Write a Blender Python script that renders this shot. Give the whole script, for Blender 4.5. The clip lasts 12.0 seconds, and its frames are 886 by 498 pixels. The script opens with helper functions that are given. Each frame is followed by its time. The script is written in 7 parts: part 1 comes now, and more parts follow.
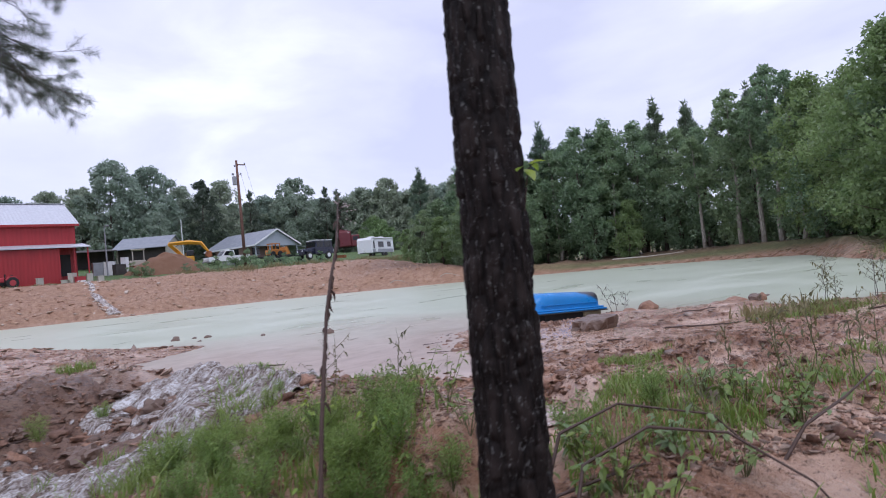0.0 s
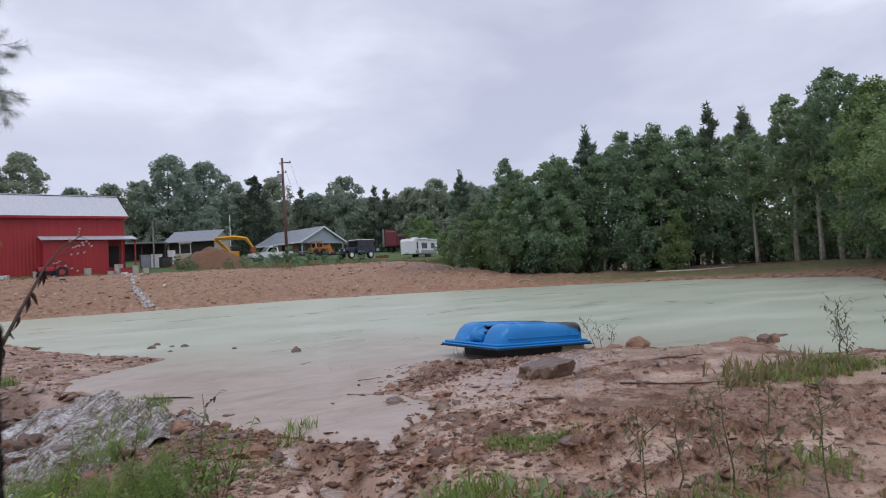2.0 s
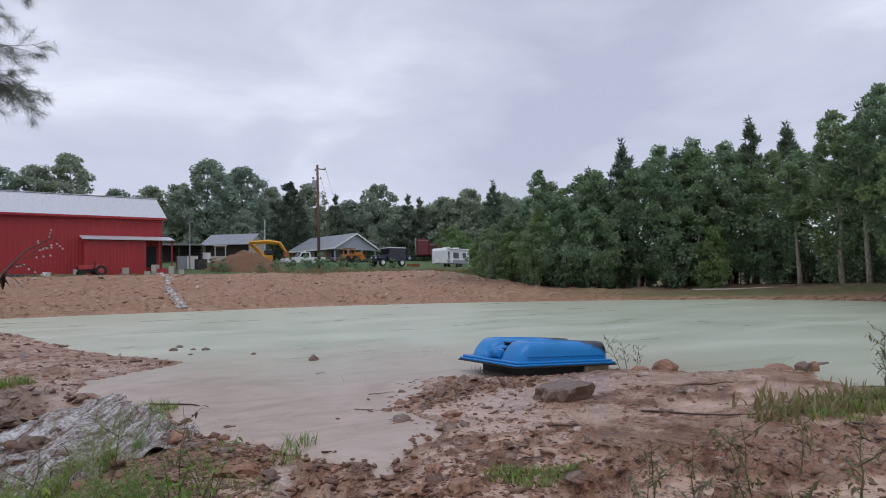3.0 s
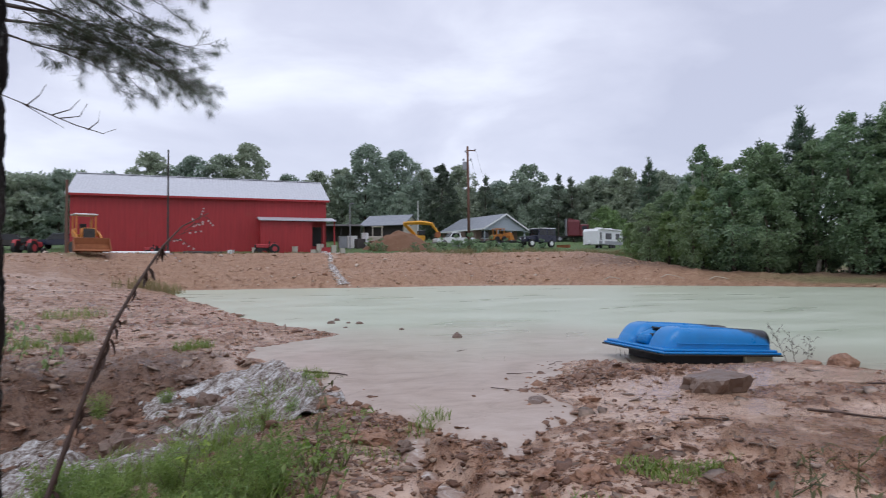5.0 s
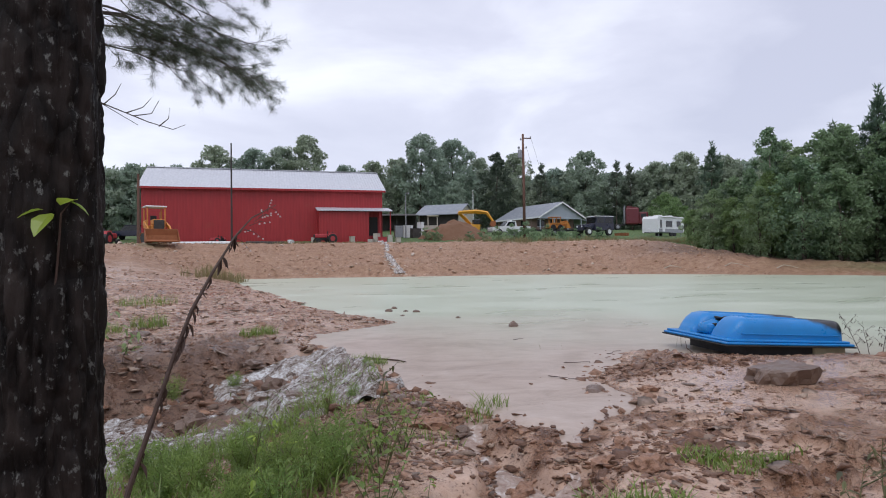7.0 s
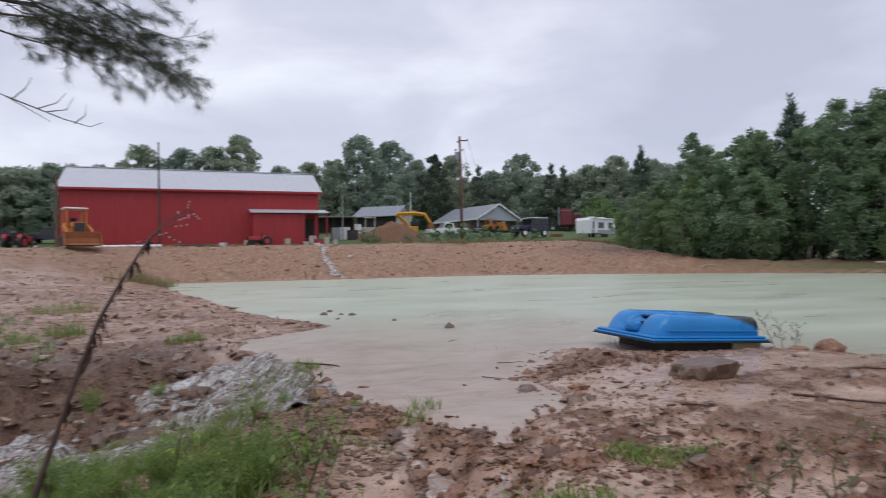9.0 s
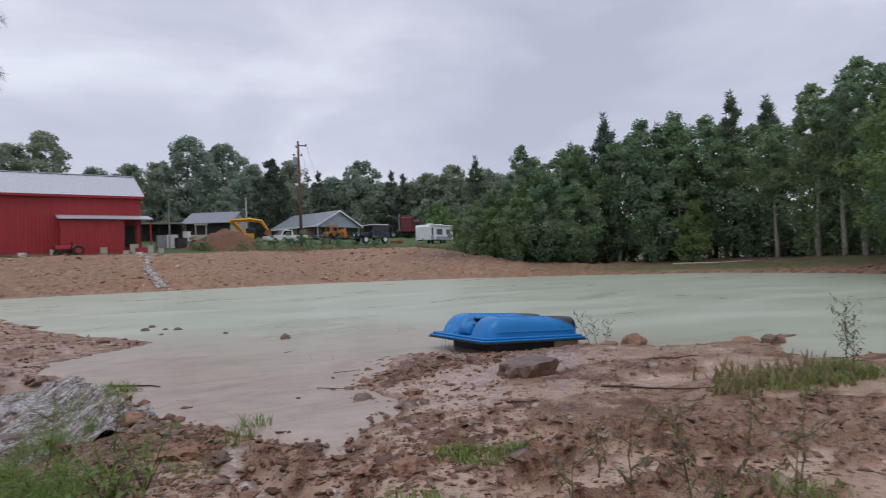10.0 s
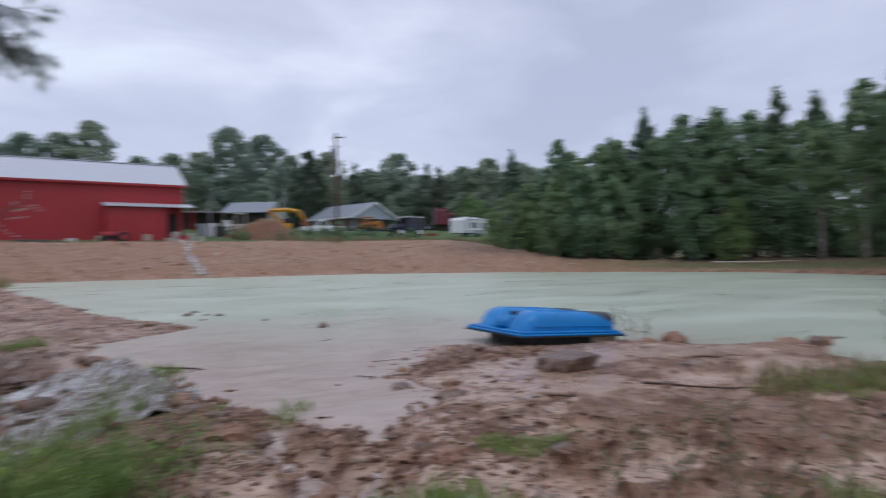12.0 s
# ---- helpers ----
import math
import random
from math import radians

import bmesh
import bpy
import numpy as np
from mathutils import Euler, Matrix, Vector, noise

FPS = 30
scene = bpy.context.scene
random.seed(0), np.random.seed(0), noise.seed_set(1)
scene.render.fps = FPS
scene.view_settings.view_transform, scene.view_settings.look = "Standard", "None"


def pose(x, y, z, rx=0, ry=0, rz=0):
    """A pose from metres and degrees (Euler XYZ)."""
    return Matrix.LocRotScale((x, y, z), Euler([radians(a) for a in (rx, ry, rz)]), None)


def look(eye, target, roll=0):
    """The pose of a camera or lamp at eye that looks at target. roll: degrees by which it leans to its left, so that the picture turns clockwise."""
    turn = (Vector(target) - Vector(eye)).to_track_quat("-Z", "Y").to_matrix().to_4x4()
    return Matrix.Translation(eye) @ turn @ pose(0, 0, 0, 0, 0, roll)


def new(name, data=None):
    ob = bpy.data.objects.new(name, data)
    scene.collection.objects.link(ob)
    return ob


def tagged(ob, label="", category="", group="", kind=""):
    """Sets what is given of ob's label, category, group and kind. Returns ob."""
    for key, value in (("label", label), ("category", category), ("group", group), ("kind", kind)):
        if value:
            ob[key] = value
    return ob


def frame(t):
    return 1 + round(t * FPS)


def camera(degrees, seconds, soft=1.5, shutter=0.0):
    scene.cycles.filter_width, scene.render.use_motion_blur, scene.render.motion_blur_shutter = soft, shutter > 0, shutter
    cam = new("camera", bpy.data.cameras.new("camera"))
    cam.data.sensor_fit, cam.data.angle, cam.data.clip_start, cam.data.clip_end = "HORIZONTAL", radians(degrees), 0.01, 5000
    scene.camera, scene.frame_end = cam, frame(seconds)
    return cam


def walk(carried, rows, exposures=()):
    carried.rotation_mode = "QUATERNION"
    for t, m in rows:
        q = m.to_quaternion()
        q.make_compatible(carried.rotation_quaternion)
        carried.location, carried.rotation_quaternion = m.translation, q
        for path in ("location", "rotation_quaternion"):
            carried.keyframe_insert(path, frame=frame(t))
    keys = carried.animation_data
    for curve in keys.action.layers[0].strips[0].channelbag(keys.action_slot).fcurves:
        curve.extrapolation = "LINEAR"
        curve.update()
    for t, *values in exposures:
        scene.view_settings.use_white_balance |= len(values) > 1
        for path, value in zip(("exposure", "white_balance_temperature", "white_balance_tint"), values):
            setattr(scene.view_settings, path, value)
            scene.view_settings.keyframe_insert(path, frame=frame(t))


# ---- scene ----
cam = camera(71.1, 12.0, 1.0, 0.4)
PATH = [
    (0, (0.024, -0.206, 1.167), (1.192, 1.416, 1.234), -5.5),
    (0.5, (0.572, -0.16, 1.23), (1.711, 1.482, 1.316), -5.0),
    (1, (1.13, -0.158, 1.306), (2.244, 1.501, 1.389), -4.2),
    (1.5, (1.62, -0.023, 1.321), (2.695, 1.662, 1.404), -3.9),
    (2, (2.075, -0.1, 1.425), (3.095, 1.618, 1.507), -3.3),
    (2.5, (2.284, -0.012, 1.459), (3.257, 1.733, 1.565), -2.3),
    (4.5, (2.636, 0.133, 1.435), (3.286, 2.023, 1.517), -0.4),
    (5, (2.595, 0.101, 1.436), (3.072, 2.043, 1.5), -0.5),
    (5.5, (2.564, 0.034, 1.433), (2.925, 2.000, 1.483), -0.5),
    (6, (2.573, 0.067, 1.424), (2.886, 2.042, 1.464), -0.6),
    (6.5, (2.562, 0.032, 1.436), (2.866, 2.009, 1.466), -0.6),
    (8.5, (2.577, 0.062, 1.423), (2.879, 2.039, 1.457), -0.8),
    (9, (2.633, 0.067, 1.436), (3.130, 2.004, 1.469), -1.1),
    (9.5, (2.691, 0.087, 1.428), (3.445, 1.939, 1.467), -1.5),
    (10, (2.719, 0.051, 1.447), (3.687, 1.801, 1.488), -2.0),
    (10.5, (2.737, 0.034, 1.448), (3.8, 1.728, 1.49), -2.3),
    (11, (2.748, 0.017, 1.447), (3.943, 1.62, 1.48), -2.4),
    (11.5, (2.777, 0.018, 1.439), (4.065, 1.548, 1.468), -1.9),
    (11.6, (2.777, 0.018, 1.439), (4.060, 1.552, 1.466), -1.9),
    (12, (2.642, 0.069, 1.432), (3.513, 1.869, 1.454), -0.8),
]
EXPOSURES = [(0, 0.44, 5880, 16), (0.5, 0.38, 6120, 16), (1.5, 0.25, 6170, 12), (2.5, 0.00, 6170, 9), (4.5, 0.09, 6170, 9), (5.0, 0.21, 6170, 9), (5.5, 0.23, 6220, 9), (6.5, 0.29, 6270, 9), (8.5, 0.27, 6320, 9), (9.5, -0.07, 6270, 9), (11.5, -0.03, 6170, 8), (12, -0.03, 5870, 9)]
walk(cam, [(t, look(eye, target, roll)) for t, eye, target, roll in PATH], EXPOSURES)

# ---- sky and sun: an overcast, rainy afternoon ----
world = bpy.data.worlds.new("overcast_sky")
scene.world = world
world.use_nodes = True
wn, wl = world.node_tree.nodes, world.node_tree.links
wn.clear()
w_out = wn.new("ShaderNodeOutputWorld")
w_sky = wn.new("ShaderNodeTexSky")
w_sky.sky_type, w_sky.sun_disc = "NISHITA", False
w_sky.sun_elevation, w_sky.sun_rotation = radians(67), radians(198)
w_bg_sky = wn.new("ShaderNodeBackground")
w_bg_sky.inputs[1].default_value = 0.015
wl.new(w_sky.outputs[0], w_bg_sky.inputs[0])
w_co = wn.new("ShaderNodeTexCoord")
w_map = wn.new("ShaderNodeMapping")
w_map.inputs["Scale"].default_value = (1.0, 1.0, 2.6)
wl.new(w_co.outputs["Generated"], w_map.inputs[0])
w_n1 = wn.new("ShaderNodeTexNoise")
w_n1.inputs["Scale"].default_value, w_n1.inputs["Detail"].default_value = 2.3, 6.0
w_n1.inputs["Roughness"].default_value, w_n1.inputs["Distortion"].default_value = 0.5, 0.35
wl.new(w_map.outputs[0], w_n1.inputs["Vector"])
w_ramp = wn.new("ShaderNodeValToRGB")
w_ramp.color_ramp.elements[0].position, w_ramp.color_ramp.elements[0].color = 0.34, (0.50, 0.50, 0.60, 1)
w_ramp.color_ramp.elements[1].position, w_ramp.color_ramp.elements[1].color = 0.68, (0.83, 0.83, 0.90, 1)
w_mid = w_ramp.color_ramp.elements.new(0.52)
w_mid.color = (0.63, 0.625, 0.72, 1)
wl.new(w_n1.outputs["Fac"], w_ramp.inputs[0])
w_bg = wn.new("ShaderNodeBackground")
w_bg.inputs[1].default_value = 0.97
wl.new(w_ramp.outputs[0], w_bg.inputs[0])
w_add = wn.new("ShaderNodeAddShader")
wl.new(w_bg.outputs[0], w_add.inputs[0])
wl.new(w_bg_sky.outputs[0], w_add.inputs[1])
wl.new(w_add.outputs[0], w_out.inputs[0])
sun = new("sun", bpy.data.lights.new("sun", "SUN"))
sun.data.energy, sun.data.angle, sun.data.color = 0.9, radians(50), (1.0, 0.97, 0.93)
sun.matrix_world = look((-8, -24, 60), (0, 0, 0))


# ---- materials ----
class Nodes:
    """A small wrapper round a material's node tree."""

    def __init__(self, name, rough=0.7, metal=0.0, spec=0.5):
        self.m = bpy.data.materials.new(name)
        self.m.use_nodes = True
        self.t = self.m.node_tree
        self.b = self.t.nodes["Principled BSDF"]
        self.b.inputs["Roughness"].default_value = rough
        self.b.inputs["Metallic"].default_value = metal
        self.b.inputs["Specular IOR Level"].default_value = spec
        self.co = self.t.nodes.new("ShaderNodeTexCoord").outputs["Object"]

    def link(self, a, b):
        self.t.links.new(a, b)

    def noise(self, scale, detail=4, rough=0.55, stretch=(1, 1, 1), distort=0.0, src=None):
        mp = self.t.nodes.new("ShaderNodeMapping")
        mp.inputs["Scale"].default_value = stretch
        self.link(src or self.co, mp.inputs[0])
        n = self.t.nodes.new("ShaderNodeTexNoise")
        n.inputs["Scale"].default_value, n.inputs["Detail"].default_value = scale, detail
        n.inputs["Roughness"].default_value, n.inputs["Distortion"].default_value = rough, distort
        self.link(mp.outputs[0], n.inputs["Vector"])
        return n.outputs["Fac"]

    def voronoi(self, scale, feature="F1", stretch=(1, 1, 1)):
        mp = self.t.nodes.new("ShaderNodeMapping")
        mp.inputs["Scale"].default_value = stretch
        self.link(self.co, mp.inputs[0])
        n = self.t.nodes.new("ShaderNodeTexVoronoi")
        n.feature = feature
        n.inputs["Scale"].default_value = scale
        self.link(mp.outputs[0], n.inputs["Vector"])
        return n.outputs["Distance"]

    def ramp(self, fac, *stops):
        r = self.t.nodes.new("ShaderNodeValToRGB")
        el = r.color_ramp.elements
        while len(el) < len(stops):
            el.new(0.5)
        for e, (p, c) in zip(el, stops):
            e.position = p
            e.color = (*c, 1) if isinstance(c, tuple) else (c, c, c, 1)
        self.link(fac, r.inputs[0])
        return r.outputs["Color"]

    def mix(self, fac, a, b, mode="MIX"):
        n = self.t.nodes.new("ShaderNodeMix")
        n.data_type, n.blend_type = "RGBA", mode
        for sock, v in ((n.inputs[0], fac), (n.inputs[6], a), (n.inputs[7], b)):
            if isinstance(v, (int, float)):
                sock.default_value = v if sock.type == "VALUE" else (v, v, v, 1)
            elif isinstance(v, tuple):
                sock.default_value = (*v, 1)
            else:
                self.link(v, sock)
        return n.outputs[2]

    def math(self, op, a, b=0.0):
        n = self.t.nodes.new("ShaderNodeMath")
        n.operation = op
        for sock, v in zip(n.inputs, (a, b)):
            if isinstance(v, (int, float)):
                sock.default_value = v
            else:
                self.link(v, sock)
        return n.outputs[0]

    def color(self, c):
        if isinstance(c, tuple):
            self.b.inputs["Base Color"].default_value = (*c, 1)
        else:
            self.link(c, self.b.inputs["Base Color"])
        return self

    def rough(self, r):
        self.link(r, self.b.inputs["Roughness"])
        return self

    def bump(self, h, strength=0.5, dist=0.02):
        n = self.t.nodes.new("ShaderNodeBump")
        n.inputs["Strength"].default_value, n.inputs["Distance"].default_value = strength, dist
        self.link(h, n.inputs["Height"])
        self.link(n.outputs[0], self.b.inputs["Normal"])
        return self

    def random(self):
        return self.t.nodes.new("ShaderNodeObjectInfo").outputs["Random"]

    def island(self):
        return self.t.nodes.new("ShaderNodeNewGeometry").outputs["Random Per Island"]

    def attr(self, name):
        n = self.t.nodes.new("ShaderNodeAttribute")
        n.attribute_name = name
        return n.outputs["Color"], n.outputs["Fac"]


def painted(name, c, rough=0.45, metal=0.0, dirt=0.35, dirt_color=(0.16, 0.10, 0.07), scale=1.6, bump=0.05):
    """Paint with grime at two scales."""
    n = Nodes(name, rough, metal)
    big, fine = n.noise(scale, 5, 0.6), n.noise(scale * 14, 3)
    f = n.ramp(n.mix(0.35, big, fine), (0.5, 0.0), (0.78, dirt))
    n.color(n.mix(f, c, dirt_color))
    n.rough(n.ramp(big, (0.3, max(rough - 0.12, 0.03)), (0.75, min(rough + 0.2, 1.0))))
    n.bump(fine, bump, 0.01)
    return n.m


def leafy(name, dark, light, rough=0.34, spread=0.4):
    """Leaves whose tint varies from leaf to leaf and from tree to tree."""
    n = Nodes(name, rough, 0.0, 0.75)
    c = n.mix(n.island(), dark, light)
    patch = n.noise(0.9, 3)
    c = n.mix(n.ramp(patch, (0.35, 0.0), (0.7, spread)), c, tuple(0.7 * v for v in dark))
    c = n.mix(n.ramp(n.random(), (0.0, 0.0), (1.0, 0.35)), c, (light[0] * 1.25, light[1] * 1.0, light[2] * 0.8))
    n.color(c)
    n.b.inputs["Subsurface Weight"].default_value = 0.0
    tr = n.t.nodes.new("ShaderNodeBsdfTranslucent")
    n.link(c, tr.inputs[0])
    mx = n.t.nodes.new("ShaderNodeMixShader")
    mx.inputs[0].default_value = 0.5
    out = n.t.nodes["Material Output"]
    n.link(n.b.outputs[0], mx.inputs[1])
    n.link(tr.outputs[0], mx.inputs[2])
    n.link(mx.outputs[0], out.inputs[0])
    return n.m


def mud_material():
    n = Nodes("wet_mud", 0.5)
    big = n.noise(0.35, 5, 0.6)
    mid = n.noise(2.6, 6, 0.65, distort=0.4)
    fine = n.noise(17, 5, 0.65)
    grit = n.noise(75, 3, 0.6)
    c = n.ramp(mid, (0.34, (0.14, 0.058, 0.03)), (0.46, (0.36, 0.185, 0.108)), (0.61, (0.56, 0.37, 0.265)))
    c = n.mix(n.ramp(big, (0.42, 0.0), (0.62, 0.55)), c, (0.38, 0.215, 0.135))
    # Hollows of the fine relief darkened: crevice shade painted into the colour.
    c = n.mix(n.ramp(fine, (0.36, 0.7), (0.47, 0.0)), c, (0.085, 0.036, 0.02))
    c = n.mix(n.ramp(grit, (0.60, 0.0), (0.72, 0.55)), c, (0.46, 0.33, 0.26))
    cover, _ = n.attr("cover")
    sep = n.t.nodes.new("ShaderNodeSeparateColor")
    n.link(cover, sep.inputs[0])
    red, grass, dark = sep.outputs[0], sep.outputs[1], sep.outputs[2]
    clay = n.ramp(n.mix(0.5, mid, fine), (0.33, (0.18, 0.088, 0.046)), (0.49, (0.335, 0.19, 0.112)), (0.66, (0.49, 0.33, 0.225)))
    c = n.mix(red, c, clay)
    humus = n.ramp(fine, (0.35, (0.055, 0.032, 0.023)), (0.65, (0.19, 0.125, 0.095)))
    c = n.mix(n.math("MULTIPLY", dark, 0.85), c, humus)
    turf = n.ramp(n.mix(0.5, mid, fine), (0.33, (0.035, 0.065, 0.02)), (0.6, (0.10, 0.17, 0.045)), (0.75, (0.20, 0.21, 0.08)))
    c = n.mix(grass, c, turf)
    film, _ = n.attr("film")
    c = n.mix(n.math("MULTIPLY", film, 0.72), c, n.ramp(mid, (0.35, (0.42, 0.28, 0.20)), (0.65, (0.54, 0.39, 0.295))))
    fleck = n.noise(34, 4, 0.7)
    c = n.mix(n.ramp(fleck, (0.33, 0.8), (0.43, 0.0)), c, (0.075, 0.03, 0.018))
    n.color(c)
    wet = n.mix(0.5, n.noise(1.1, 4, 0.5), mid)
    r = n.ramp(wet, (0.43, 0.10), (0.50, 0.30), (0.60, 0.6))
    r = n.mix(grass, n.mix(red, r, 0.65), 0.8)
    n.rough(n.mix(film, r, 0.12))
    relief = n.mix(0.4, n.mix(0.5, mid, fine), grit)
    n.bump(n.mix(n.math("MULTIPLY", film, 0.88), relief, 0.5), 1.0, 0.11)
    return n.m


def water_material():
    n = Nodes("silty_water", 0.07, 0.0, 0.28)
    tone, _ = n.attr("silt")
    swirl = n.noise(0.22, 4, 0.5, (1, 2.2, 1), 0.6)
    green = n.ramp(swirl, (0.35, (0.43, 0.475, 0.36)), (0.65, (0.49, 0.53, 0.42)))
    tan = n.ramp(n.noise(1.5, 8, 0.68, (1, 1.6, 1), 0.8), (0.36, (0.30, 0.22, 0.172)), (0.5, (0.385, 0.295, 0.24)), (0.66, (0.45, 0.36, 0.305)))
    n.color(n.mix(tone, green, tan))
    drops = n.noise(26, 2, 0.5)
    ripples = n.noise(5.5, 3, 0.55, (0.8, 1.3, 1))
    n.bump(n.mix(0.45, ripples, drops), 0.26, 0.02)
    n.rough(n.ramp(swirl, (0.3, 0.26), (0.7, 0.38)))
    return n.m


def tan_water_material():
    n = Nodes("muddy_trickle", 0.15, 0.0, 0.5)
    flow = n.noise(7.0, 5, 0.65, (1, 1, 1), 1.2)
    n.color(n.ramp(flow, (0.38, (0.30, 0.20, 0.155)), (0.56, (0.42, 0.33, 0.28)), (0.68, (0.62, 0.57, 0.54))))
    n.bump(flow, 0.6, 0.04)
    return n.m


def foam_material():
    n = Nodes("foaming_water", 0.2)
    along, _ = n.attr("flow")
    flow = n.noise(4.6, 8, 0.76, (0.9, 1.8, 1), 1.0, along)
    spray = n.noise(30, 4, 0.7)
    c = n.ramp(n.mix(0.35, flow, spray), (0.42, (0.085, 0.05, 0.035)), (0.475, (0.27, 0.215, 0.18)), (0.53, (0.46, 0.42, 0.395)), (0.60, (0.78, 0.78, 0.79)))
    n.color(c)
    n.bump(n.mix(0.35, flow, spray), 1.0, 0.09)
    return n.m


def bark_material(name, dark, light, lichen, sx=1.0):
    n = Nodes(name, 0.75, 0.0, 0.12)
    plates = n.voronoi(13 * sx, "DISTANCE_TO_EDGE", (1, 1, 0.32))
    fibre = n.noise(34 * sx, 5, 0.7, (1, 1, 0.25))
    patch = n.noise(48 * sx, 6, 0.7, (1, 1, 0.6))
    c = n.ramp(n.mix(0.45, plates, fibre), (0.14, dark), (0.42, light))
    c = n.mix(n.ramp(patch, (0.585, 0.0), (0.65, 0.6)), c, lichen)
    n.color(c)
    n.rough(n.ramp(fibre, (0.3, 0.45), (0.7, 0.85)))
    n.bump(n.mix(0.5, n.ramp(plates, (0.0, 0.0), (0.2, 1.0)), fibre), 0.9, 0.02)
    return n.m


def ribbed(name, c1, c2, rough, metal, pitch, axis=0, rust=(0.2, 0.08, 0.04), rust_amount=0.25):
    """Corrugated sheet metal: ribs run at right angles to the given axis."""
    n = Nodes(name, rough, metal)
    w = n.t.nodes.new("ShaderNodeTexWave")
    w.bands_direction = "XYZ"[axis]
    w.inputs["Scale"].default_value = 0.314 / pitch
    n.link(n.co, w.inputs["Vector"])
    streak = n.noise(1.3, 5, 0.6, (3, 3, 0.25) if axis != 2 else (0.3, 0.3, 3))
    c = n.mix(n.ramp(streak, (0.35, 0.0), (0.7, 1.0)), c1, c2)
    c = n.mix(n.ramp(n.noise(0.5, 5, 0.65), (0.58, 0.0), (0.8, rust_amount)), c, rust)
    n.color(c)
    n.bump(w.outputs["Fac"], 0.6, 0.03)
    return n.m


M_MUD = mud_material()
M_WATER = water_material()
M_FOAM = foam_material()
M_WATER_TAN = tan_water_material()
# Near-black base colour stands in for the trunk's backlit, unlit near side.
M_BARK = bark_material("wet_backlit_pine_bark", (0.0012, 0.001, 0.001), (0.03, 0.023, 0.02), (0.19, 0.19, 0.175))
M_BARK_FAR = bark_material("grey_bark", (0.035, 0.028, 0.023), (0.15, 0.125, 0.10), (0.20, 0.19, 0.16), 0.5)
M_LEAF = leafy("broad_leaves", (0.125, 0.205, 0.12), (0.28, 0.41, 0.225))
M_LEAF_LIGHT = leafy("young_leaves", (0.13, 0.215, 0.085), (0.28, 0.41, 0.17))
M_LEAF_DARK = leafy("cedar_leaves", (0.055, 0.085, 0.07), (0.11, 0.16, 0.115))
M_NEEDLE = leafy("pine_needles", (0.085, 0.14, 0.10), (0.19, 0.27, 0.175))
M_NEEDLE_NEAR = leafy("bough_needles", (0.045, 0.065, 0.045), (0.11, 0.145, 0.095))
M_GRASS = leafy("wet_grass", (0.09, 0.17, 0.03), (0.25, 0.36, 0.085), 0.4)
# Yard foliage: rain haze is painted in as a paler, greyer leaf colour.
M_LEAF_HAZE = leafy("hazed_yard_leaves", (0.23, 0.305, 0.25), (0.39, 0.49, 0.385))
M_NEEDLE_HAZE = leafy("hazed_pine_needles", (0.13, 0.18, 0.15), (0.24, 0.31, 0.24))
M_STRAW = leafy("straw_grass", (0.16, 0.15, 0.07), (0.30, 0.27, 0.14), 0.6)
M_WEED = leafy("weed_leaves", (0.09, 0.095, 0.045), (0.20, 0.21, 0.085), 0.5)
M_BARK_PALE = bark_material("pale_bark", (0.16, 0.14, 0.115), (0.36, 0.33, 0.28), (0.42, 0.40, 0.35), 0.5)
M_DEAD = painted("dead_stem", (0.060, 0.032, 0.022), 0.6, 0, 0.5, (0.02, 0.012, 0.01), 30)
M_TWIG = painted("grey_twig", (0.07, 0.055, 0.046), 0.6, 0, 0.5, (0.04, 0.03, 0.025), 30)
M_ROCK = painted("muddy_rock", (0.14, 0.088, 0.062), 0.35, 0, 0.8, (0.06, 0.036, 0.027), 5, 0.6)
def clod_material(name="mud_clods", dark=(0.10, 0.044, 0.025), light=(0.36, 0.20, 0.125), speck=(0.10, 0.05, 0.03)):
    n = Nodes(name, 0.5)
    c = n.mix(n.island(), dark, light)
    c = n.mix(n.ramp(n.noise(22, 4, 0.6), (0.4, 0.0), (0.65, 0.6)), c, speck)
    n.color(c)
    n.rough(n.ramp(n.noise(6, 3), (0.35, 0.38), (0.65, 0.8)))
    n.bump(n.noise(40, 4, 0.65), 0.7, 0.02)
    return n.m


M_CLOD = clod_material()
M_CLAY = clod_material("bank_clay", (0.27, 0.14, 0.08), (0.52, 0.36, 0.25), (0.24, 0.12, 0.07))
M_CHIP = clod_material("stone_chips", (0.12, 0.075, 0.052), (0.46, 0.34, 0.26), (0.15, 0.09, 0.06))
M_RED = ribbed("red_sheet_metal", (0.36, 0.022, 0.026), (0.28, 0.016, 0.02), 0.5, 0.0, 0.30)
M_ROOF = ribbed("galvanised_roof", (0.56, 0.57, 0.61), (0.45, 0.46, 0.50), 0.45, 0.25, 0.30, 0, (0.3, 0.28, 0.27), 0.3)
M_BLUE = painted("blue_hull_plastic", (0.010, 0.20, 0.53), 0.33, 0, 0.3, (0.02, 0.07, 0.2), 2.5)


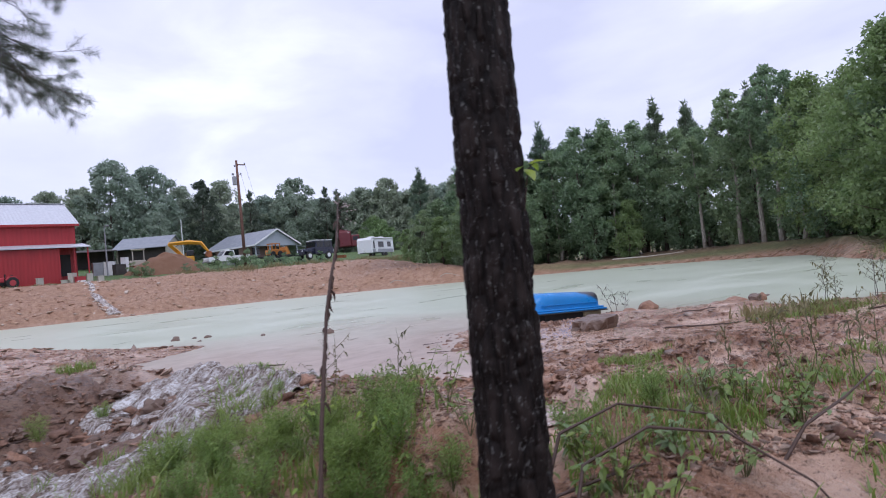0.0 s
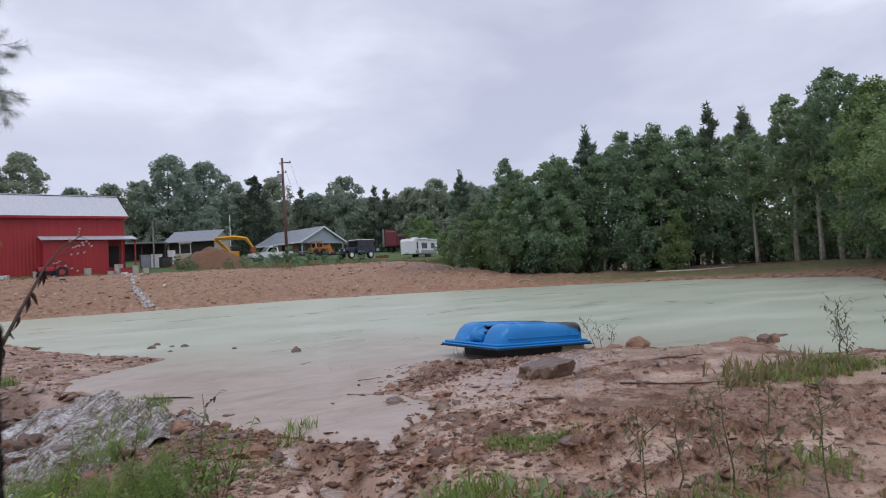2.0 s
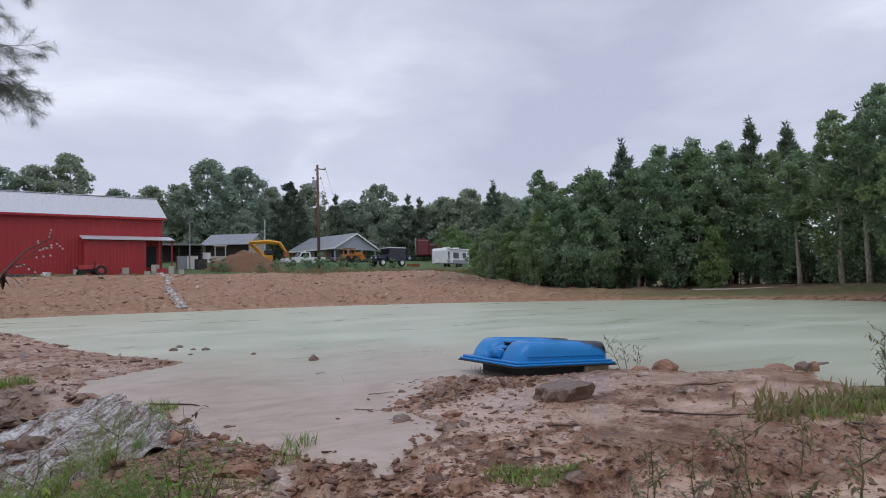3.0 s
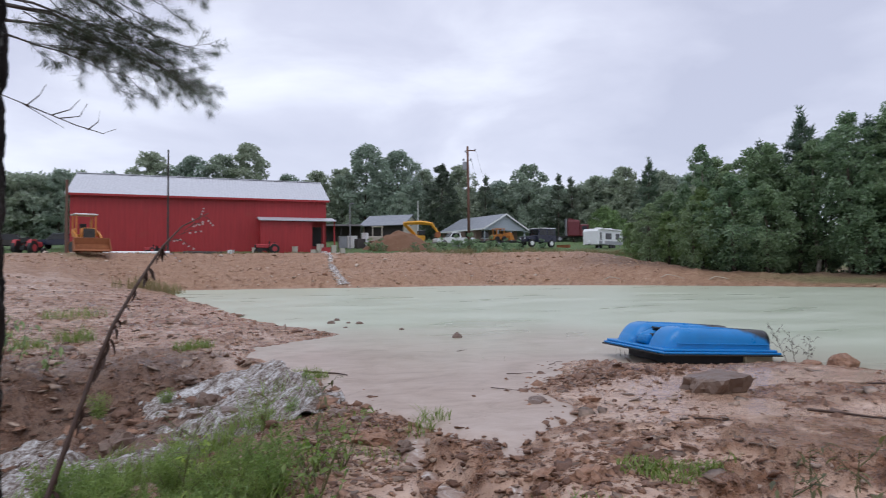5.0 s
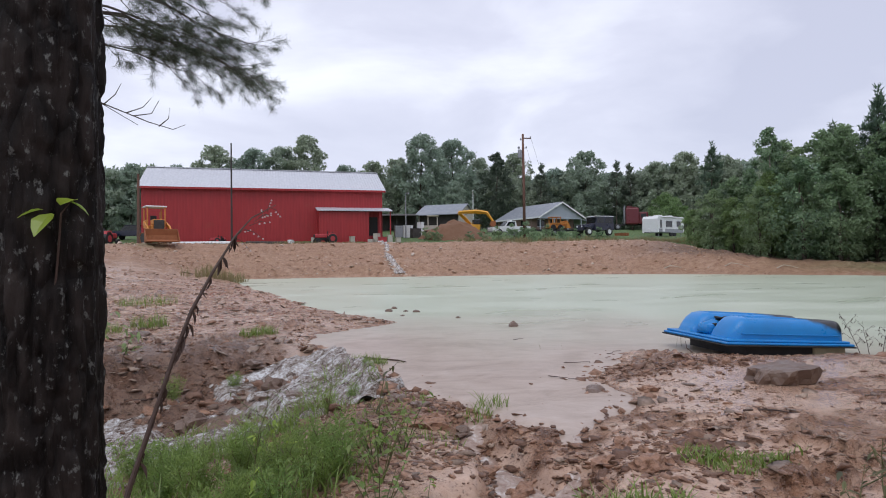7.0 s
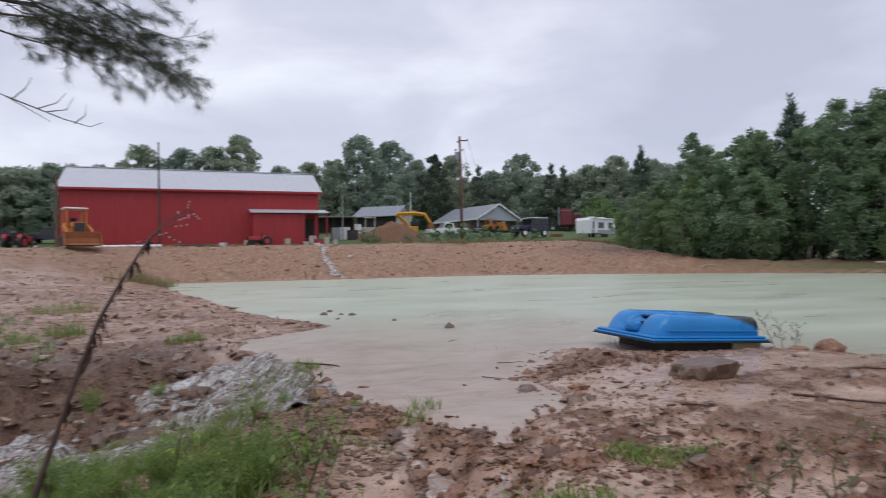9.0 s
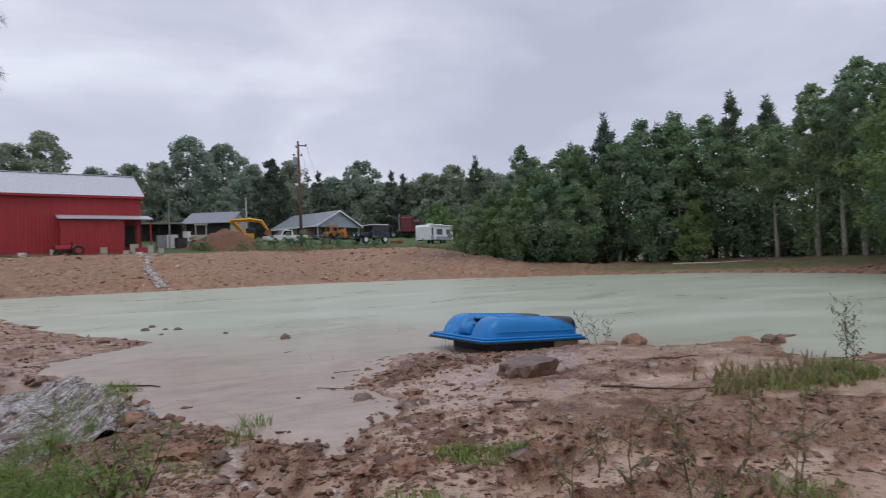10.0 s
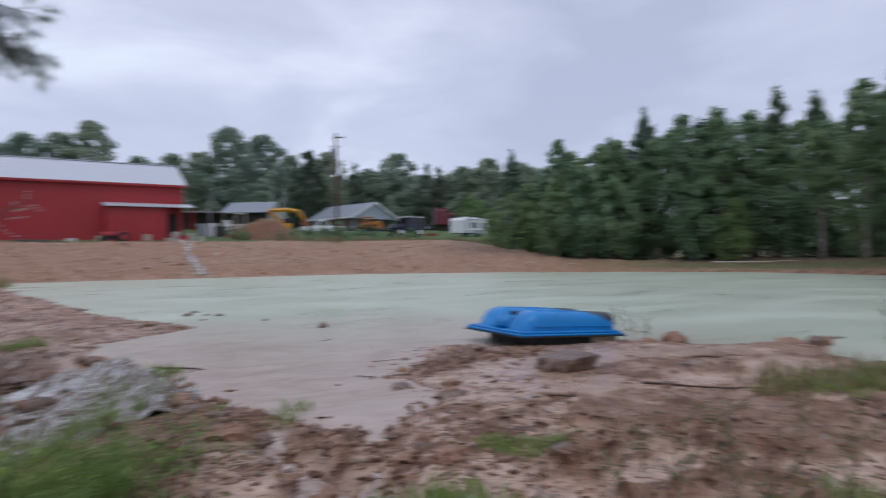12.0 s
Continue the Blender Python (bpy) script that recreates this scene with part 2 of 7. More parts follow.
def hull_material():
    """Blue plastic, scuffed black over the stern."""
    n = Nodes("scuffed_blue_hull", 0.33)
    big, fine = n.noise(2.5, 5, 0.6), n.noise(35, 3)
    sep = n.t.nodes.new("ShaderNodeSeparateXYZ")
    n.link(n.co, sep.inputs[0])
    slope = n.math("ADD", sep.outputs[0], n.math("MULTIPLY", sep.outputs[2], 2.4))
    slope = n.math("ADD", slope, n.math("MULTIPLY", n.noise(7, 4, 0.6), 0.35))
    c = n.mix(n.ramp(n.mix(0.35, big, fine), (0.5, 0.0), (0.8, 0.35)), (0.010, 0.20, 0.53), (0.02, 0.08, 0.22))
    scuff = n.t.nodes.new("ShaderNodeMapRange")
    scuff.inputs[1].default_value, scuff.inputs[2].default_value = 2.33, 2.50
    n.link(slope, scuff.inputs[0])
    n.color(n.mix(scuff.outputs[0], c, (0.018, 0.018, 0.022)))
    n.rough(n.ramp(big, (0.3, 0.22), (0.75, 0.5)))
    n.bump(fine, 0.05, 0.01)
    return n.m


M_HULL = hull_material()
M_BLACK = painted("black_rubber_and_shade", (0.012, 0.012, 0.013), 0.6, 0, 0.4, (0.06, 0.045, 0.035), 4)
M_CREAM = painted("cream_plastic", (0.42, 0.36, 0.23), 0.5, 0, 0.6, (0.16, 0.10, 0.06), 6)
M_POLE = painted("creosoted_pole", (0.145, 0.075, 0.055), 0.8, 0, 0.6, (0.06, 0.035, 0.028), 3, 0.3)
M_STEEL = painted("grey_steel", (0.30, 0.31, 0.33), 0.45, 0.5, 0.4, (0.12, 0.10, 0.09), 3)


# ---- mesh tools ----
class Shape:
    """Collects vertices and faces for one mesh."""

    def __init__(self):
        self.v, self.f = [], []

    def add(self, verts, faces, m=None):
        k = len(self.v)
        self.v += [tuple(m @ Vector(p)) for p in verts] if m else [tuple(p) for p in verts]
        self.f += [tuple(i + k for i in f) for f in faces]
        return self

    def box(self, x0, y0, z0, x1, y1, z1, bevel=0.0, m=None):
        b = min(bevel, abs(x1 - x0) / 2.2, abs(y1 - y0) / 2.2, abs(z1 - z0) / 2.2)
        if b <= 0:
            vs = [(x, y, z) for z in (z0, z1) for y in (y0, y1) for x in (x0, x1)]
            return self.add(vs, [(0, 2, 3, 1), (4, 5, 7, 6), (0, 1, 5, 4), (2, 6, 7, 3), (0, 4, 6, 2), (1, 3, 7, 5)], m)
        bm = bmesh.new()
        bmesh.ops.create_cube(bm, size=1)
        for v in bm.verts:
            v.co = ((x0, x1)[v.co.x > 0], (y0, y1)[v.co.y > 0], (z0, z1)[v.co.z > 0])
        bmesh.ops.bevel(bm, geom=list(bm.edges), offset=b, segments=2, affect="EDGES", profile=0.5)
        bm.verts.index_update()
        self.add([v.co for v in bm.verts], [[v.index for v in f.verts] for f in bm.faces], m)
        bm.free()
        return self

    def prism(self, outline, a, b, axis="y", m=None):
        """An outline of (u, w) pairs swept from a to b along an axis; u, w are the other two axes."""
        put = {"x": lambda u, w, t: (t, u, w), "y": lambda u, w, t: (u, t, w), "z": lambda u, w, t: (u, w, t)}[axis]
        n = len(outline)
        vs = [put(u, w, a) for u, w in outline] + [put(u, w, b) for u, w in outline]
        fs = [tuple(range(n)), tuple(range(2 * n - 1, n - 1, -1))]
        fs += [(i, i + n, (i + 1) % n + n, (i + 1) % n) for i in range(n)]
        return self.add(vs, fs, m)

    def tube(self, path, radii, sides=8, m=None, caps=True):
        """A round bar along a path of points."""
        path = [Vector(p) for p in path]
        if isinstance(radii, (int, float)):
            radii = [radii] * len(path)
        vs, fs, up = [], [], Vector((0.31, 0.17, 0.93))
        for i, p in enumerate(path):
            d = (path[min(i + 1, len(path) - 1)] - path[max(i - 1, 0)]).normalized()
            u = up.cross(d)
            u = (u if u.length > 1e-3 else Vector((1, 0, 0)).cross(d)).normalized()
            w = d.cross(u)
            up = w.cross(u) * 0 + up
            for k in range(sides):
                a = 2 * math.pi * k / sides
                vs.append(p + (u * math.cos(a) + w * math.sin(a)) * radii[i])
        for i in range(len(path) - 1):
            for k in range(sides):
                k2 = (k + 1) % sides
                fs.append((i * sides + k, i * sides + k2, (i + 1) * sides + k2, (i + 1) * sides + k))
        if caps:
            fs += [tuple(range(sides - 1, -1, -1)), tuple(range((len(path) - 1) * sides, len(path) * sides))]
        return self.add(vs, fs, m)

    def wheel(self, c, r, w, axis="y", sides=18, m=None):
        d = {"x": Vector((w / 2, 0, 0)), "y": Vector((0, w / 2, 0))}[axis]
        c = Vector(c)
        return self.tube([c - d, c - d * 0.8, c + d * 0.8, c + d], [r * 0.9, r, r, r * 0.9], sides, m)

    def mesh(self, name, smooth=False):
        me = bpy.data.meshes.new(name)
        me.from_pydata(self.v, [], self.f)
        me.validate()
        if smooth:
            me.polygons.foreach_set("use_smooth", [True] * len(me.polygons))
        return me


def part(name, shape, material, parent=None, label="", smooth=False):
    """Links a Shape or a mesh as one object, under its thing if one is given."""
    me = shape.mesh(name, smooth) if isinstance(shape, Shape) else shape
    if material and not me.materials:
        me.materials.append(material)
    ob = new(name, me)
    if parent:
        ob.parent = parent
    if label:
        ob["label"] = label
    return ob


def thing(name, label, category, m=None, group="", kind=""):
    ob = new(name)
    ob.empty_display_size = 0.2
    if m:
        ob.matrix_world = m
    return tagged(ob, label, category, group, kind)


def array_mesh(name, verts, faces, material, smooth=False):
    """A mesh straight from numpy arrays; all faces have as many corners."""
    me = bpy.data.meshes.new(name)
    n, k = faces.shape
    me.vertices.add(len(verts))
    me.vertices.foreach_set("co", np.asarray(verts, dtype=np.float32).ravel())
    me.loops.add(n * k)
    me.loops.foreach_set("vertex_index", faces.astype(np.int32).ravel())
    me.polygons.add(n)
    me.polygons.foreach_set("loop_start", np.arange(0, n * k, k, dtype=np.int32))
    me.polygons.foreach_set("loop_total", np.full(n, k, dtype=np.int32))
    if smooth:
        me.polygons.foreach_set("use_smooth", np.ones(n, dtype=bool))
    me.update(calc_edges=True)
    me.materials.append(material)
    return me


# ---- the lie of the land ----
def smooth(a, b, x):
    t = np.clip((x - a) / (b - a), 0, 1)
    return t * t * (3 - 2 * t)


def lattice(ix, iy, seed):
    h = np.sin(ix * 127.1 + iy * 311.7 + seed * 74.7) * 43758.5453
    return h - np.floor(h)


def value_noise(x, y, seed=0):
    ix, iy = np.floor(x), np.floor(y)
    fx, fy = x - ix, y - iy
    fx, fy = fx * fx * (3 - 2 * fx), fy * fy * (3 - 2 * fy)
    a, b = lattice(ix, iy, seed), lattice(ix + 1, iy, seed)
    c, d = lattice(ix, iy + 1, seed), lattice(ix + 1, iy + 1, seed)
    return (a + (b - a) * fx) * (1 - fy) + (c + (d - c) * fx) * fy - 0.5


def fbm(x, y, octaves=4, seed=0, gain=0.5):
    total, amp = 0, 1.0
    for k in range(octaves):
        total = total + amp * value_noise(x * 2 ** k + 13.7 * k, y * 2 ** k - 7.1 * k, seed + k)
        amp *= gain
    return total


SHORE = [(-6.7, 49.5), (0, 50.3), (6.5, 49.6), (17.8, 50.2), (24, 47.6), (29, 44.5), (35.5, 37.9), (40.4, 30.5), (40.6, 23), (38.8, 17.3),
         (31.5, 12.4), (25.5, 8.5), (19.2, 5.7), (14.6, 4.4), (12.2, 4.35), (10.9, 4.75), (11.3, 5.3), (12.1, 6.1), (11.2, 6.75), (10.4, 7.0),
         (10.1, 7.5), (9.6, 8.0), (8.6, 7.95), (7.4, 8.5), (6.8, 8.95), (6.3, 8.4), (5.3, 7.05), (5.42, 6.6), (5.3, 5.7), (4.77, 5.1),
         (4.3, 4.62), (4.0, 4.66), (4.09, 5.0), (3.8, 5.5), (3.42, 6.35), (3.0, 7.2), (2.76, 8.4), (2.45, 9.45), (2.05, 10.8), (2.1, 12.2),
         (3.0, 13.2), (3.65, 13.85), (2.92, 15.9), (1.64, 19.0), (-1.2, 29), (-4, 39)]
GULLY = [(2.75, 8.3, -0.05), (1.6, 7.9, -0.36), (0.5, 7.3, -0.66), (-0.9, 6.5, -0.95), (-2.6, 5.2, -1.2), (-5.0, 3.0, -1.5)]
RUNNEL = [(4.35, 4.9, -0.02), (4.12, 4.45, -0.05), (4.0, 4.2, -0.17), (3.75, 3.6, -0.22), (3.1, 3.1, -0.32), (2.2, 3.0, -0.5), (0.8, 3.6, -0.8), (-0.9, 5.0, -1.0)]

RUNNEL_B = [(3.95, 6.0, -0.02), (3.74, 5.75, -0.03), (3.64, 5.5, -0.13), (3.58, 5.2, -0.21), (3.64, 4.9, -0.24), (3.75, 4.2, -0.25), (3.7, 3.6, -0.25)]


def to_line(px, py, pts, closed=False):
    """Distance to a line of points, and its third value at the nearest place."""
    best, val = np.full(px.shape, 1e9), np.zeros(px.shape)
    n = len(pts)
    for i in range(n if closed else n - 1):
        a, b = pts[i], pts[(i + 1) % n]
        dx, dy = b[0] - a[0], b[1] - a[1]
        t = np.clip(((px - a[0]) * dx + (py - a[1]) * dy) / (dx * dx + dy * dy), 0, 1)
        d = np.hypot(px - a[0] - t * dx, py - a[1] - t * dy)
        near = d < best
        if len(a) > 2:
            val = np.where(near, a[2] + t * (b[2] - a[2]), val)
        best = np.where(near, d, best)
    return best, val


def shore_distance(px, py):
    """Metres outside the pond; negative in it."""
    wx = px + 0.35 * fbm(px * 0.9, py * 0.9, 3, 5) * smooth(0.6, 4, np.hypot(px - 4.1, py - 4.8))
    wy = py + 0.35 * fbm(px * 0.9, py * 0.9, 3, 9) * smooth(0.6, 4, np.hypot(px - 4.1, py - 4.8))
    near = 1 - smooth(14, 22, np.hypot(px - 2.6, py))
    wx = wx + near * 0.20 * fbm(px * 3.1, py * 3.1, 3, 6)
    wy = wy + near * 0.20 * fbm(px * 3.1, py * 3.1, 3, 8)
    d, _ = to_line(wx, wy, SHORE, True)
    inside = np.zeros(px.shape, dtype=bool)
    n = len(SHORE)
    for i in range(n):
        (x0, y0), (x1, y1) = SHORE[i], SHORE[(i + 1) % n]
        if y0 != y1:
            cross = ((y0 > wy) != (y1 > wy)) & (wx < (x1 - x0) * (wy - y0) / (y1 - y0) + x0)
            inside ^= cross
    return np.where(inside, -d, d)


def wet_film(px, py, d):
    """Where water stands in a thin sheet on the mud, 0 to 1."""
    f = smooth(-0.07, 0.03, fbm(px * 0.62 + 3.0, py * 1.25, 5, 17, 0.6) + 0.08 * smooth(4.6, 3.4, py) * smooth(4.6, 5.6, px))
    rill, _ = to_line(px, py, [(5.35, 6.2), (6.3, 5.2), (7.6, 4.75), (9.3, 4.5)])
    f = np.maximum(f, smooth(0.24, 0.10, rill + 0.25 * fbm(px * 2, py * 2, 3, 19)))
    tongue = smooth(-0.05, 0.06, fbm(px * 0.5, py * 0.42, 5, 27, 0.6)) * smooth(10.0, 13.0, py) * smooth(46, 34, py) * smooth(5, 3, px) * smooth(0.02, 0.3, d)
    return 0.55 * tongue + f * smooth(3.0, 4.0, px + 0.2 * py) * smooth(0.02, 0.2, d) * smooth(15, 10, py) * smooth(0.4, 1.4, py + 0.3 * (px - 5))


def land(px, py, rough=True):
    """Height of the ground, metres over the pond's water."""
    px, py = np.asarray(px, dtype=float), np.asarray(py, dtype=float)
    d = shore_distance(px, py)
    rise = np.where(px < 2, smooth(24, 56, py), smooth(18, 48, py))
    high = rise * 2.85 * (1 - smooth(28, 44, px) * (1 - smooth(50, 62, py))) + 0.10 + 0.8 * smooth(14, 26, px) * (1 - smooth(38, 50, py))
    width = 1 + 7.5 * smooth(10, 42, py)
    t = np.clip(d / width, 0, 1)
    z = high * (t ** 0.85)
    z = z + 1.3 * smooth(62, 78, py) * (1 - 0.3 * smooth(30, 60, px)) + 1.9 * smooth(78, 100, py)
    near = 1 - smooth(9, 14, py)
    low = -0.34 + 0.42 * smooth(0.2, 3.4, py + np.maximum(0.35 * (px - 3), 0.9 * (px - 3.6)))
    low = low - 0.42 * smooth(3.3, 1.3, px) * smooth(0.8, 3.0, py) * smooth(10.0, 7.5, py)
    z = np.where(py < 14, z * (1 - near) + near * np.minimum(z, low + 0.10 * smooth(0, 0.6, d)), z)
    # the overflow gully and the small runnel beside it
    g, gz = to_line(px, py, GULLY)
    side = smooth(0.75, 2.5, g + 0.25 * fbm(px * 1.7, py * 1.7, 3, 3))
    zg = gz + side * (np.where(py > 8, np.maximum(z, 0.12), z) - gz)
    down = smooth(0.02, 0.35, d)
    z = np.where(d > 0, z + (np.minimum(zg, z) - z) * down, z)
    k, kz = to_line(px, py, RUNNEL)
    zr = kz + smooth(0.12, 0.5, k + 0.1 * fbm(px * 4, py * 4, 2, 8)) * (z - kz)
    z = np.where(d > -0.1, np.minimum(z, zr), z)
    k, kz = to_line(px, py, RUNNEL_B)
    zr = kz + smooth(0.10, 0.36, k + 0.12 * fbm(px * 4, py * 4, 2, 18)) * (z - kz)
    z = np.where(d > -0.1, np.minimum(z, zr), z)
    bed = -0.03 - 0.42 * smooth(0, 4, -d)
    z = np.where(d <= 0, bed, z)
    if rough:
        r = np.hypot(px - 2.6, py)
        churned = 0.25 + 0.75 * smooth(-0.12, 0.18, fbm(px * 0.75, py * 0.75, 3, 15))
        lump = fbm(px * 1.1, py * 1.1, 3, 11) * 0.075 + (np.abs(fbm(px * 3.7, py * 3.7, 3, 21)) * 0.07 + fbm(px * 12, py * 12, 3, 31, 0.6) * 0.05) * churned
        clod = smooth(0.10, 0.30, fbm(px * 5.5, py * 5.5, 4, 41, 0.6)) * 0.055 * churned
        amount = smooth(-0.05, 0.4, d) * (0.45 + 0.55 * smooth(0.15, 1.2, d))
        fade = 1 - 0.6 * smooth(70, 200, r)
        z = z + (lump + clod) * amount * fade * (1 - 0.93 * wet_film(px, py, d))
        bank = smooth(30, 46, py) * (1 - smooth(60, 66, py)) * smooth(0.2, 1.5, d)
        top = 1 - 0.8 * smooth(5, 8.5, d)
        z = z + bank * top * 0.22 * np.abs(fbm(px * 0.22 + 5, d * 1.6, 4, 57, 0.6))
        z = z + bank * top * (fbm(px * 0.45, py * 0.45, 4, 51) * 0.40 + np.abs(fbm(px * 1.6, py * 1.6, 3, 61)) * 0.18)
    return z


def ground_at(x, y):
    return float(land(np.array([x]), np.array([y]))[0])

# ---- ground and water ----
def polar(r0, r1, growth, fine, a0, a1, coarse=4.0, far_from=75.0, far_growth=1.09, fine_growth=1.02):
    """Rings and rays round the dam, close together where the shot looks."""
    rings = [r0]
    while rings[-1] < r1:
        rings.append(rings[-1] * (fine_growth if rings[-1] < 13 else growth if rings[-1] < far_from else far_growth))
    rays = list(np.arange(a0, a1, fine))
    a = a1
    while a < a0 + 360 - coarse * 0.5:
        rays.append(a)
        a += coarse
    return np.array(rings), np.radians(np.array(rays))


CENTRE = (2.6, 0.0)
rings, rays = polar(1.8, 3500, 1.0135, 0.22, 18, 152, fine_growth=1.0068)
RR, AA = np.meshgrid(rings, rays, indexing="ij")
gx, gy = CENTRE[0] + RR * np.cos(AA), CENTRE[1] + RR * np.sin(AA)
gz = land(gx, gy)
nr, na = RR.shape
verts = np.stack([gx.ravel(), gy.ravel(), gz.ravel()], 1)
ii, jj = np.meshgrid(np.arange(nr - 1), np.arange(na), indexing="ij")
j2 = (jj + 1) % na
faces = np.stack([ii * na + jj, (ii + 1) * na + jj, (ii + 1) * na + j2, ii * na + j2], -1).reshape(-1, 4)
hub = len(verts)
verts = np.vstack([verts, [[*CENTRE, ground_at(*CENTRE)]]])
me = array_mesh("ground", verts, faces, M_MUD, True)
bm = bmesh.new()
bm.from_mesh(me)
bm.verts.ensure_lookup_table()
for j in range(na):
    bm.faces.new((bm.verts[hub], bm.verts[j], bm.verts[(j + 1) % na])).smooth = True
bm.to_mesh(me)
bm.free()
# what covers the ground: red clay, grass, dark soil
vx, vy = verts[:, 0], verts[:, 1]
d_all = shore_distance(vx, vy)
red = smooth(28, 44, vy) * smooth(-0.3, 0.3, d_all) * 0.85
yard = smooth(8.6, 10.2, d_all + 1.6 * fbm(vx * 0.25, vy * 0.25, 3, 71)) * smooth(52, 56, vy) * smooth(-30, 6, vx)
left_lawn = smooth(-12, -16, vx + 2 * fbm(vx * 0.3, vy * 0.3, 3, 73)) * smooth(50, 56, vy)
right_bank = smooth(13, 17, vx) * smooth(0.3, 1.6, d_all) * (1 - smooth(34, 44, vy))
woods = smooth(24, 32, vx) * smooth(2.0, 5.0, d_all) * (1 - smooth(50, 56, vy))
grass = np.clip(yard + left_lawn + 0.75 * right_bank, 0, 1)
grass = np.maximum(grass, smooth(100, 130, np.hypot(vx, vy)))
back = smooth(1.6, 0.4, vy + 0.8 * fbm(vx * 0.8, vy * 0.8, 3, 75)) * smooth(4.6, 3.2, vx)
g_gully, _ = to_line(vx, vy, GULLY)
near_gully = smooth(5.0, 2.2, g_gully) * smooth(0.1, 0.5, d_all)
dark = np.clip(0.85 * woods + 0.7 * back + 0.75 * near_gully * smooth(5.0, 7.5, vy), 0, 1)
tuft = smooth(0.05, 0.25, fbm(vx * 1.3, vy * 1.3, 4, 77))
grass = np.clip(grass * (1 - 0.8 * woods) + 0.35 * tuft * near_gully * smooth(7.5, 5.5, vy), 0, 1)
col = me.color_attributes.new("cover", "FLOAT_COLOR", "POINT")
col.data.foreach_set("color", np.stack([red, grass, dark, np.ones_like(red)], 1).astype(np.float32).ravel())
film = me.attributes.new("film", "FLOAT", "POINT")
film.data.foreach_set("value", wet_film(vx, vy, d_all).astype(np.float32))
ground = tagged(new("ground", me), "wet reddish-brown churned mud with puddles and sparse grass", "ground", "", "structure")

rings, rays = polar(2.0, 75, 1.02, 0.4, 8, 158, 400)
RR, AA = np.meshgrid(rings, rays[:-1], indexing="ij")
wx, wy = CENTRE[0] + RR * np.cos(AA), CENTRE[1] + RR * np.sin(AA)
wd = shore_distance(wx, wy)
lip = smooth(5.4, 4.8, wx) * smooth(11.5, 10.2, wy)
wz = np.where(lip > 0.5, -0.06 * smooth(-0.35, 0.12, wd), 0.0)
to_runnel = np.minimum(to_line(wx, wy, RUNNEL)[0], to_line(wx, wy, RUNNEL_B)[0])
wz = wz - 0.4 * smooth(0.0, 0.14, wd) * smooth(0.75, 0.45, to_runnel)
limit = np.where(lip > 0.5, 0.16, 1.4)
nr, na = wx.shape
keep = (wd < limit)
ii, jj = np.meshgrid(np.arange(nr - 1), np.arange(na - 1), indexing="ij")
ok = keep[:-1, :-1] & keep[1:, :-1] & keep[1:, 1:] & keep[:-1, 1:]
faces = np.stack([ii * na + jj, (ii + 1) * na + jj, (ii + 1) * na + jj + 1, ii * na + jj + 1], -1)[ok]
verts = np.stack([wx.ravel(), wy.ravel(), wz.ravel()], 1)
used = np.unique(faces)
index = np.zeros(len(verts), dtype=int)
index[used] = np.arange(len(used))
me = array_mesh("water", verts[used], index[faces], M_WATER, True)
ux, uy = verts[used, 0], verts[used, 1]
silt = smooth(19, 7.5, uy + 0.25 * (ux - 4) + 2.5 * fbm(ux * 0.35, uy * 0.35, 3, 81)) * smooth(14, 7, ux)
col = me.color_attributes.new("silt", "FLOAT_COLOR", "POINT")
col.data.foreach_set("color", np.repeat(silt[:, None], 4, 1).astype(np.float32).ravel())
tagged(new("water", me), "pale green silty pond water pocked by rain", "pond", "", "structure")


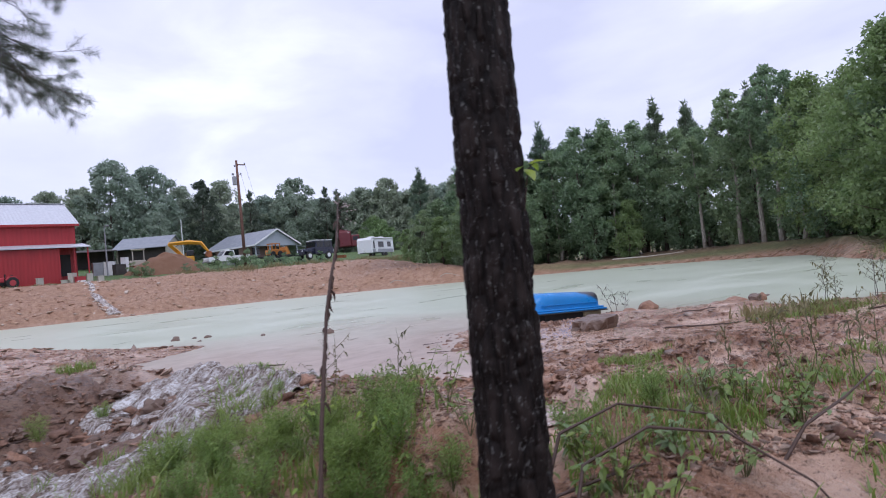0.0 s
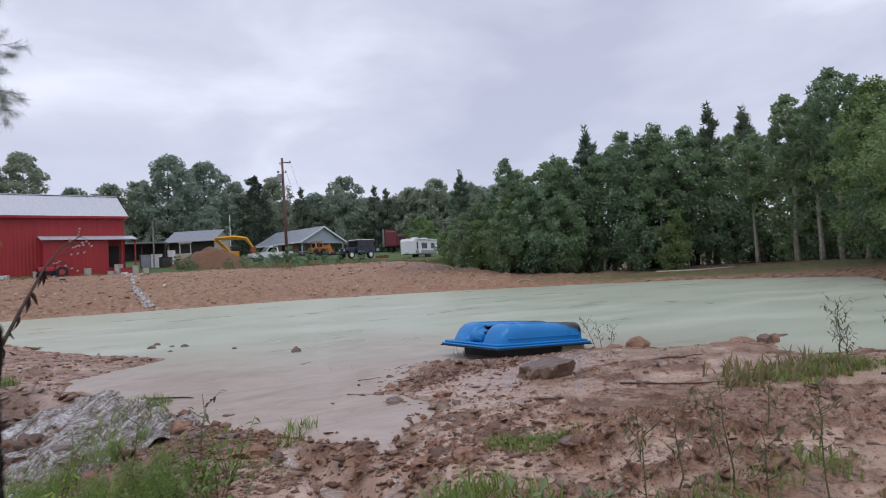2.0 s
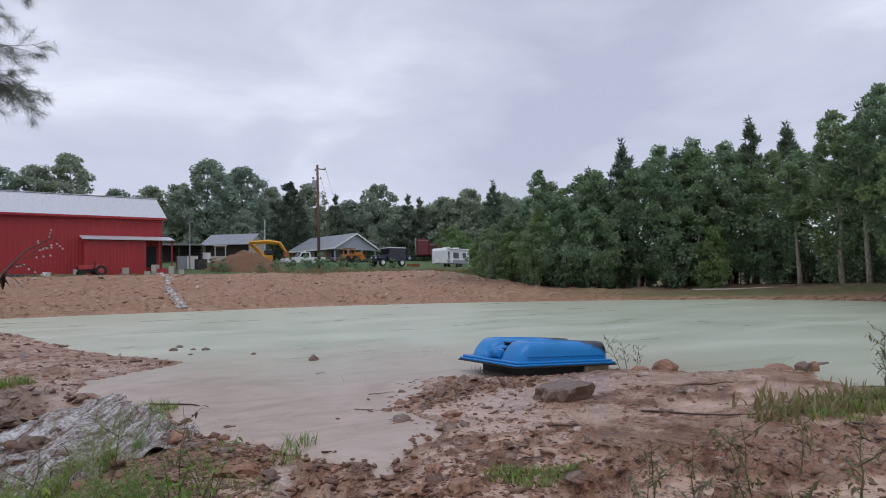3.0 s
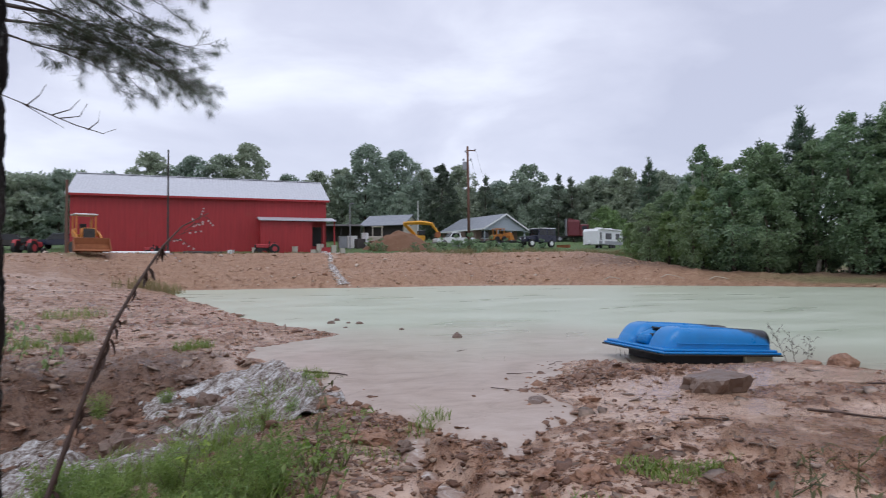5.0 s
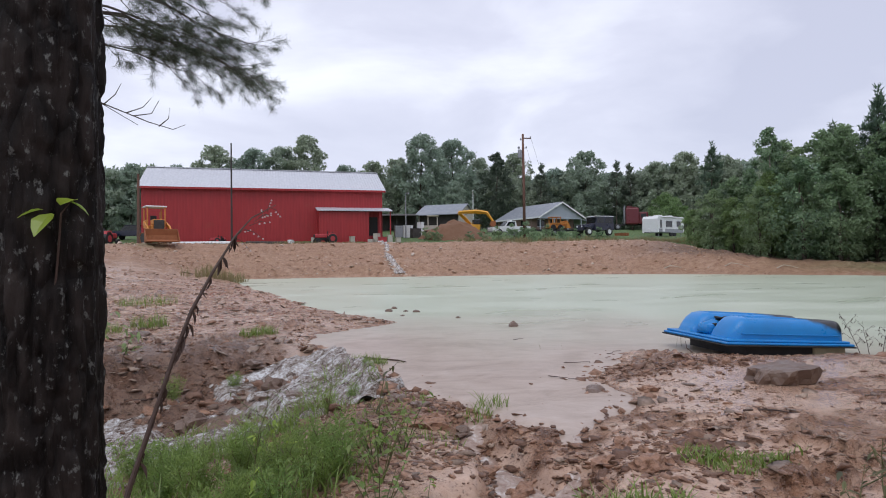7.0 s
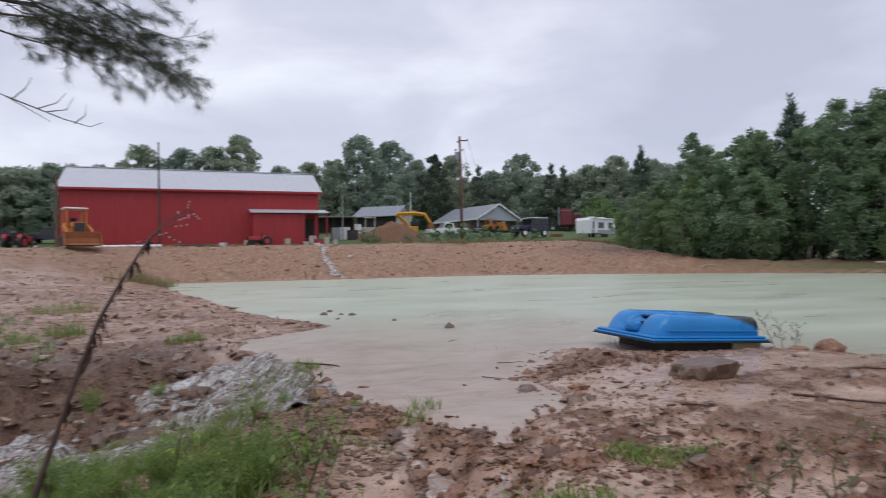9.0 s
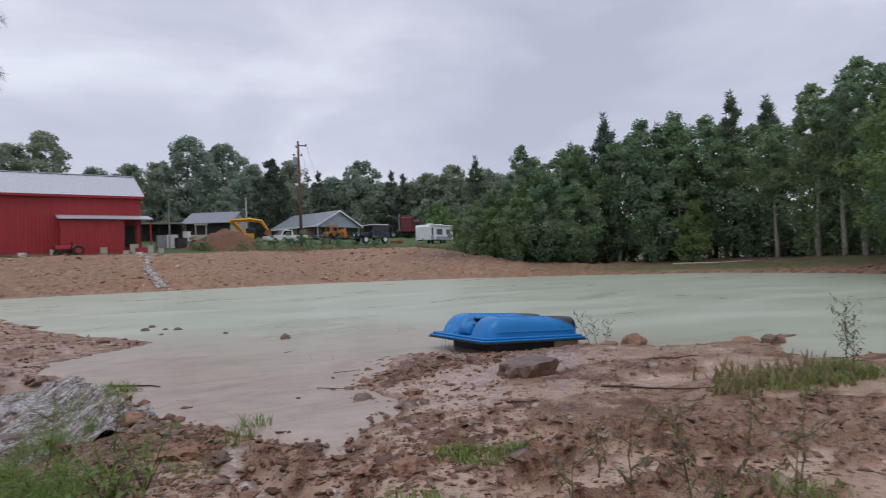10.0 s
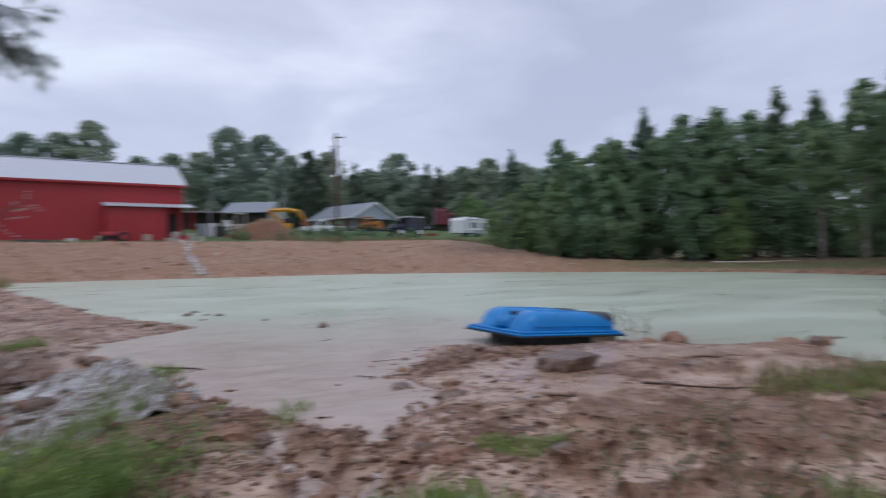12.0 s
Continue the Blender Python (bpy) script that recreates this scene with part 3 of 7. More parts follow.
def stream(name, line, half, along, across, lift, seed, label, mat=None, chop=1.0):
    """Rushing water that fills a channel of the ground."""
    pts = np.array(line)
    seg = np.hypot(*np.diff(pts[:, :2], axis=0).T)
    s = np.concatenate([[0], np.cumsum(seg)])
    u = np.arange(0, s[-1], along)
    cx, cy = np.interp(u, s, pts[:, 0]), np.interp(u, s, pts[:, 1])
    tx, ty = np.gradient(cx), np.gradient(cy)
    ker = np.ones(9) / 9
    tx, ty = np.convolve(np.pad(tx, 4, "edge"), ker, "valid"), np.convolve(np.pad(ty, 4, "edge"), ker, "valid")
    ln = np.hypot(tx, ty)
    w = np.linspace(-1, 1, across)
    hw = np.interp(u, s, half)
    X = cx[:, None] - (ty / ln)[:, None] * w[None] * hw[:, None]
    Y = cy[:, None] + (tx / ln)[:, None] * w[None] * hw[:, None]
    Z = land(X, Y, False)
    v = w[None] * hw[:, None]
    U = np.repeat(u[:, None], across, 1)
    steps = 0.05 + 0.14 * fbm(U * 1.8, v * 2.4, 3, seed, 0.5) + 0.07 * fbm(U * 5.5, v * 7.5, 4, seed + 5, 0.6)
    steps = steps * chop
    Z = Z + lift + steps - 0.11 * np.abs(w[None]) ** 3 - 0.08 * chop * np.maximum(fbm(X * 1.9, Y * 2.2, 4, seed + 9) - 0.06, 0) * 5
    if chop < 1:
        Z = np.minimum(Z, np.interp(u, s, pts[:, 2])[:, None] + 0.02 + steps * 0.3)
    n, m = X.shape
    ii, jj = np.meshgrid(np.arange(n - 1), np.arange(m - 1), indexing="ij")
    f = np.stack([ii * m + jj, (ii + 1) * m + jj, (ii + 1) * m + jj + 1, ii * m + jj + 1], -1).reshape(-1, 4)
    me = array_mesh(name, np.stack([X.ravel(), Y.ravel(), Z.ravel()], 1), f, mat or M_FOAM, True)
    flow = np.stack([U.ravel(), v.ravel(), Z.ravel() * 0.5, np.ones(U.size)], 1)
    me.color_attributes.new("flow", "FLOAT_COLOR", "POINT").data.foreach_set("color", flow.astype(np.float32).ravel())
    return tagged(new(name, me), label, "water", "", "structure")


stream("water_fall", GULLY, [1.5, 1.5, 1.25, 1.0, 0.9, 0.9], 0.035, 80, 0.05, 91, "white foaming overflow rushing down a muddy gully")
stream("water_runnel", RUNNEL_B, [0.2, 0.17, 0.16, 0.2, 0.22, 0.25, 0.25], 0.03, 18, 0.01, 97, "muddy trickle falling between red clods", M_WATER_TAN, 0.25)
stream("water_runnel", RUNNEL, [0.36, 0.3, 0.3, 0.32, 0.3, 0.28, 0.3, 0.3], 0.03, 24, 0.0, 95, "thin muddy trickle falling over an eroded lip", M_WATER_TAN, 0.3)


# ---- trees ----
def leaf_cloud(rng, centres, radii, per, size, aspect=0.6, droop=0.35, single=False):
    """Many small leaves round clump centres: folded pairs of triangles, or one triangle each."""
    n = len(centres) * per
    c = np.repeat(centres, per, 0)
    rad = np.repeat(radii, per)[:, None]
    off = rng.normal(size=(n, 3))
    off /= np.linalg.norm(off, axis=1)[:, None] + 1e-6
    off *= rad * rng.uniform(0.25, 1.0, (n, 1)) ** 0.6
    off[:, 2] *= 0.75
    p = c + off
    out = off / (rad + 1e-6) + rng.normal(size=(n, 3)) * 0.7
    out[:, 2] -= droop
    out /= np.linalg.norm(out, axis=1)[:, None]
    side = np.cross(out, rng.normal(size=(n, 3)))
    side /= np.linalg.norm(side, axis=1)[:, None] + 1e-6
    nrm = np.cross(out, side)
    s = (size * rng.uniform(0.6, 1.4, n))[:, None]
    if single:
        w = side * s * aspect * 0.62
        v = np.stack([p - w, p + w + nrm * s * 0.2, p + out * s], 1).reshape(-1, 3)
        return v, np.arange(n * 3).reshape(-1, 3)
    a, b = p, p + out * s
    l = p + out * s * 0.5 + side * s * aspect * 0.5 + nrm * s * 0.14
    r = p + out * s * 0.5 - side * s * aspect * 0.5 + nrm * s * 0.14
    v = np.stack([a, r, b, l], 1).reshape(-1, 3)
    k = np.arange(n)[:, None] * 4
    f = np.concatenate([k + [0, 1, 2], k + [0, 2, 3]], 0)
    return v, f


def limb(shape, rng, start, way, length, r, steps=5, bend=0.25, sides=5):
    """A tapering, wandering limb; returns its points."""
    p, d = Vector(start), Vector(way).normalized()
    pts, rr = [p.copy()], [r]
    for i in range(steps):
        d = (d + Vector(rng.normal(size=3)) * bend * 0.35 + Vector((0, 0, 0.05))).normalized()
        p = p + d * (length / steps)
        pts.append(p.copy())
        rr.append(max(r * (1 - (i + 1) / (steps + 0.4)), 0.006))
    shape.tube(pts, rr, sides)
    return pts


def broad_tree(name, seed, h, spread, bare, clumps, per, leaf, mat, bark=None, shape_pow=1.0):
    """A broad-leaved tree with its trunk, limbs and a ragged crown."""
    rng = np.random.default_rng(seed)
    wood = Shape()
    tr = h * 0.0125 + 0.03
    top = Vector((rng.normal() * 0.3, rng.normal() * 0.3, h * 0.93))
    trunk = [Vector((0, 0, -0.3)).lerp(top, t) + Vector((rng.normal() * 0.09, rng.normal() * 0.09, 0)) * (t > 0) for t in np.linspace(0, 1, 9)]
    wood.tube(trunk, [tr * (1.25 - 1.15 * t) for t in np.linspace(0, 1, 9)], 7)
    cs, rs = [], []
    for i in range(clumps):
        f = bare + (1 - bare) * (i + rng.uniform()) / clumps
        base = trunk[0].lerp(top, max(f - 0.10, 0.05))
        prof = spread * (math.sin(math.pi * min(max((f - bare) / (1 - bare) * 0.86 + 0.12, 0), 1)) ** shape_pow)
        a = i * 2.39996 + rng.normal() * 0.4
        reach = prof * rng.uniform(0.3, 1.25)
        end = Vector((math.cos(a) * reach, math.sin(a) * reach, h * f * 0.97 + rng.normal() * 0.25)) + Vector((top.x, top.y, 0)) * f
        if i % 4 == 0:
            limb(wood, rng, base, end - base, (end - base).length, tr * 0.42 * (1.15 - f), 3, 0.3, 3)
        cs.append(end)
        rs.append(rng.uniform(0.55, 1.1) * (0.28 + 0.26 * spread) * (1.15 - 0.5 * f))
    v, f = leaf_cloud(rng, np.array([tuple(c) for c in cs]), np.array(rs), per, leaf, 0.62, 0.35, True)
    return wood.mesh("trunk", True), array_mesh("crown", v, f, mat), bark or M_BARK_FAR


def needle_tree(name, seed, h, spread, bare, whorls, per, leaf, mat):
    """A tall pine with tufts at the ends of its boughs."""
    rng = np.random.default_rng(seed)
    wood = Shape()
    tr = h * 0.011 + 0.03
    top = Vector((rng.normal() * 0.2, rng.normal() * 0.2, h))
    wood.tube([Vector((0, 0, -0.3)).lerp(top, t) for t in np.linspace(0, 1, 7)], [tr * (1.2 - 1.12 * t) for t in np.linspace(0, 1, 7)], 7)
    cs, rs = [], []
    for i in range(whorls):
        f = bare + (1 - bare) * (i + 0.5) / whorls
        base = Vector((0, 0, 0)).lerp(top, f - 0.02)
        g = (f - bare) / (1 - bare)
        reach0 = spread * (0.55 + 0.45 * math.sin(math.pi * min(g * 0.8 + 0.25, 1))) * (1 - 0.75 * g ** 4)
        for k in range(5):
            a = k * 1.2566 + i * 0.7 + rng.normal() * 0.3
            reach = reach0 * rng.uniform(0.45, 1.25)
            base = Vector((0, 0, 0)).lerp(top, min(f - 0.02 + (1 - bare) / whorls * rng.uniform(-0.55, 0.55), 0.985))
            end = base + Vector((math.cos(a) * reach, math.sin(a) * reach, reach * 0.28 + rng.normal() * 0.1))
            wood.tube([base, base.lerp(end, 0.5) + Vector((0, 0, -0.05)), end], [tr * 0.25, tr * 0.15, 0.01], 3)
            tall = max(1.0, spread / 2.2)
            for q in (0.6, 0.85, 1.0):
                for up in (0.0, 0.22):
                    cs.append(base.lerp(end, q) + Vector((0, 0, up * tall)))
                    rs.append((0.15 + 0.08 * rng.uniform()) * tall)
    for q in (0.0, 0.25, 0.5, 0.75):
        cs.append(top + Vector((0, 0, q)))
        rs.append(0.22 - 0.14 * q)
    v, f = leaf_cloud(rng, np.array([tuple(c) for c in cs]), np.array(rs), per, leaf, 0.13, -1.1, True)
    return wood.mesh("trunk", True), array_mesh("crown", v, f, mat), M_BARK_FAR


def plant_tree(kind, m, name, label, group):
    wood, crown, bark = kind
    t = thing(name, label, "tree", m, group)
    part("trunk", wood, bark, t)
    part("crown", crown, None, t)
    return t


KINDS = {
    "oak_a": broad_tree("oak", 1, 11.5, 2.6, 0.14, 84, 125, 0.19, M_LEAF),
    "oak_b": broad_tree("oak", 2, 12.0, 2.2, 0.22, 78, 125, 0.19, M_LEAF),
    "oak_c": broad_tree("oak", 3, 10.5, 2.8, 0.12, 88, 125, 0.19, M_LEAF),
    "oak_back": broad_tree("oak", 17, 11.5, 2.8, 0.10, 60, 70, 0.34, M_LEAF),
    "edge_a": broad_tree("sapling", 4, 7.5, 2.0, 0.08, 52, 125, 0.18, M_LEAF),
    "edge_b": broad_tree("sapling", 5, 6.0, 1.9, 0.07, 46, 125, 0.18, M_LEAF_LIGHT),
    "pine_a": needle_tree("pine", 6, 11.5, 1.3, 0.45, 8, 15, 0.36, M_NEEDLE),
    "pine_b": needle_tree("pine", 7, 11.1, 1.1, 0.50, 7, 15, 0.36, M_NEEDLE),
    "oak_light": broad_tree("oak", 15, 11.0, 3.0, 0.08, 110, 140, 0.18, M_LEAF_LIGHT),
    "oak_slim": broad_tree("oak", 16, 11.5, 1.7, 0.55, 36, 120, 0.19, M_LEAF, M_BARK_PALE),
    "bush": broad_tree("bush", 8, 2.2, 1.3, 0.03, 22, 85, 0.14, M_LEAF),
    "light": broad_tree("light", 9, 6.2, 3.0, 0.12, 70, 120, 0.24, M_LEAF_LIGHT),
    "cedar": broad_tree("cedar", 10, 12.0, 2.6, 0.05, 60, 120, 0.30, M_LEAF_DARK),
    "far_a": broad_tree("far", 11, 19.0, 4.9, 0.05, 130, 95, 0.42, M_LEAF_HAZE, None, 0.65),
    "far_b": broad_tree("far", 12, 18.0, 5.4, 0.05, 140, 95, 0.42, M_LEAF_HAZE, None, 0.65),
    "far_back": broad_tree("far", 18, 17.0, 5.8, 0.03, 80, 60, 0.8, M_LEAF_HAZE, None, 0.5),
    "far_pine": needle_tree("farpine", 13, 18.0, 3.4, 0.30, 9, 12, 0.7, M_NEEDLE_HAZE),
}
LABELS = {"oak": "tall green broad-leaved tree at the edge of a wet wood", "edge": "bushy young broad-leaved tree leaning over the bank",
          "pine": "slender dark green pine rising out of the wood", "bush": "low green bush on the bank",
          "far": "full-crowned broad-leaved tree behind the farm yard", "cedar": "dark dense cedar behind the sheds", "light": "small bright green tree on the lawn"}


def put_tree(kind, x, y, s=1.0, group="trees of the wood", turn=None, sink=0.0):
    m = pose(x, y, ground_at(x, y) - sink, 0, 0, random.uniform(0, 360) if turn is None else turn) @ Matrix.Diagonal((s, s, s * random.uniform(0.94, 1.06), 1))
    word = kind.split("_")[0]
    name = {"oak": "tree", "edge": "young_tree", "pine": "pine_tree", "bush": "bush", "far": "yard_tree", "cedar": "cedar_tree", "light": "small_tree"}[word]
    if kind == "far_pine":
        return plant_tree(KINDS[kind], m, "pine_tree", "spreading dark pine behind the farm yard", group)
    return plant_tree(KINDS[kind], m, name, LABELS[word], group)


random.seed(11)
EDGE = [(35.6, 47.2), (37.6, 44.6), (41.5, 39.5), (46.0, 32.0), (46.5, 24.0), (43.0, 17.5), (36.0, 11.6), (31.5, 8.4), (27.5, 4.0), (24.0, -2.0)]


def along(line, step, back, jitter):
    """Places along a line, set back from it on its far side."""
    out = []
    for (x0, y0), (x1, y1) in zip(line, line[1:]):
        n = max(int(math.hypot(x1 - x0, y1 - y0) / step), 1)
        nx, ny = -(y1 - y0), x1 - x0
        l = math.hypot(nx, ny)
        for i in range(n):
            f = (i + random.uniform(0.1, 0.9)) / n
            out.append((x0 + f * (x1 - x0) + nx / l * back + random.gauss(0, jitter), y0 + f * (y1 - y0) + ny / l * back + random.gauss(0, jitter)))
    return out


for x, y in along(EDGE, 3.1, 0.3, 0.7):
    put_tree(random.choice(["edge_a", "edge_a", "edge_b", "edge_a"]), x, y, random.uniform(0.75, 1.2), "trees at the wood's edge")
for x, y in along(EDGE, 2.6, 2.6, 0.7):
    put_tree(random.choice(["oak_a", "oak_b", "oak_c", "oak_a", "oak_b", "oak_slim"]), x, y, random.uniform(0.86, 0.97) * (0.8 + 0.2 * min(1, max(0, (51 - y) / 8))) * (1.1 if 30 < y < 47 else 1) * (0.84 if y < 17 else 1))
for x, y in along(EDGE, 1.7, 5.0, 0.9):
    put_tree(random.choice(["oak_a", "oak_b", "oak_c", "pine_a", "pine_b", "pine_a"]), x, y, random.uniform(0.95, 1.04) * (0.82 + 0.18 * min(1, max(0, (52 - y) / 8))) * (1.08 if 30 < y < 47 else 1) * (0.84 if y < 17 else 1))
for x, y in along(EDGE, 2.6, 8.4, 1.2):
    put_tree(random.choice(["oak_back", "oak_back", "pine_a"]), x, y, random.uniform(0.98, 1.06) * (0.8 if y < 17 else 1))
for x, y in along(EDGE, 4.4, 1.2, 0.7):
    put_tree("oak_slim", x, y, random.uniform(0.72, 0.92))
for x, y in along(EDGE, 2.0, 4.2, 0.9):
    put_tree("bush", x, y, random.uniform(0.8, 1.5), "undergrowth of the wood")
for x, y in along(EDGE, 1.9, 7.2, 0.9):
    put_tree("bush", x, y, random.uniform(1.5, 2.2), "undergrowth of the wood")
for x, y, s in [(41.6, 16.9, .98), (33.2, 9.9, .95), (37.8, 13.2, .85), (36.6, 46.0, .62)]:
    put_tree("oak_light", x, y, s)
for x, y, s in [(44.9, 24.2, 1.0), (44.6, 22.4, .97), (44.2, 20.9, 1.02), (42.4, 18.6, .95), (34.6, 10.6, .9)]:
    put_tree("oak_slim", x, y, s)
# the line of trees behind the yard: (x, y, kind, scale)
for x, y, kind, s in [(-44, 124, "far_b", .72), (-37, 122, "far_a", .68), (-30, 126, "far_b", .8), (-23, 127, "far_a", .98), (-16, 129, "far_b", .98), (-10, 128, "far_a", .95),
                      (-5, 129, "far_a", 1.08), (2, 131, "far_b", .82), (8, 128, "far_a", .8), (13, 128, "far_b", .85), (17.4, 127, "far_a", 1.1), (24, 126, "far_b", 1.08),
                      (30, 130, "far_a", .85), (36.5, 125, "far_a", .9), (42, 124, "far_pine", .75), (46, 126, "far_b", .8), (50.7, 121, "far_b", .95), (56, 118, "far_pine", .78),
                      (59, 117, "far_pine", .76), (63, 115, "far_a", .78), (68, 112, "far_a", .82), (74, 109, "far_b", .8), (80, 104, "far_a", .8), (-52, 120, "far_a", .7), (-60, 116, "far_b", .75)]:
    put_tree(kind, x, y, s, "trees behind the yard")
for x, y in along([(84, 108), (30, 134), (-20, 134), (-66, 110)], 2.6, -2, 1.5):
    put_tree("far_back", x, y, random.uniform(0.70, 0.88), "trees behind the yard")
put_tree("cedar", 31.0, 118.0, 1.25, "trees behind the yard")
put_tree("light", 54.4, 95.0, 1.0, "trees behind the yard")
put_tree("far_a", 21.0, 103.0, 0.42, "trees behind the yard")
for x, y, s in [(34.4, 50.6, .62), (35.6, 49.4, .72), (36.6, 50.8, .85), (37.6, 49.6, .9), (38.6, 51.5, .95), (34.0, 52.6, .5)]:
    put_tree(random.choice(["edge_a", "edge_b"]), x, y, s * 1.1, "trees at the wood's edge")
put_tree("pine_a", 35.4, 52.5, 0.84, "trees at the wood's edge")


# ---- red barn ----
def barn():
    base = ground_at(-5, 70)
    ux, uy = 24.6, 3.1
    ang = math.degrees(math.atan2(uy, ux))
    t = thing("barn", "long red sheet-metal barn with a pale galvanised roof", "barn", pose(-18.2, 66.9, 4.05, 0, 0, ang))
    L, D, H, R = 24.8, 11.0, 5.15, 7.75
    part("front_wall", Shape().box(0, 0, -1.2, L, 0.15, H), M_RED, t)
    part("back_wall", Shape().box(0, D - 0.15, -0.4, L, D, H), M_RED, t)
    for x in (0.0, L - 0.15):
        part("gable_wall", Shape().prism([(0.15, -0.4), (D - 0.15, -0.4), (D - 0.15, H), (D / 2, R - 0.12), (0.15, H)], x, x + 0.15, "x"), M_RED, t)
    for y0, y1 in ((-0.45, D / 2), (D + 0.45, D / 2)):
        k = (R - H) / (D / 2)
        za, zb = H - abs(min(y0, D - y0)) * k if y0 < 0 or y0 > D else H, R
        za = H - 0.45 * k
        part("roof", Shape().prism([(y0, za), (y1, zb), (y1, zb + 0.09), (y0, za + 0.09)], -0.35, L + 0.35, "x"), M_ROOF, t)
    part("ridge_cap", Shape().prism([(D / 2 - 0.3, R + 0.02), (D / 2, R + 0.14), (D / 2 + 0.3, R + 0.02), (D / 2, R + 0.05)], -0.36, L + 0.36, "x"), M_STEEL, t)
    part("eave_trim", Shape().box(-0.3, -0.5, H - 0.32, L + 0.3, -0.452, H - 0.10), M_RED, t)
    # lean-to with an open end bay
    a, b, c, deep, hh = 17.6, 22.9, 25.3, 2.4, 2.75
    part("lean_to_wall", Shape().box(a, -deep, -1.2, b, -deep + 0.12, hh - 0.25).box(a, -deep + 0.12, -1.2, a + 0.12, -0.002, hh - 0.1), M_RED, t)
    part("lean_to_wall", Shape().box(b - 0.12, -deep + 0.12, -1.2, b, -0.002, hh - 0.1), M_RED, t)
    part("lean_to_roof", Shape().prism([(-deep - 0.35, hh - 0.2), (-0.002, hh + 0.3), (-0.002, hh + 0.38), (-deep - 0.35, hh - 0.12)], a - 0.2, c + 0.15, "x"), M_ROOF, t)
    for x in (b + 1.15, c - 0.1):
        part("post", Shape().box(x, -deep, -1.2, x + 0.12, -deep + 0.12, hh - 0.2), M_RED, t)
    # No opening: a thin black sheet paints the recess's shade on the wall.
    part("doorway", Shape().box(b + 0.35, -0.03, 0.0, b + 1.35, -0.002, 2.1), M_BLACK, t, "flat black sheet painted for the shade in the open bay")


barn()


# ---- near things ----
def blob_rock(rng, sx, sy, sz, cuts=2, rough=0.25):
    """A lumpy stone; returns vertices and faces round the origin."""
    bm = bmesh.new()
    bmesh.ops.create_icosphere(bm, subdivisions=cuts, radius=1)
    o = Vector(rng.uniform(-50, 50, 3))
    for v in bm.verts:
        k = 1 + rough * noise.noise(v.co * 1.3 + o) + rough * 0.6 * noise.noise(v.co * 3.1 + o)
        p = v.co * k
        v.co = (p.x * sx, p.y * sy, max(p.z, -0.5) * sz)
    bm.verts.index_update()
    out = [tuple(v.co) for v in bm.verts], [[v.index for v in f.verts] for f in bm.faces]
    bm.free()
    return out


rng = np.random.default_rng(5)


def rock(x, y, sx, sy, sz, label, z=None, turn=0.0, mat=None, rough=0.28, name="rock", group=""):
    v, f = blob_rock(rng, sx, sy, sz, 3, rough)
    ob = part(name, Shape().add(v, f), mat or M_ROCK)
    ob.matrix_world = pose(x, y, (ground_at(x, y) if z is None else z), 0, 0, turn)
    return tagged(ob, label, "rock", group)


# a broken flat slab of stone before the boat
def slab():
    v, f = blob_rock(rng, 0.33, 0.23, 0.30, 4, 0.55)
    v = [(x + 0.02 * math.sin(9 * z), y, min(z, 0.105 + 0.012 * noise.noise(Vector((x, y, 0)) * 9) + 0.05 * x)) for x, y, z in v]
    ob = part("stone_slab", Shape().add(v, f), M_ROCK)
    ob.matrix_world = pose(7.05, 5.98, ground_at(7.02, 5.98) + 0.06, 0, -3, 8)
    tagged(ob, "flat broken slab of brown stone lying in the mud", "rock")


slab()
rock(7.45, 6.45, 0.11, 0.07, 0.05, "small pale stone beside the boat", mat=painted("pale_stone", (0.48, 0.42, 0.37), 0.5, 0, 0.5, (0.3, 0.2, 0.15), 8))
rock(5.17, 6.42, 0.16, 0.11, 0.09, "dark wet stone at the water's edge", turn=60)
rock(10.15, 7.3, 0.24, 0.16, 0.17, "reddish lump of clay on the shore", z=0.02, mat=M_CLOD, name="clay_lump")
rock(9.75, 7.45, 0.16, 0.12, 0.08, "reddish lump of clay on the shore", z=0.02, mat=M_CLOD, name="clay_lump")
rock(11.5, 6.3, 0.28, 0.18, 0.10, "low reddish clay hump on the shore", z=0.02, mat=M_CLOD, name="clay_lump")
rock(11.75, 6.05, 0.13, 0.12, 0.12, "rounded grey-brown stone on the shore", z=0.03)
rock(11.95, 6.0, 0.07, 0.07, 0.11, "small upright clay stone on the shore", z=0.03, mat=M_CLOD)
rock(12.75, 6.4, 0.25, 0.07, 0.03, "flat stone just clear of the water", z=0.0)
for x, y, s in [(5.97, 12.65, .14), (4.36, 16.6, .10), (3.65, 17.0, .12), (5.15, 14.7, .07), (3.86, 17.9, .10), (4.1, 16.9, .07), (3.9, 15.6, .06)]:
    rock(x, y, s, s * 0.75, s * 0.75, "brown stone breaking the pond's surface", z=-0.01, turn=40 * x, group="stones in the water")
for x, y, s in [(1.15, 9.42, .20), (0.1, 8.9, .15), (3.05, 6.45, .14), (-1.1, 11.7, .22), (3.55, 5.5, .11), (2.3, 7.2, .17), (1.5, 8.35, .16), (0.6, 8.3, .12), (1.9, 7.0, .13), (3.2, 5.9, .12)]:
    rock(x, y, s, s * 0.7, s * 0.42, "wet brown stone beside the overflow", turn=70 * y, group="stones of the gully", rough=0.7)
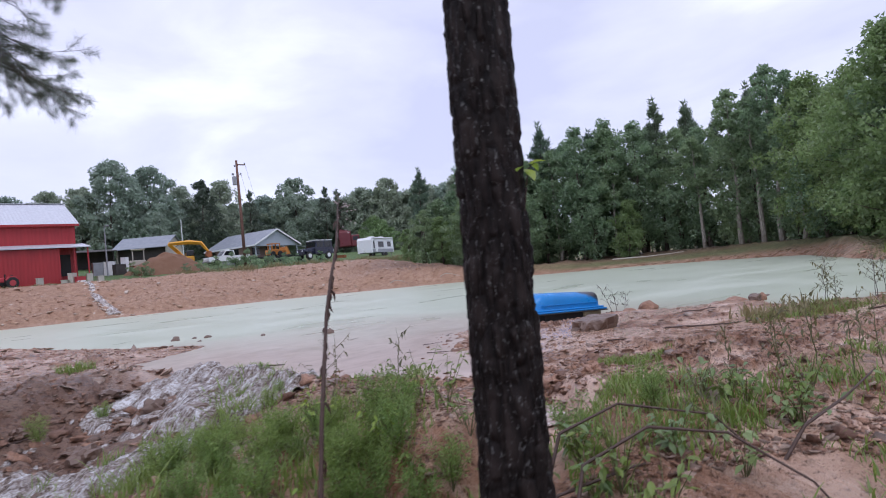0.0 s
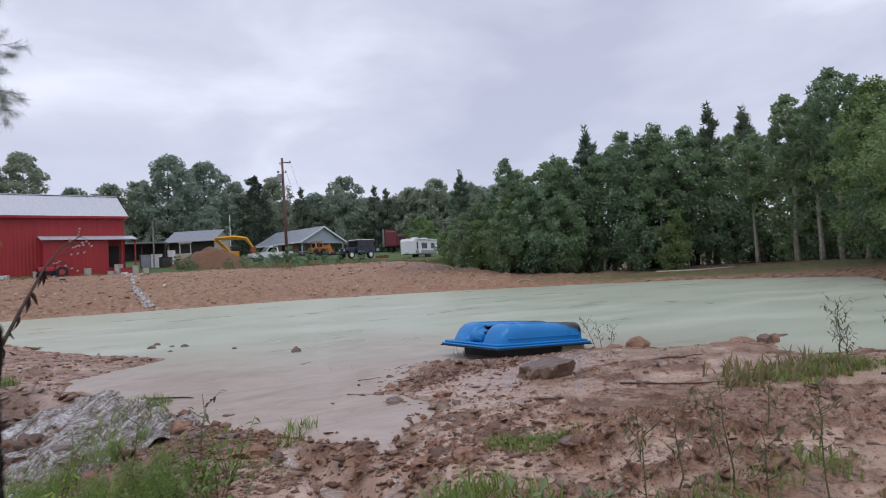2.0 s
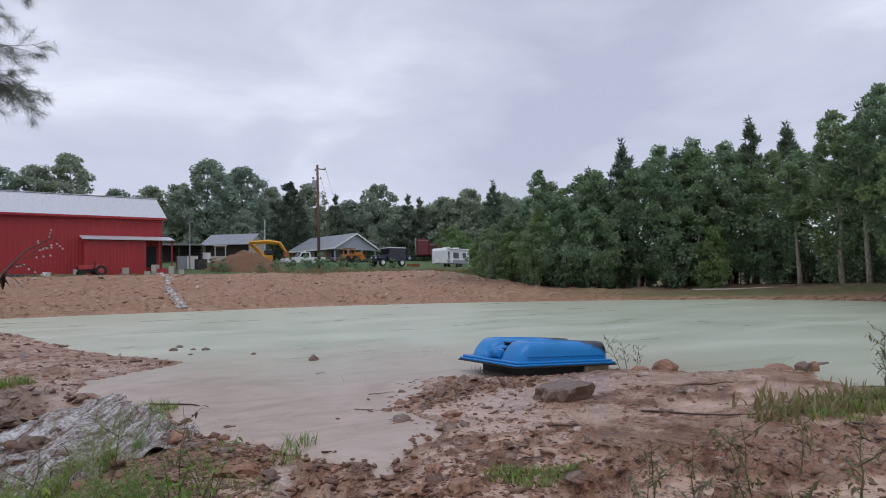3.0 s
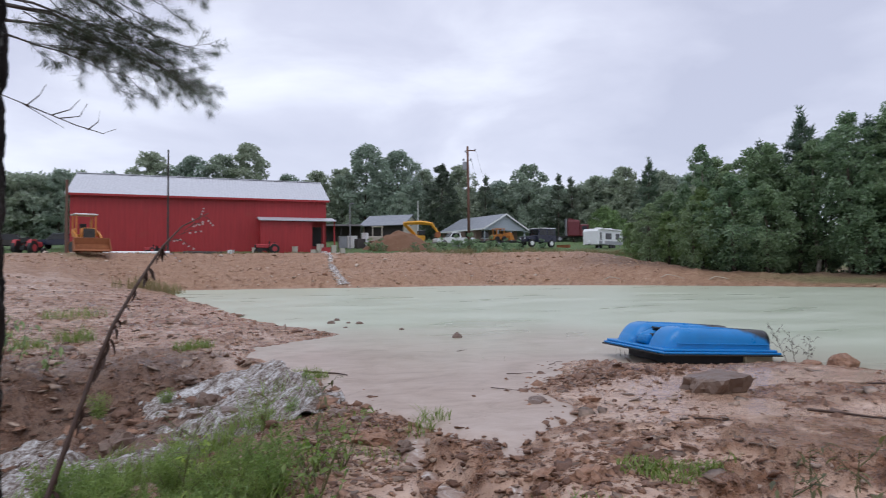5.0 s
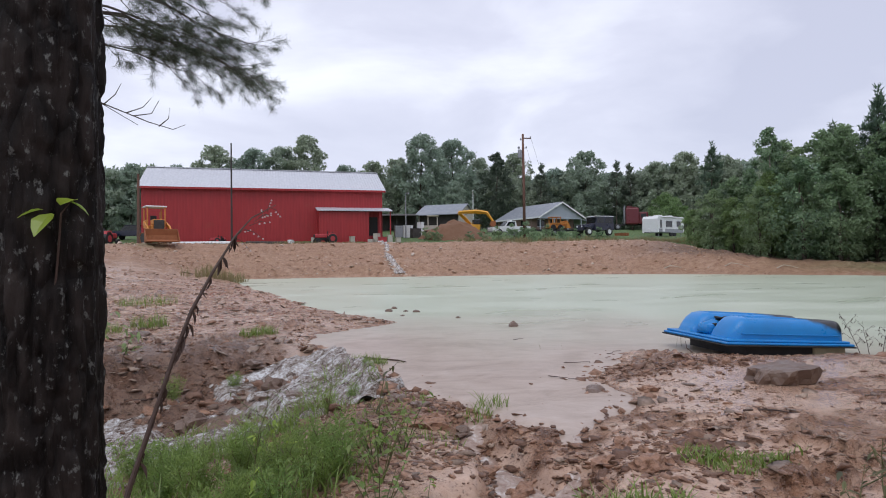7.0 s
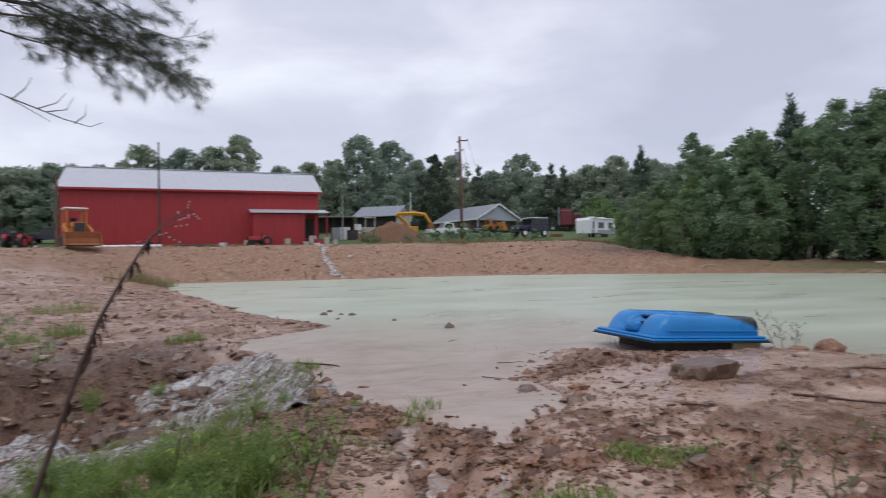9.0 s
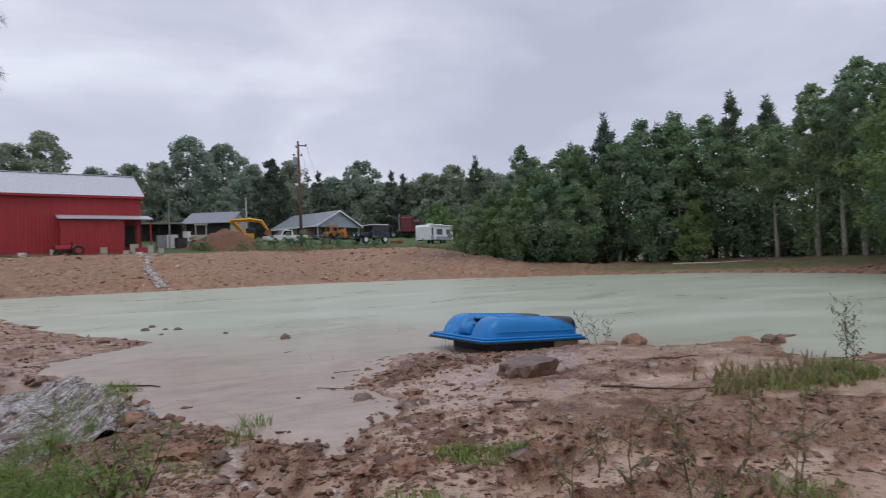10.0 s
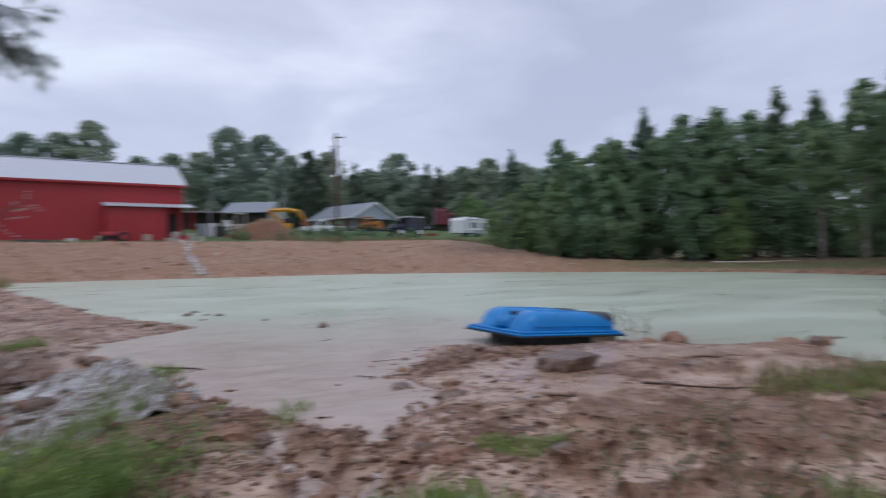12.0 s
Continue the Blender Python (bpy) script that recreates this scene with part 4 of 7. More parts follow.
for x, y, s in [(3.75, 4.3, .13), (3.5, 4.65, .15), (4.35, 4.2, .12), (4.6, 4.45, .10), (3.15, 5.0, .14), (4.45, 3.75, .14), (3.55, 4.0, .08), (5.65, 6.1, .10), (3.3, 5.4, .10)]:
    rock(x, y, s, s * 0.7, s * 0.5, "red-brown clod of eroded clay", mat=M_CLOD, turn=50 * x, name="clod", group="clods along the dam", rough=0.95)


def scatter(name, n, place, size, flat, mat, label, seed, cuts=1):
    """Many small stones or clods, joined: too many to count."""
    r = np.random.default_rng(seed)
    pool = [blob_rock(r, 1, 1, 1, cuts, 1.1) for _ in range(14)]
    xs, ys = place(r, n)
    zs = np.maximum(land(xs, ys), -0.012) if name == "shallow_clods" else land(xs, ys)
    V, F, k = [], [], 0
    for x, y, z in zip(xs, ys, zs):
        v, f = pool[r.integers(14)]
        s = size * r.lognormal(0, 0.5)
        a = r.uniform(0, 6.28)
        ca, sa, e = math.cos(a) * s, math.sin(a) * s, r.uniform(0.5, 1)
        p = np.array(v)
        V.append(np.stack([x + ca * p[:, 0] - sa * e * p[:, 1], y + sa * p[:, 0] + ca * e * p[:, 1], z + p[:, 2] * s * flat * r.uniform(0.5, 1.4) + p[:, 0] * s * r.normal() * 0.25 - 0.15 * s * flat], 1))
        F.append(np.array(f) + k)
        k += len(v)
    me = array_mesh(name, np.vstack(V), np.vstack(F), mat)
    return tagged(new(name, me), label, "debris", "", "stuff")


def on_mud(r, n):
    a, rad = np.radians(r.uniform(15, 140, n * 3)), 1.8 + 13 * r.uniform(0, 1, n * 3) ** 1.5
    x, y = 2.6 + rad * np.cos(a), rad * np.sin(a)
    ok = (shore_distance(x, y) > 0.03) & (fbm(x * 0.75, y * 0.75, 3, 15) > -0.10 + 0.15 * r.normal(size=len(x)))
    return x[ok][:n], y[ok][:n]


def on_bank(r, n):
    x, y = r.uniform(-16, 34, n * 2), r.uniform(44, 61, n * 2)
    ok = (shore_distance(x, y) > 0.05) & (shore_distance(x, y) < 10)
    return x[ok][:n], y[ok][:n]


def on_left(r, n):
    x, y = r.uniform(-14, 3.4, n * 3), 8 + 30 * r.uniform(0, 1, n * 3) ** 1.6
    ok = shore_distance(x, y) > 0.05
    return x[ok][:n], y[ok][:n]


scatter("mud_clods", 11000, on_mud, 0.0165, 0.38, M_CLOD, "small wet clods and chips strewn over the mud", 1)
scatter("mud_stones", 260, on_mud, 0.034, 0.28, M_CLOD, "flat reddish lumps strewn over the mud", 2)
scatter("bank_stones", 3800, on_bank, 0.06, 0.5, M_CLAY, "lumps of red clay on the graded bank", 3)
scatter("pale_bank_stones", 420, on_bank, 0.085, 0.35, painted("pale_bank_rock", (0.50, 0.40, 0.33), 0.6, 0, 0.5, (0.3, 0.2, 0.14), 3), "pale flat stones on the graded bank", 4)
scatter("left_stones", 3400, on_left, 0.036, 0.5, M_CLOD, "brown stones on the dark bank", 6)


scatter("left_chips", 2600, on_left, 0.06, 0.22, M_CHIP, "flat stone chips on the dark bank", 11)
scatter("mud_chips", 2600, on_mud, 0.03, 0.22, M_CHIP, "flat chips of stone and bark on the mud", 12)


def on_dam(r, n):
    t, k = r.uniform(0, 1, n), r.integers(0, 3, n)
    a = np.where(k == 0, 1, 0)
    x = np.where(k == 0, 2.95 + 1.45 * t, np.where(k == 1, 4.15 + 1.1 * t, 5.4 + 2.4 * t)) + r.normal(size=n) * 0.28
    y = np.where(k == 0, 6.9 - 2.9 * t, np.where(k == 1, 3.6 + 0.9 * t, 6.9 + 0.5 * t)) + r.normal(size=n) * 0.28
    ok = shore_distance(x, y) > -0.12
    return x[ok], y[ok]


def on_gully(r, n):
    t, side = r.uniform(0, 1, n), r.choice([1.25, -1.15, -0.5], n)
    x, y = 2.2 - 4.6 * t - 0.5 * side + r.normal(size=n) * 0.3, 8.1 - 2.7 * t + 0.9 * side + r.normal(size=n) * 0.3
    ok = shore_distance(x, y) > 0
    return x[ok], y[ok]


scatter("gully_clods", 700, on_gully, 0.04, 0.35, M_CLOD, "dark clods of clay along the washed-out gully", 19, 2)
def on_slope(r, n):
    x, y = r.uniform(2.3, 3.7, n * 2), r.uniform(3.6, 6.8, n * 2)
    ok = (shore_distance(x, y) > 0.02) & (to_line(x, y, RUNNEL_B)[0] > 0.2) & (fbm(x * 1.6, y * 1.6, 3, 33) > -0.12)
    return x[ok][:n], y[ok][:n]


scatter("slope_clods", 1900, on_slope, 0.020, 0.32, M_CLOD, "broken red-brown clods on the slope of the dam", 29)
def in_shallows(r, n):
    x, y = r.uniform(2.6, 6.8, n * 8), r.uniform(4.7, 9.2, n * 8)
    d = shore_distance(x, y)
    ok = (d < 0) & (d > -0.9) & (r.uniform(0, 1, n * 8) < np.exp(d / 0.3))
    return x[ok][:n], y[ok][:n]


scatter("shallow_clods", 260, in_shallows, 0.026, 0.4, M_CLOD, "small dark clods and twigs breaking the shallow water", 37)
scatter("dam_clods", 1500, on_dam, 0.022, 0.38, M_CLOD, "red-brown clods of clay along the eroded dam", 9, 2)


RILL = [(5.6, 61.2, 3), (5.5, 59.5, 2.4), (6.1, 57.0, 1.6), (5.9, 54.5, 1.0), (6.3, 52.5, 0.5), (6.5, 51.0, 0.1), (6.7, 50.0, 0.0)]


def rill(r, n):
    t = r.uniform(0, 6, n)
    xs, ys = [p[0] for p in RILL], [p[1] for p in RILL]
    return np.interp(t, range(7), xs) + r.normal(size=n) * (0.2 + 0.04 * t), np.interp(t, range(7), ys) + r.normal(size=n) * 0.2


stream("water_rill", RILL, [0.16, 0.2, 0.18, 0.25, 0.3, 0.4, 0.5], 0.1, 9, 0.14, 99, "thin white rill of run-off down the clay bank")
scatter("rill_stones", 260, rill, 0.07, 0.4, painted("washed_stone", (0.58, 0.50, 0.43), 0.4, 0, 0.4, (0.35, 0.25, 0.18), 3), "pale washed stones in a rill down the bank", 7)


# ---- pedal boat, upside down ----
def pedal_boat():
    t = thing("pedal_boat", "bright blue plastic pedal boat lying upside down at the water's edge", "boat", pose(7.70, 7.86, 0.245, 0, 3.2, 3.5))
    L, W = 2.0, 1.50

    def hull(y0, y1):
        """One float: rounded sections swept along the boat."""
        s = Shape()
        rows = []
        c, hw = (y0 + y1) / 2, (y1 - y0) / 2
        for f in np.linspace(0, 1, 25):
            x = 0.08 + f * (L - 0.16)
            lift = 0.32 * math.sin(min(f / 0.17, 1) * math.pi / 2) ** 0.75 * (1 - 0.08 * f)
            ins = 0.10 * (1 - math.sin(min(f / 0.14, 1) * math.pi / 2))
            row = []
            for k in range(15):
                a = math.pi * k / 14
                cy, sz = math.cos(a), math.sin(a)
                e = 0.42
                yy = c - (hw - ins) * math.copysign(abs(cy) ** e, cy) * (1 - 0.17 * sz)
                row.append((x, yy, 0.02 + lift * sz ** e))
            rows.append(row)
        n = 15
        vs = [p for row in rows for p in row]
        fs = [(i * n + k, i * n + k + 1, (i + 1) * n + k + 1, (i + 1) * n + k) for i in range(24) for k in range(n - 1)]
        fs += [tuple(range(n - 1, -1, -1)), tuple(range(24 * n, 25 * n))]
        return s.add(vs, fs)

    for y0, y1 in ((0.07, 0.62), (W - 0.62, W - 0.07)):
        h = part("float", hull(y0, y1), M_HULL, t, "blue hull worn black at the stern", True)
        c = (y0 + y1) / 2
        for dy in (-0.12, 0.0, 0.12):
            part("keel_rib", Shape().tube([(0.42, c + dy, 0.326), (1.1, c + dy, 0.318), (1.80, c + dy, 0.302)], [0.013, 0.016, 0.012], 6), M_HULL, h)
        part("strake", Shape().box(0.25, y0 - 0.016 if y0 < 0.5 else y1 + 0.001, 0.10, L - 0.12, y0 - 0.001 if y0 < 0.5 else y1 + 0.016, 0.118, 0.005), M_BLUE, h)
    part("rim", Shape().box(-0.04, -0.03, -0.035, L + 0.05, W + 0.03, 0.0, 0.015).box(0.0, 0.0, 0.001, L, W, 0.035, 0.015), M_BLUE, t)
    part("rim_band", Shape().box(-0.055, -0.045, -0.055, L + 0.065, W + 0.045, -0.036, 0.006), M_BLACK, t, "black rubber bumper band")
    part("deck", Shape().box(0.12, 0.60, 0.03, L - 0.1, W - 0.60, 0.19, 0.05), M_BLUE, t)
    part("bow_hump", Shape().tube([(0.20, W / 2, 0.02), (0.24, W / 2, 0.12), (0.31, W / 2, 0.16), (0.40, W / 2, 0.17)], [0.15, 0.13, 0.10, 0.06], 14), M_BLUE, t, "", True)
    part("paddle_well", Shape().box(0.22, 0.605, 0.15, 0.62, 0.895, 0.20, 0.01), M_BLACK, t, "dark paddle-wheel well")
    part("paddle_shaft", Shape().tube([(0.46, 0.58, 0.235), (0.46, W - 0.58, 0.235)], 0.016, 8), M_BLACK, t)
    for k in range(3):
        part("paddle_blade", Shape().box(-0.012, 0.66, 0.0, 0.012, 0.84, 0.10, 0.003, pose(0.46, 0, 0.235, 0, 60 + 120 * k, 0)), M_BLACK, t)
    # Cockpit walls are black to paint the shade beneath the upturned boat.
    part("cockpit_side", Shape().box(0.42, 0.10, -0.22, L - 0.55, 0.16, -0.056), M_BLACK, t, "cockpit inner wall coloured black for the shade under the boat")
    part("cockpit_side", Shape().box(0.42, W - 0.16, -0.22, L - 0.55, W - 0.10, -0.056), M_BLACK, t)
    part("cockpit_end", Shape().box(0.36, 0.10, -0.22, 0.42, W - 0.10, -0.056), M_BLACK, t)
    part("seat_back", Shape().box(L - 0.55, 0.06, -0.17, L - 0.02, W - 0.06, -0.056, 0.02), M_CREAM, t, "cream seat moulding touching the water")


pedal_boat()


# ---- the pine trunk beside the path ----
def near_trunk():
    base = ground_at(1.76, 1.82)
    t = thing("pine_tree", "wet pine trunk blackened as if backlit, with plated, lichen-flecked bark", "tree", pose(1.76, 1.82, base))
    n, m = 130, 470
    a = np.linspace(0, 2 * np.pi, n, endpoint=False)
    z = np.concatenate([np.linspace(-0.2, 3.6, 400), np.linspace(3.6, 12.5, m - 399)[1:]])
    A, Z = np.meshgrid(a, z)
    r = 0.140 - 0.0045 * Z + 0.05 * np.exp(-np.maximum(Z, 0) / 0.22)
    u, v = A / (2 * np.pi) * 21, Z * 6.5
    warp = fbm(u * 0.5, v * 0.22, 3, 3) * 2.2
    # rows of plates: furrows between strips, steps along each strip
    strip = u + warp
    frac = strip - np.floor(strip)
    furrow = smooth(0.0, 0.22, np.minimum(frac, 1 - frac))
    row = v * (0.8 + 0.5 * lattice(np.floor(strip) % 21, 0 * strip, 5)) + 7 * lattice(np.floor(strip) % 21, 0 * strip, 9)
    fr = row - np.floor(row)
    step = smooth(0.0, 0.16, np.minimum(fr, 1 - fr))
    plate = lattice(np.floor(strip) % 21, np.floor(row), 4)
    wrapped = np.minimum(A / 0.2, (2 * np.pi - A) / 0.2).clip(0, 1)
    r = r + (0.015 * furrow * (0.5 + 0.5 * step) * (0.35 + 0.9 * plate) + 0.008 * fbm(u * 4, v * 2.5, 4, 12, 0.65)) * (0.4 + 0.6 * wrapped)
    lean = 0.006 * (Z - 1.2)
    V = np.stack([r * np.cos(A) + lean, r * np.sin(A) - 0.012 * (Z - 1.2), Z], -1).reshape(-1, 3)
    ii, jj = np.meshgrid(np.arange(len(z) - 1), np.arange(n), indexing="ij")
    j2 = (jj + 1) % n
    F = np.stack([ii * n + jj, ii * n + j2, (ii + 1) * n + j2, (ii + 1) * n + jj], -1).reshape(-1, 4)
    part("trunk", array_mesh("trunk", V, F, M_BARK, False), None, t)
    rg = np.random.default_rng(3)
    wood, cs = Shape(), []
    for i in range(16):
        zz, ang = 8.5 + 0.26 * i, i * 2.4
        reach = 1.9 * (1.1 - i / 17)
        p0, p1 = (0.05, -0.1, zz), (math.cos(ang) * reach, math.sin(ang) * reach - 0.1, zz + 0.45 * reach)
        wood.tube([p0, p1], [0.035, 0.01], 5)
        cs += [Vector(p0).lerp(Vector(p1), q) for q in (0.6, 0.8, 1.0)]
    part("bough", wood, M_BARK, t)
    v, f = leaf_cloud(rg, np.array([tuple(c) for c in cs]), np.full(len(cs), 0.35), 30, 0.3, 0.1, -0.2)
    part("crown", array_mesh("crown", v, f, M_NEEDLE), None, t)


near_trunk()


def leaf_blade(length, width, fold=0.15, m=None, shape=None):
    """One pointed leaf of eight triangles, folded on its midrib."""
    s = shape or Shape()
    prof = [(0, 0.02), (0.2, 0.7), (0.45, 1.0), (0.75, 0.6), (1.0, 0.0)]
    vs, fs = [], []
    for x, w in prof:
        z = -0.25 * x * x * length
        vs += [(x * length, -w * width / 2, z + w * fold * width), (x * length, 0, z), (x * length, w * width / 2, z + w * fold * width)]
    for i in range(4):
        for k in range(2):
            a = i * 3 + k
            fs.append((a, a + 3, a + 4, a + 1))
    return s.add(vs, fs, m)


M_SPRIG = leafy("wet_creeper_leaf", (0.16, 0.30, 0.04), (0.36, 0.50, 0.07), 0.3, 0.2)


def creeper():
    t = thing("creeper", "small bright yellow-green creeper leaves on wet bark", "plant", pose(1.845, 1.70, 1.555))
    s = Shape().tube([(-0.02, 0.02, -0.30), (0.005, 0.0, -0.12), (0.02, -0.015, 0.0), (0.05, -0.03, 0.03)], [0.003, 0.003, 0.0025, 0.001], 5)
    part("stem", s, M_DEAD, t)
    for x, y, z, rz, ry, l in [(0.02, -0.02, 0.02, -40, -20, 0.075), (0.0, -0.02, 0.0, -100, 30, 0.085), (-0.02, -0.015, 0.01, -150, 10, 0.06), (0.04, -0.02, 0.03, 10, 25, 0.055)]:
        part("leaf", leaf_blade(l, l * 0.62, 0.15, pose(x, y, z, 0, ry, rz)), M_SPRIG, t)


creeper()


# ---- dead stalk leaning beside the gully ----
def dead_stalk():
    base = ground_at(1.33, 3.03)
    t = thing("dead_weed_stalk", "tall dead brown weed stalk with shrivelled hanging leaves", "plant")
    pts = [(1.33, 3.03, base - 0.05), (1.51, 3.235, 0.34), (1.619, 3.343, 0.743), (1.676, 3.401, 0.955), (1.751, 3.449, 1.178), (1.845, 3.525, 1.38), (1.933, 3.647, 1.565), (2.009, 3.78, 1.684), (2.126, 3.96, 1.775)]
    part("stem", Shape().tube(pts, [0.016, 0.014, 0.012, 0.011, 0.010, 0.008, 0.006, 0.004, 0.002], 8), M_DEAD, t)
    rg = np.random.default_rng(8)
    for i in range(46):
        f = rg.uniform(0.3, 6.4)
        k = int(f)
        p = Vector(pts[k]).lerp(Vector(pts[k + 1]), f - k)
        l = rg.uniform(0.03, 0.10)
        part("dead_leaf", leaf_blade(l, l * 0.26, 0.6, Matrix.Translation(p) @ pose(0, 0, 0, rg.uniform(-40, 40), rg.uniform(50, 100), rg.uniform(0, 360))), M_DEAD, t)
    twigs = Shape()
    pods = Shape()
    for i in range(9):
        p = Vector(pts[6]).lerp(Vector(pts[8]), i / 9)
        q = p + Vector((rg.uniform(-0.06, 0.12), rg.uniform(-0.1, 0.1), rg.uniform(-0.10, 0.12)))
        twigs.tube([p, p.lerp(q, 0.5) + Vector((0, 0, 0.015)), q], [0.0022, 0.0016, 0.001], 4)
        for j in range(3):
            c = p.lerp(q, 0.5 + 0.25 * j)
            v, f = blob_rock(rg, 0.006, 0.006, 0.007, 1, 0.2)
            pods.add(v, f, Matrix.Translation(c))
    part("twigs", twigs, M_DEAD, t)
    part("seed_pods", pods, painted("pale_pods", (0.5, 0.42, 0.4), 0.3), t)["kind"] = "stuff"


dead_stalk()


# ---- pine at the gully whose bough hangs into view ----
def bough_pine():
    bx, by = -2.25, 10.4
    base = ground_at(bx, by)
    t = thing("pine_tree", "pine with a drooping bough of long grey-green needles", "tree")
    part("trunk", Shape().tube([(bx, by, base - 0.3), (bx, by, 3), (bx + 0.05, by, 7), (bx, by, 11)], [0.16, 0.14, 0.11, 0.04], 14), M_BARK, t, "", True)
    rg = np.random.default_rng(14)
    tufts = []

    def branch(wood, a, b, r, sag, forks, depth):
        a, b = Vector(a), Vector(b)
        pts = [a.lerp(b, q) + Vector((0, 0, sag * math.sin(q * math.pi))) + Vector(rg.normal(size=3)) * 0.02 * (b - a).length * (0 < q < 1) for q in np.linspace(0, 1, 6)]
        wood.tube(pts, [max(r * (1 - 0.85 * q), 0.003) for q in np.linspace(0, 1, 6)], 5)
        d = (b - a).normalized()
        if depth == 0:
            for q in np.linspace(0.35, 1.0, 5):
                tufts.append((a.lerp(b, q) + Vector((0, 0, sag * math.sin(q * math.pi))), d))
            return
        for i in range(forks):
            q = 0.25 + 0.72 * (i + 0.5) / forks
            s = a.lerp(b, q) + Vector((0, 0, sag * math.sin(q * math.pi)))
            side = Vector((-d.y, d.x, 0)) * (1 if i % 2 else -1)
            e = s + (d * rg.uniform(0.5, 0.9) + side * rg.uniform(0.15, 0.7) + Vector((0, 0, rg.uniform(-0.45, 0.25)))).normalized() * (b - a).length * rg.uniform(0.2, 0.36)
            branch(wood, s, e, max(r * 0.26, 0.004), -0.03, 4, depth - 1)
        tufts.append((b, d))

    for end, z0, r0, sag, forks, depth in [((0.88, 11.38, 4.66), 5.35, 0.045, 0.34, 11, 2), ((0.62, 11.3, 5.3), 5.8, 0.04, 0.28, 10, 2), ((1.0, 11.1, 6.25), 6.3, 0.04, 0.2, 8, 2),
                                          ((-0.05, 11.0, 5.05), 5.2, 0.03, 0.12, 8, 2), ((0.72, 11.35, 4.95), 5.5, 0.03, 0.3, 10, 2), ((0.3, 11.2, 5.65), 5.95, 0.03, 0.25, 9, 2), ((0.1, 11.2, 4.62), 5.0, 0.022, 0.15, 8, 2), ((0.8, 11.3, 4.75), 5.3, 0.02, 0.3, 10, 2), ((0.66, 11.3, 4.72), 5.2, 0.02, 0.25, 9, 2), ((0.5, 11.2, 5.95), 6.2, 0.03, 0.2, 8, 2), ((-0.6, 9.0, 7.9), 7.5, 0.04, 0.1, 6, 1), ((-4.2, 9.6, 8.3), 8.0, 0.04, 0.1, 6, 1), ((-3.0, 12.3, 9.2), 8.6, 0.04, 0.1, 6, 1)]:
        wood = Shape()
        branch(wood, (bx, by, z0), end, r0, sag, forks, depth)
        part("bough", wood, M_TWIG, t)
    bare = Shape()
    for pts in ([(bx, by, 4.35), (-1.33, 10.53, 3.98), (-0.8, 10.72, 3.66)], [(-1.33, 10.53, 3.98), (-0.65, 10.75, 3.72), (-0.30, 10.88, 3.63), (-0.11, 10.91, 3.72)],
                [(-0.95, 10.65, 3.84), (-0.72, 10.72, 3.95), (-0.60, 10.76, 4.12)], [(-0.85, 10.68, 3.80), (-0.60, 10.76, 3.86), (-0.50, 10.8, 4.08)],
                [(-0.5, 10.8, 3.66), (-0.36, 10.84, 3.80), (-0.34, 10.85, 3.98)], [(-1.25, 10.55, 3.95), (-1.1, 10.6, 4.12), (-1.02, 10.62, 4.3)]):
        bare.tube(pts, np.linspace(0.011, 0.004, len(pts)).tolist(), 5)
    part("bare_twig", bare, M_TWIG, t, "bare grey twig below the bough")
    V, F, k = [], [], 0
    for c, d in tufts:
        n = 24
        w = rg.normal(size=(n, 3)) * 0.75 + np.array(d) * 0.7
        w /= np.linalg.norm(w, axis=1)[:, None]
        l = rg.uniform(0.12, 0.19, n)[:, None]
        side = np.cross(w, rg.normal(size=(n, 3)))
        side = side / np.linalg.norm(side, axis=1)[:, None] * 0.0017
        o = np.array(c) + rg.normal(size=(n, 3)) * 0.025
        tip = o + w * l
        tip[:, 2] -= 0.02
        V.append(np.stack([o - side, o + side, tip], 1).reshape(-1, 3))
        F.append(np.arange(n * 3).reshape(-1, 3) + k)
        k += n * 3
    part("needles", array_mesh("needles", np.vstack(V), np.vstack(F), M_NEEDLE_NEAR), None, t)


bough_pine()


# ---- grasses and weeds ----
def grass(name, spots, mat, label, seed, width=0.006):
    """Blades round many spots (x, y, radius, count, height, droop), joined: too many to count."""
    r = np.random.default_rng(seed)
    V, F, k = [], [], 0
    for x, y, rad, n, h, droop in spots:
        a, q = r.uniform(0, 6.283, n), rad * np.sqrt(r.uniform(0, 1, n))
        px, py = x + q * np.cos(a), y + q * np.sin(a)
        pz = land(px, py) - 0.01
        az = r.uniform(0, 6.283, n)
        hh = h * r.uniform(0.45, 1.15, n)
        lean = droop * r.uniform(0.2, 1.0, n) * hh
        dx, dy = np.cos(az), np.sin(az)
        wx, wy = -dy * width * r.uniform(0.6, 1.3, n), dx * width * r.uniform(0.6, 1.3, n)
        rows = []
        for f, w in ((0, 1.0), (0.4, 0.9), (0.75, 0.6), (1.0, 0.08)):
            cx, cy, cz = px + dx * lean * f * f, py + dy * lean * f * f, pz + hh * (f - 0.28 * droop * f * f)
            rows += [np.stack([cx - wx * w, cy - wy * w, cz], 1), np.stack([cx + wx * w, cy + wy * w, cz], 1)]
        V.append(np.stack(rows, 1).reshape(-1, 3))
        b = np.arange(n)[:, None] * 8 + k
        F += [b + np.array([0, 1, 3, 2]) + 2 * i for i in range(3)]
        k += 8 * n
    me = array_mesh(name, np.vstack(V), np.vstack(F), mat)
    return tagged(new(name, me), label, "grass", "", "stuff")


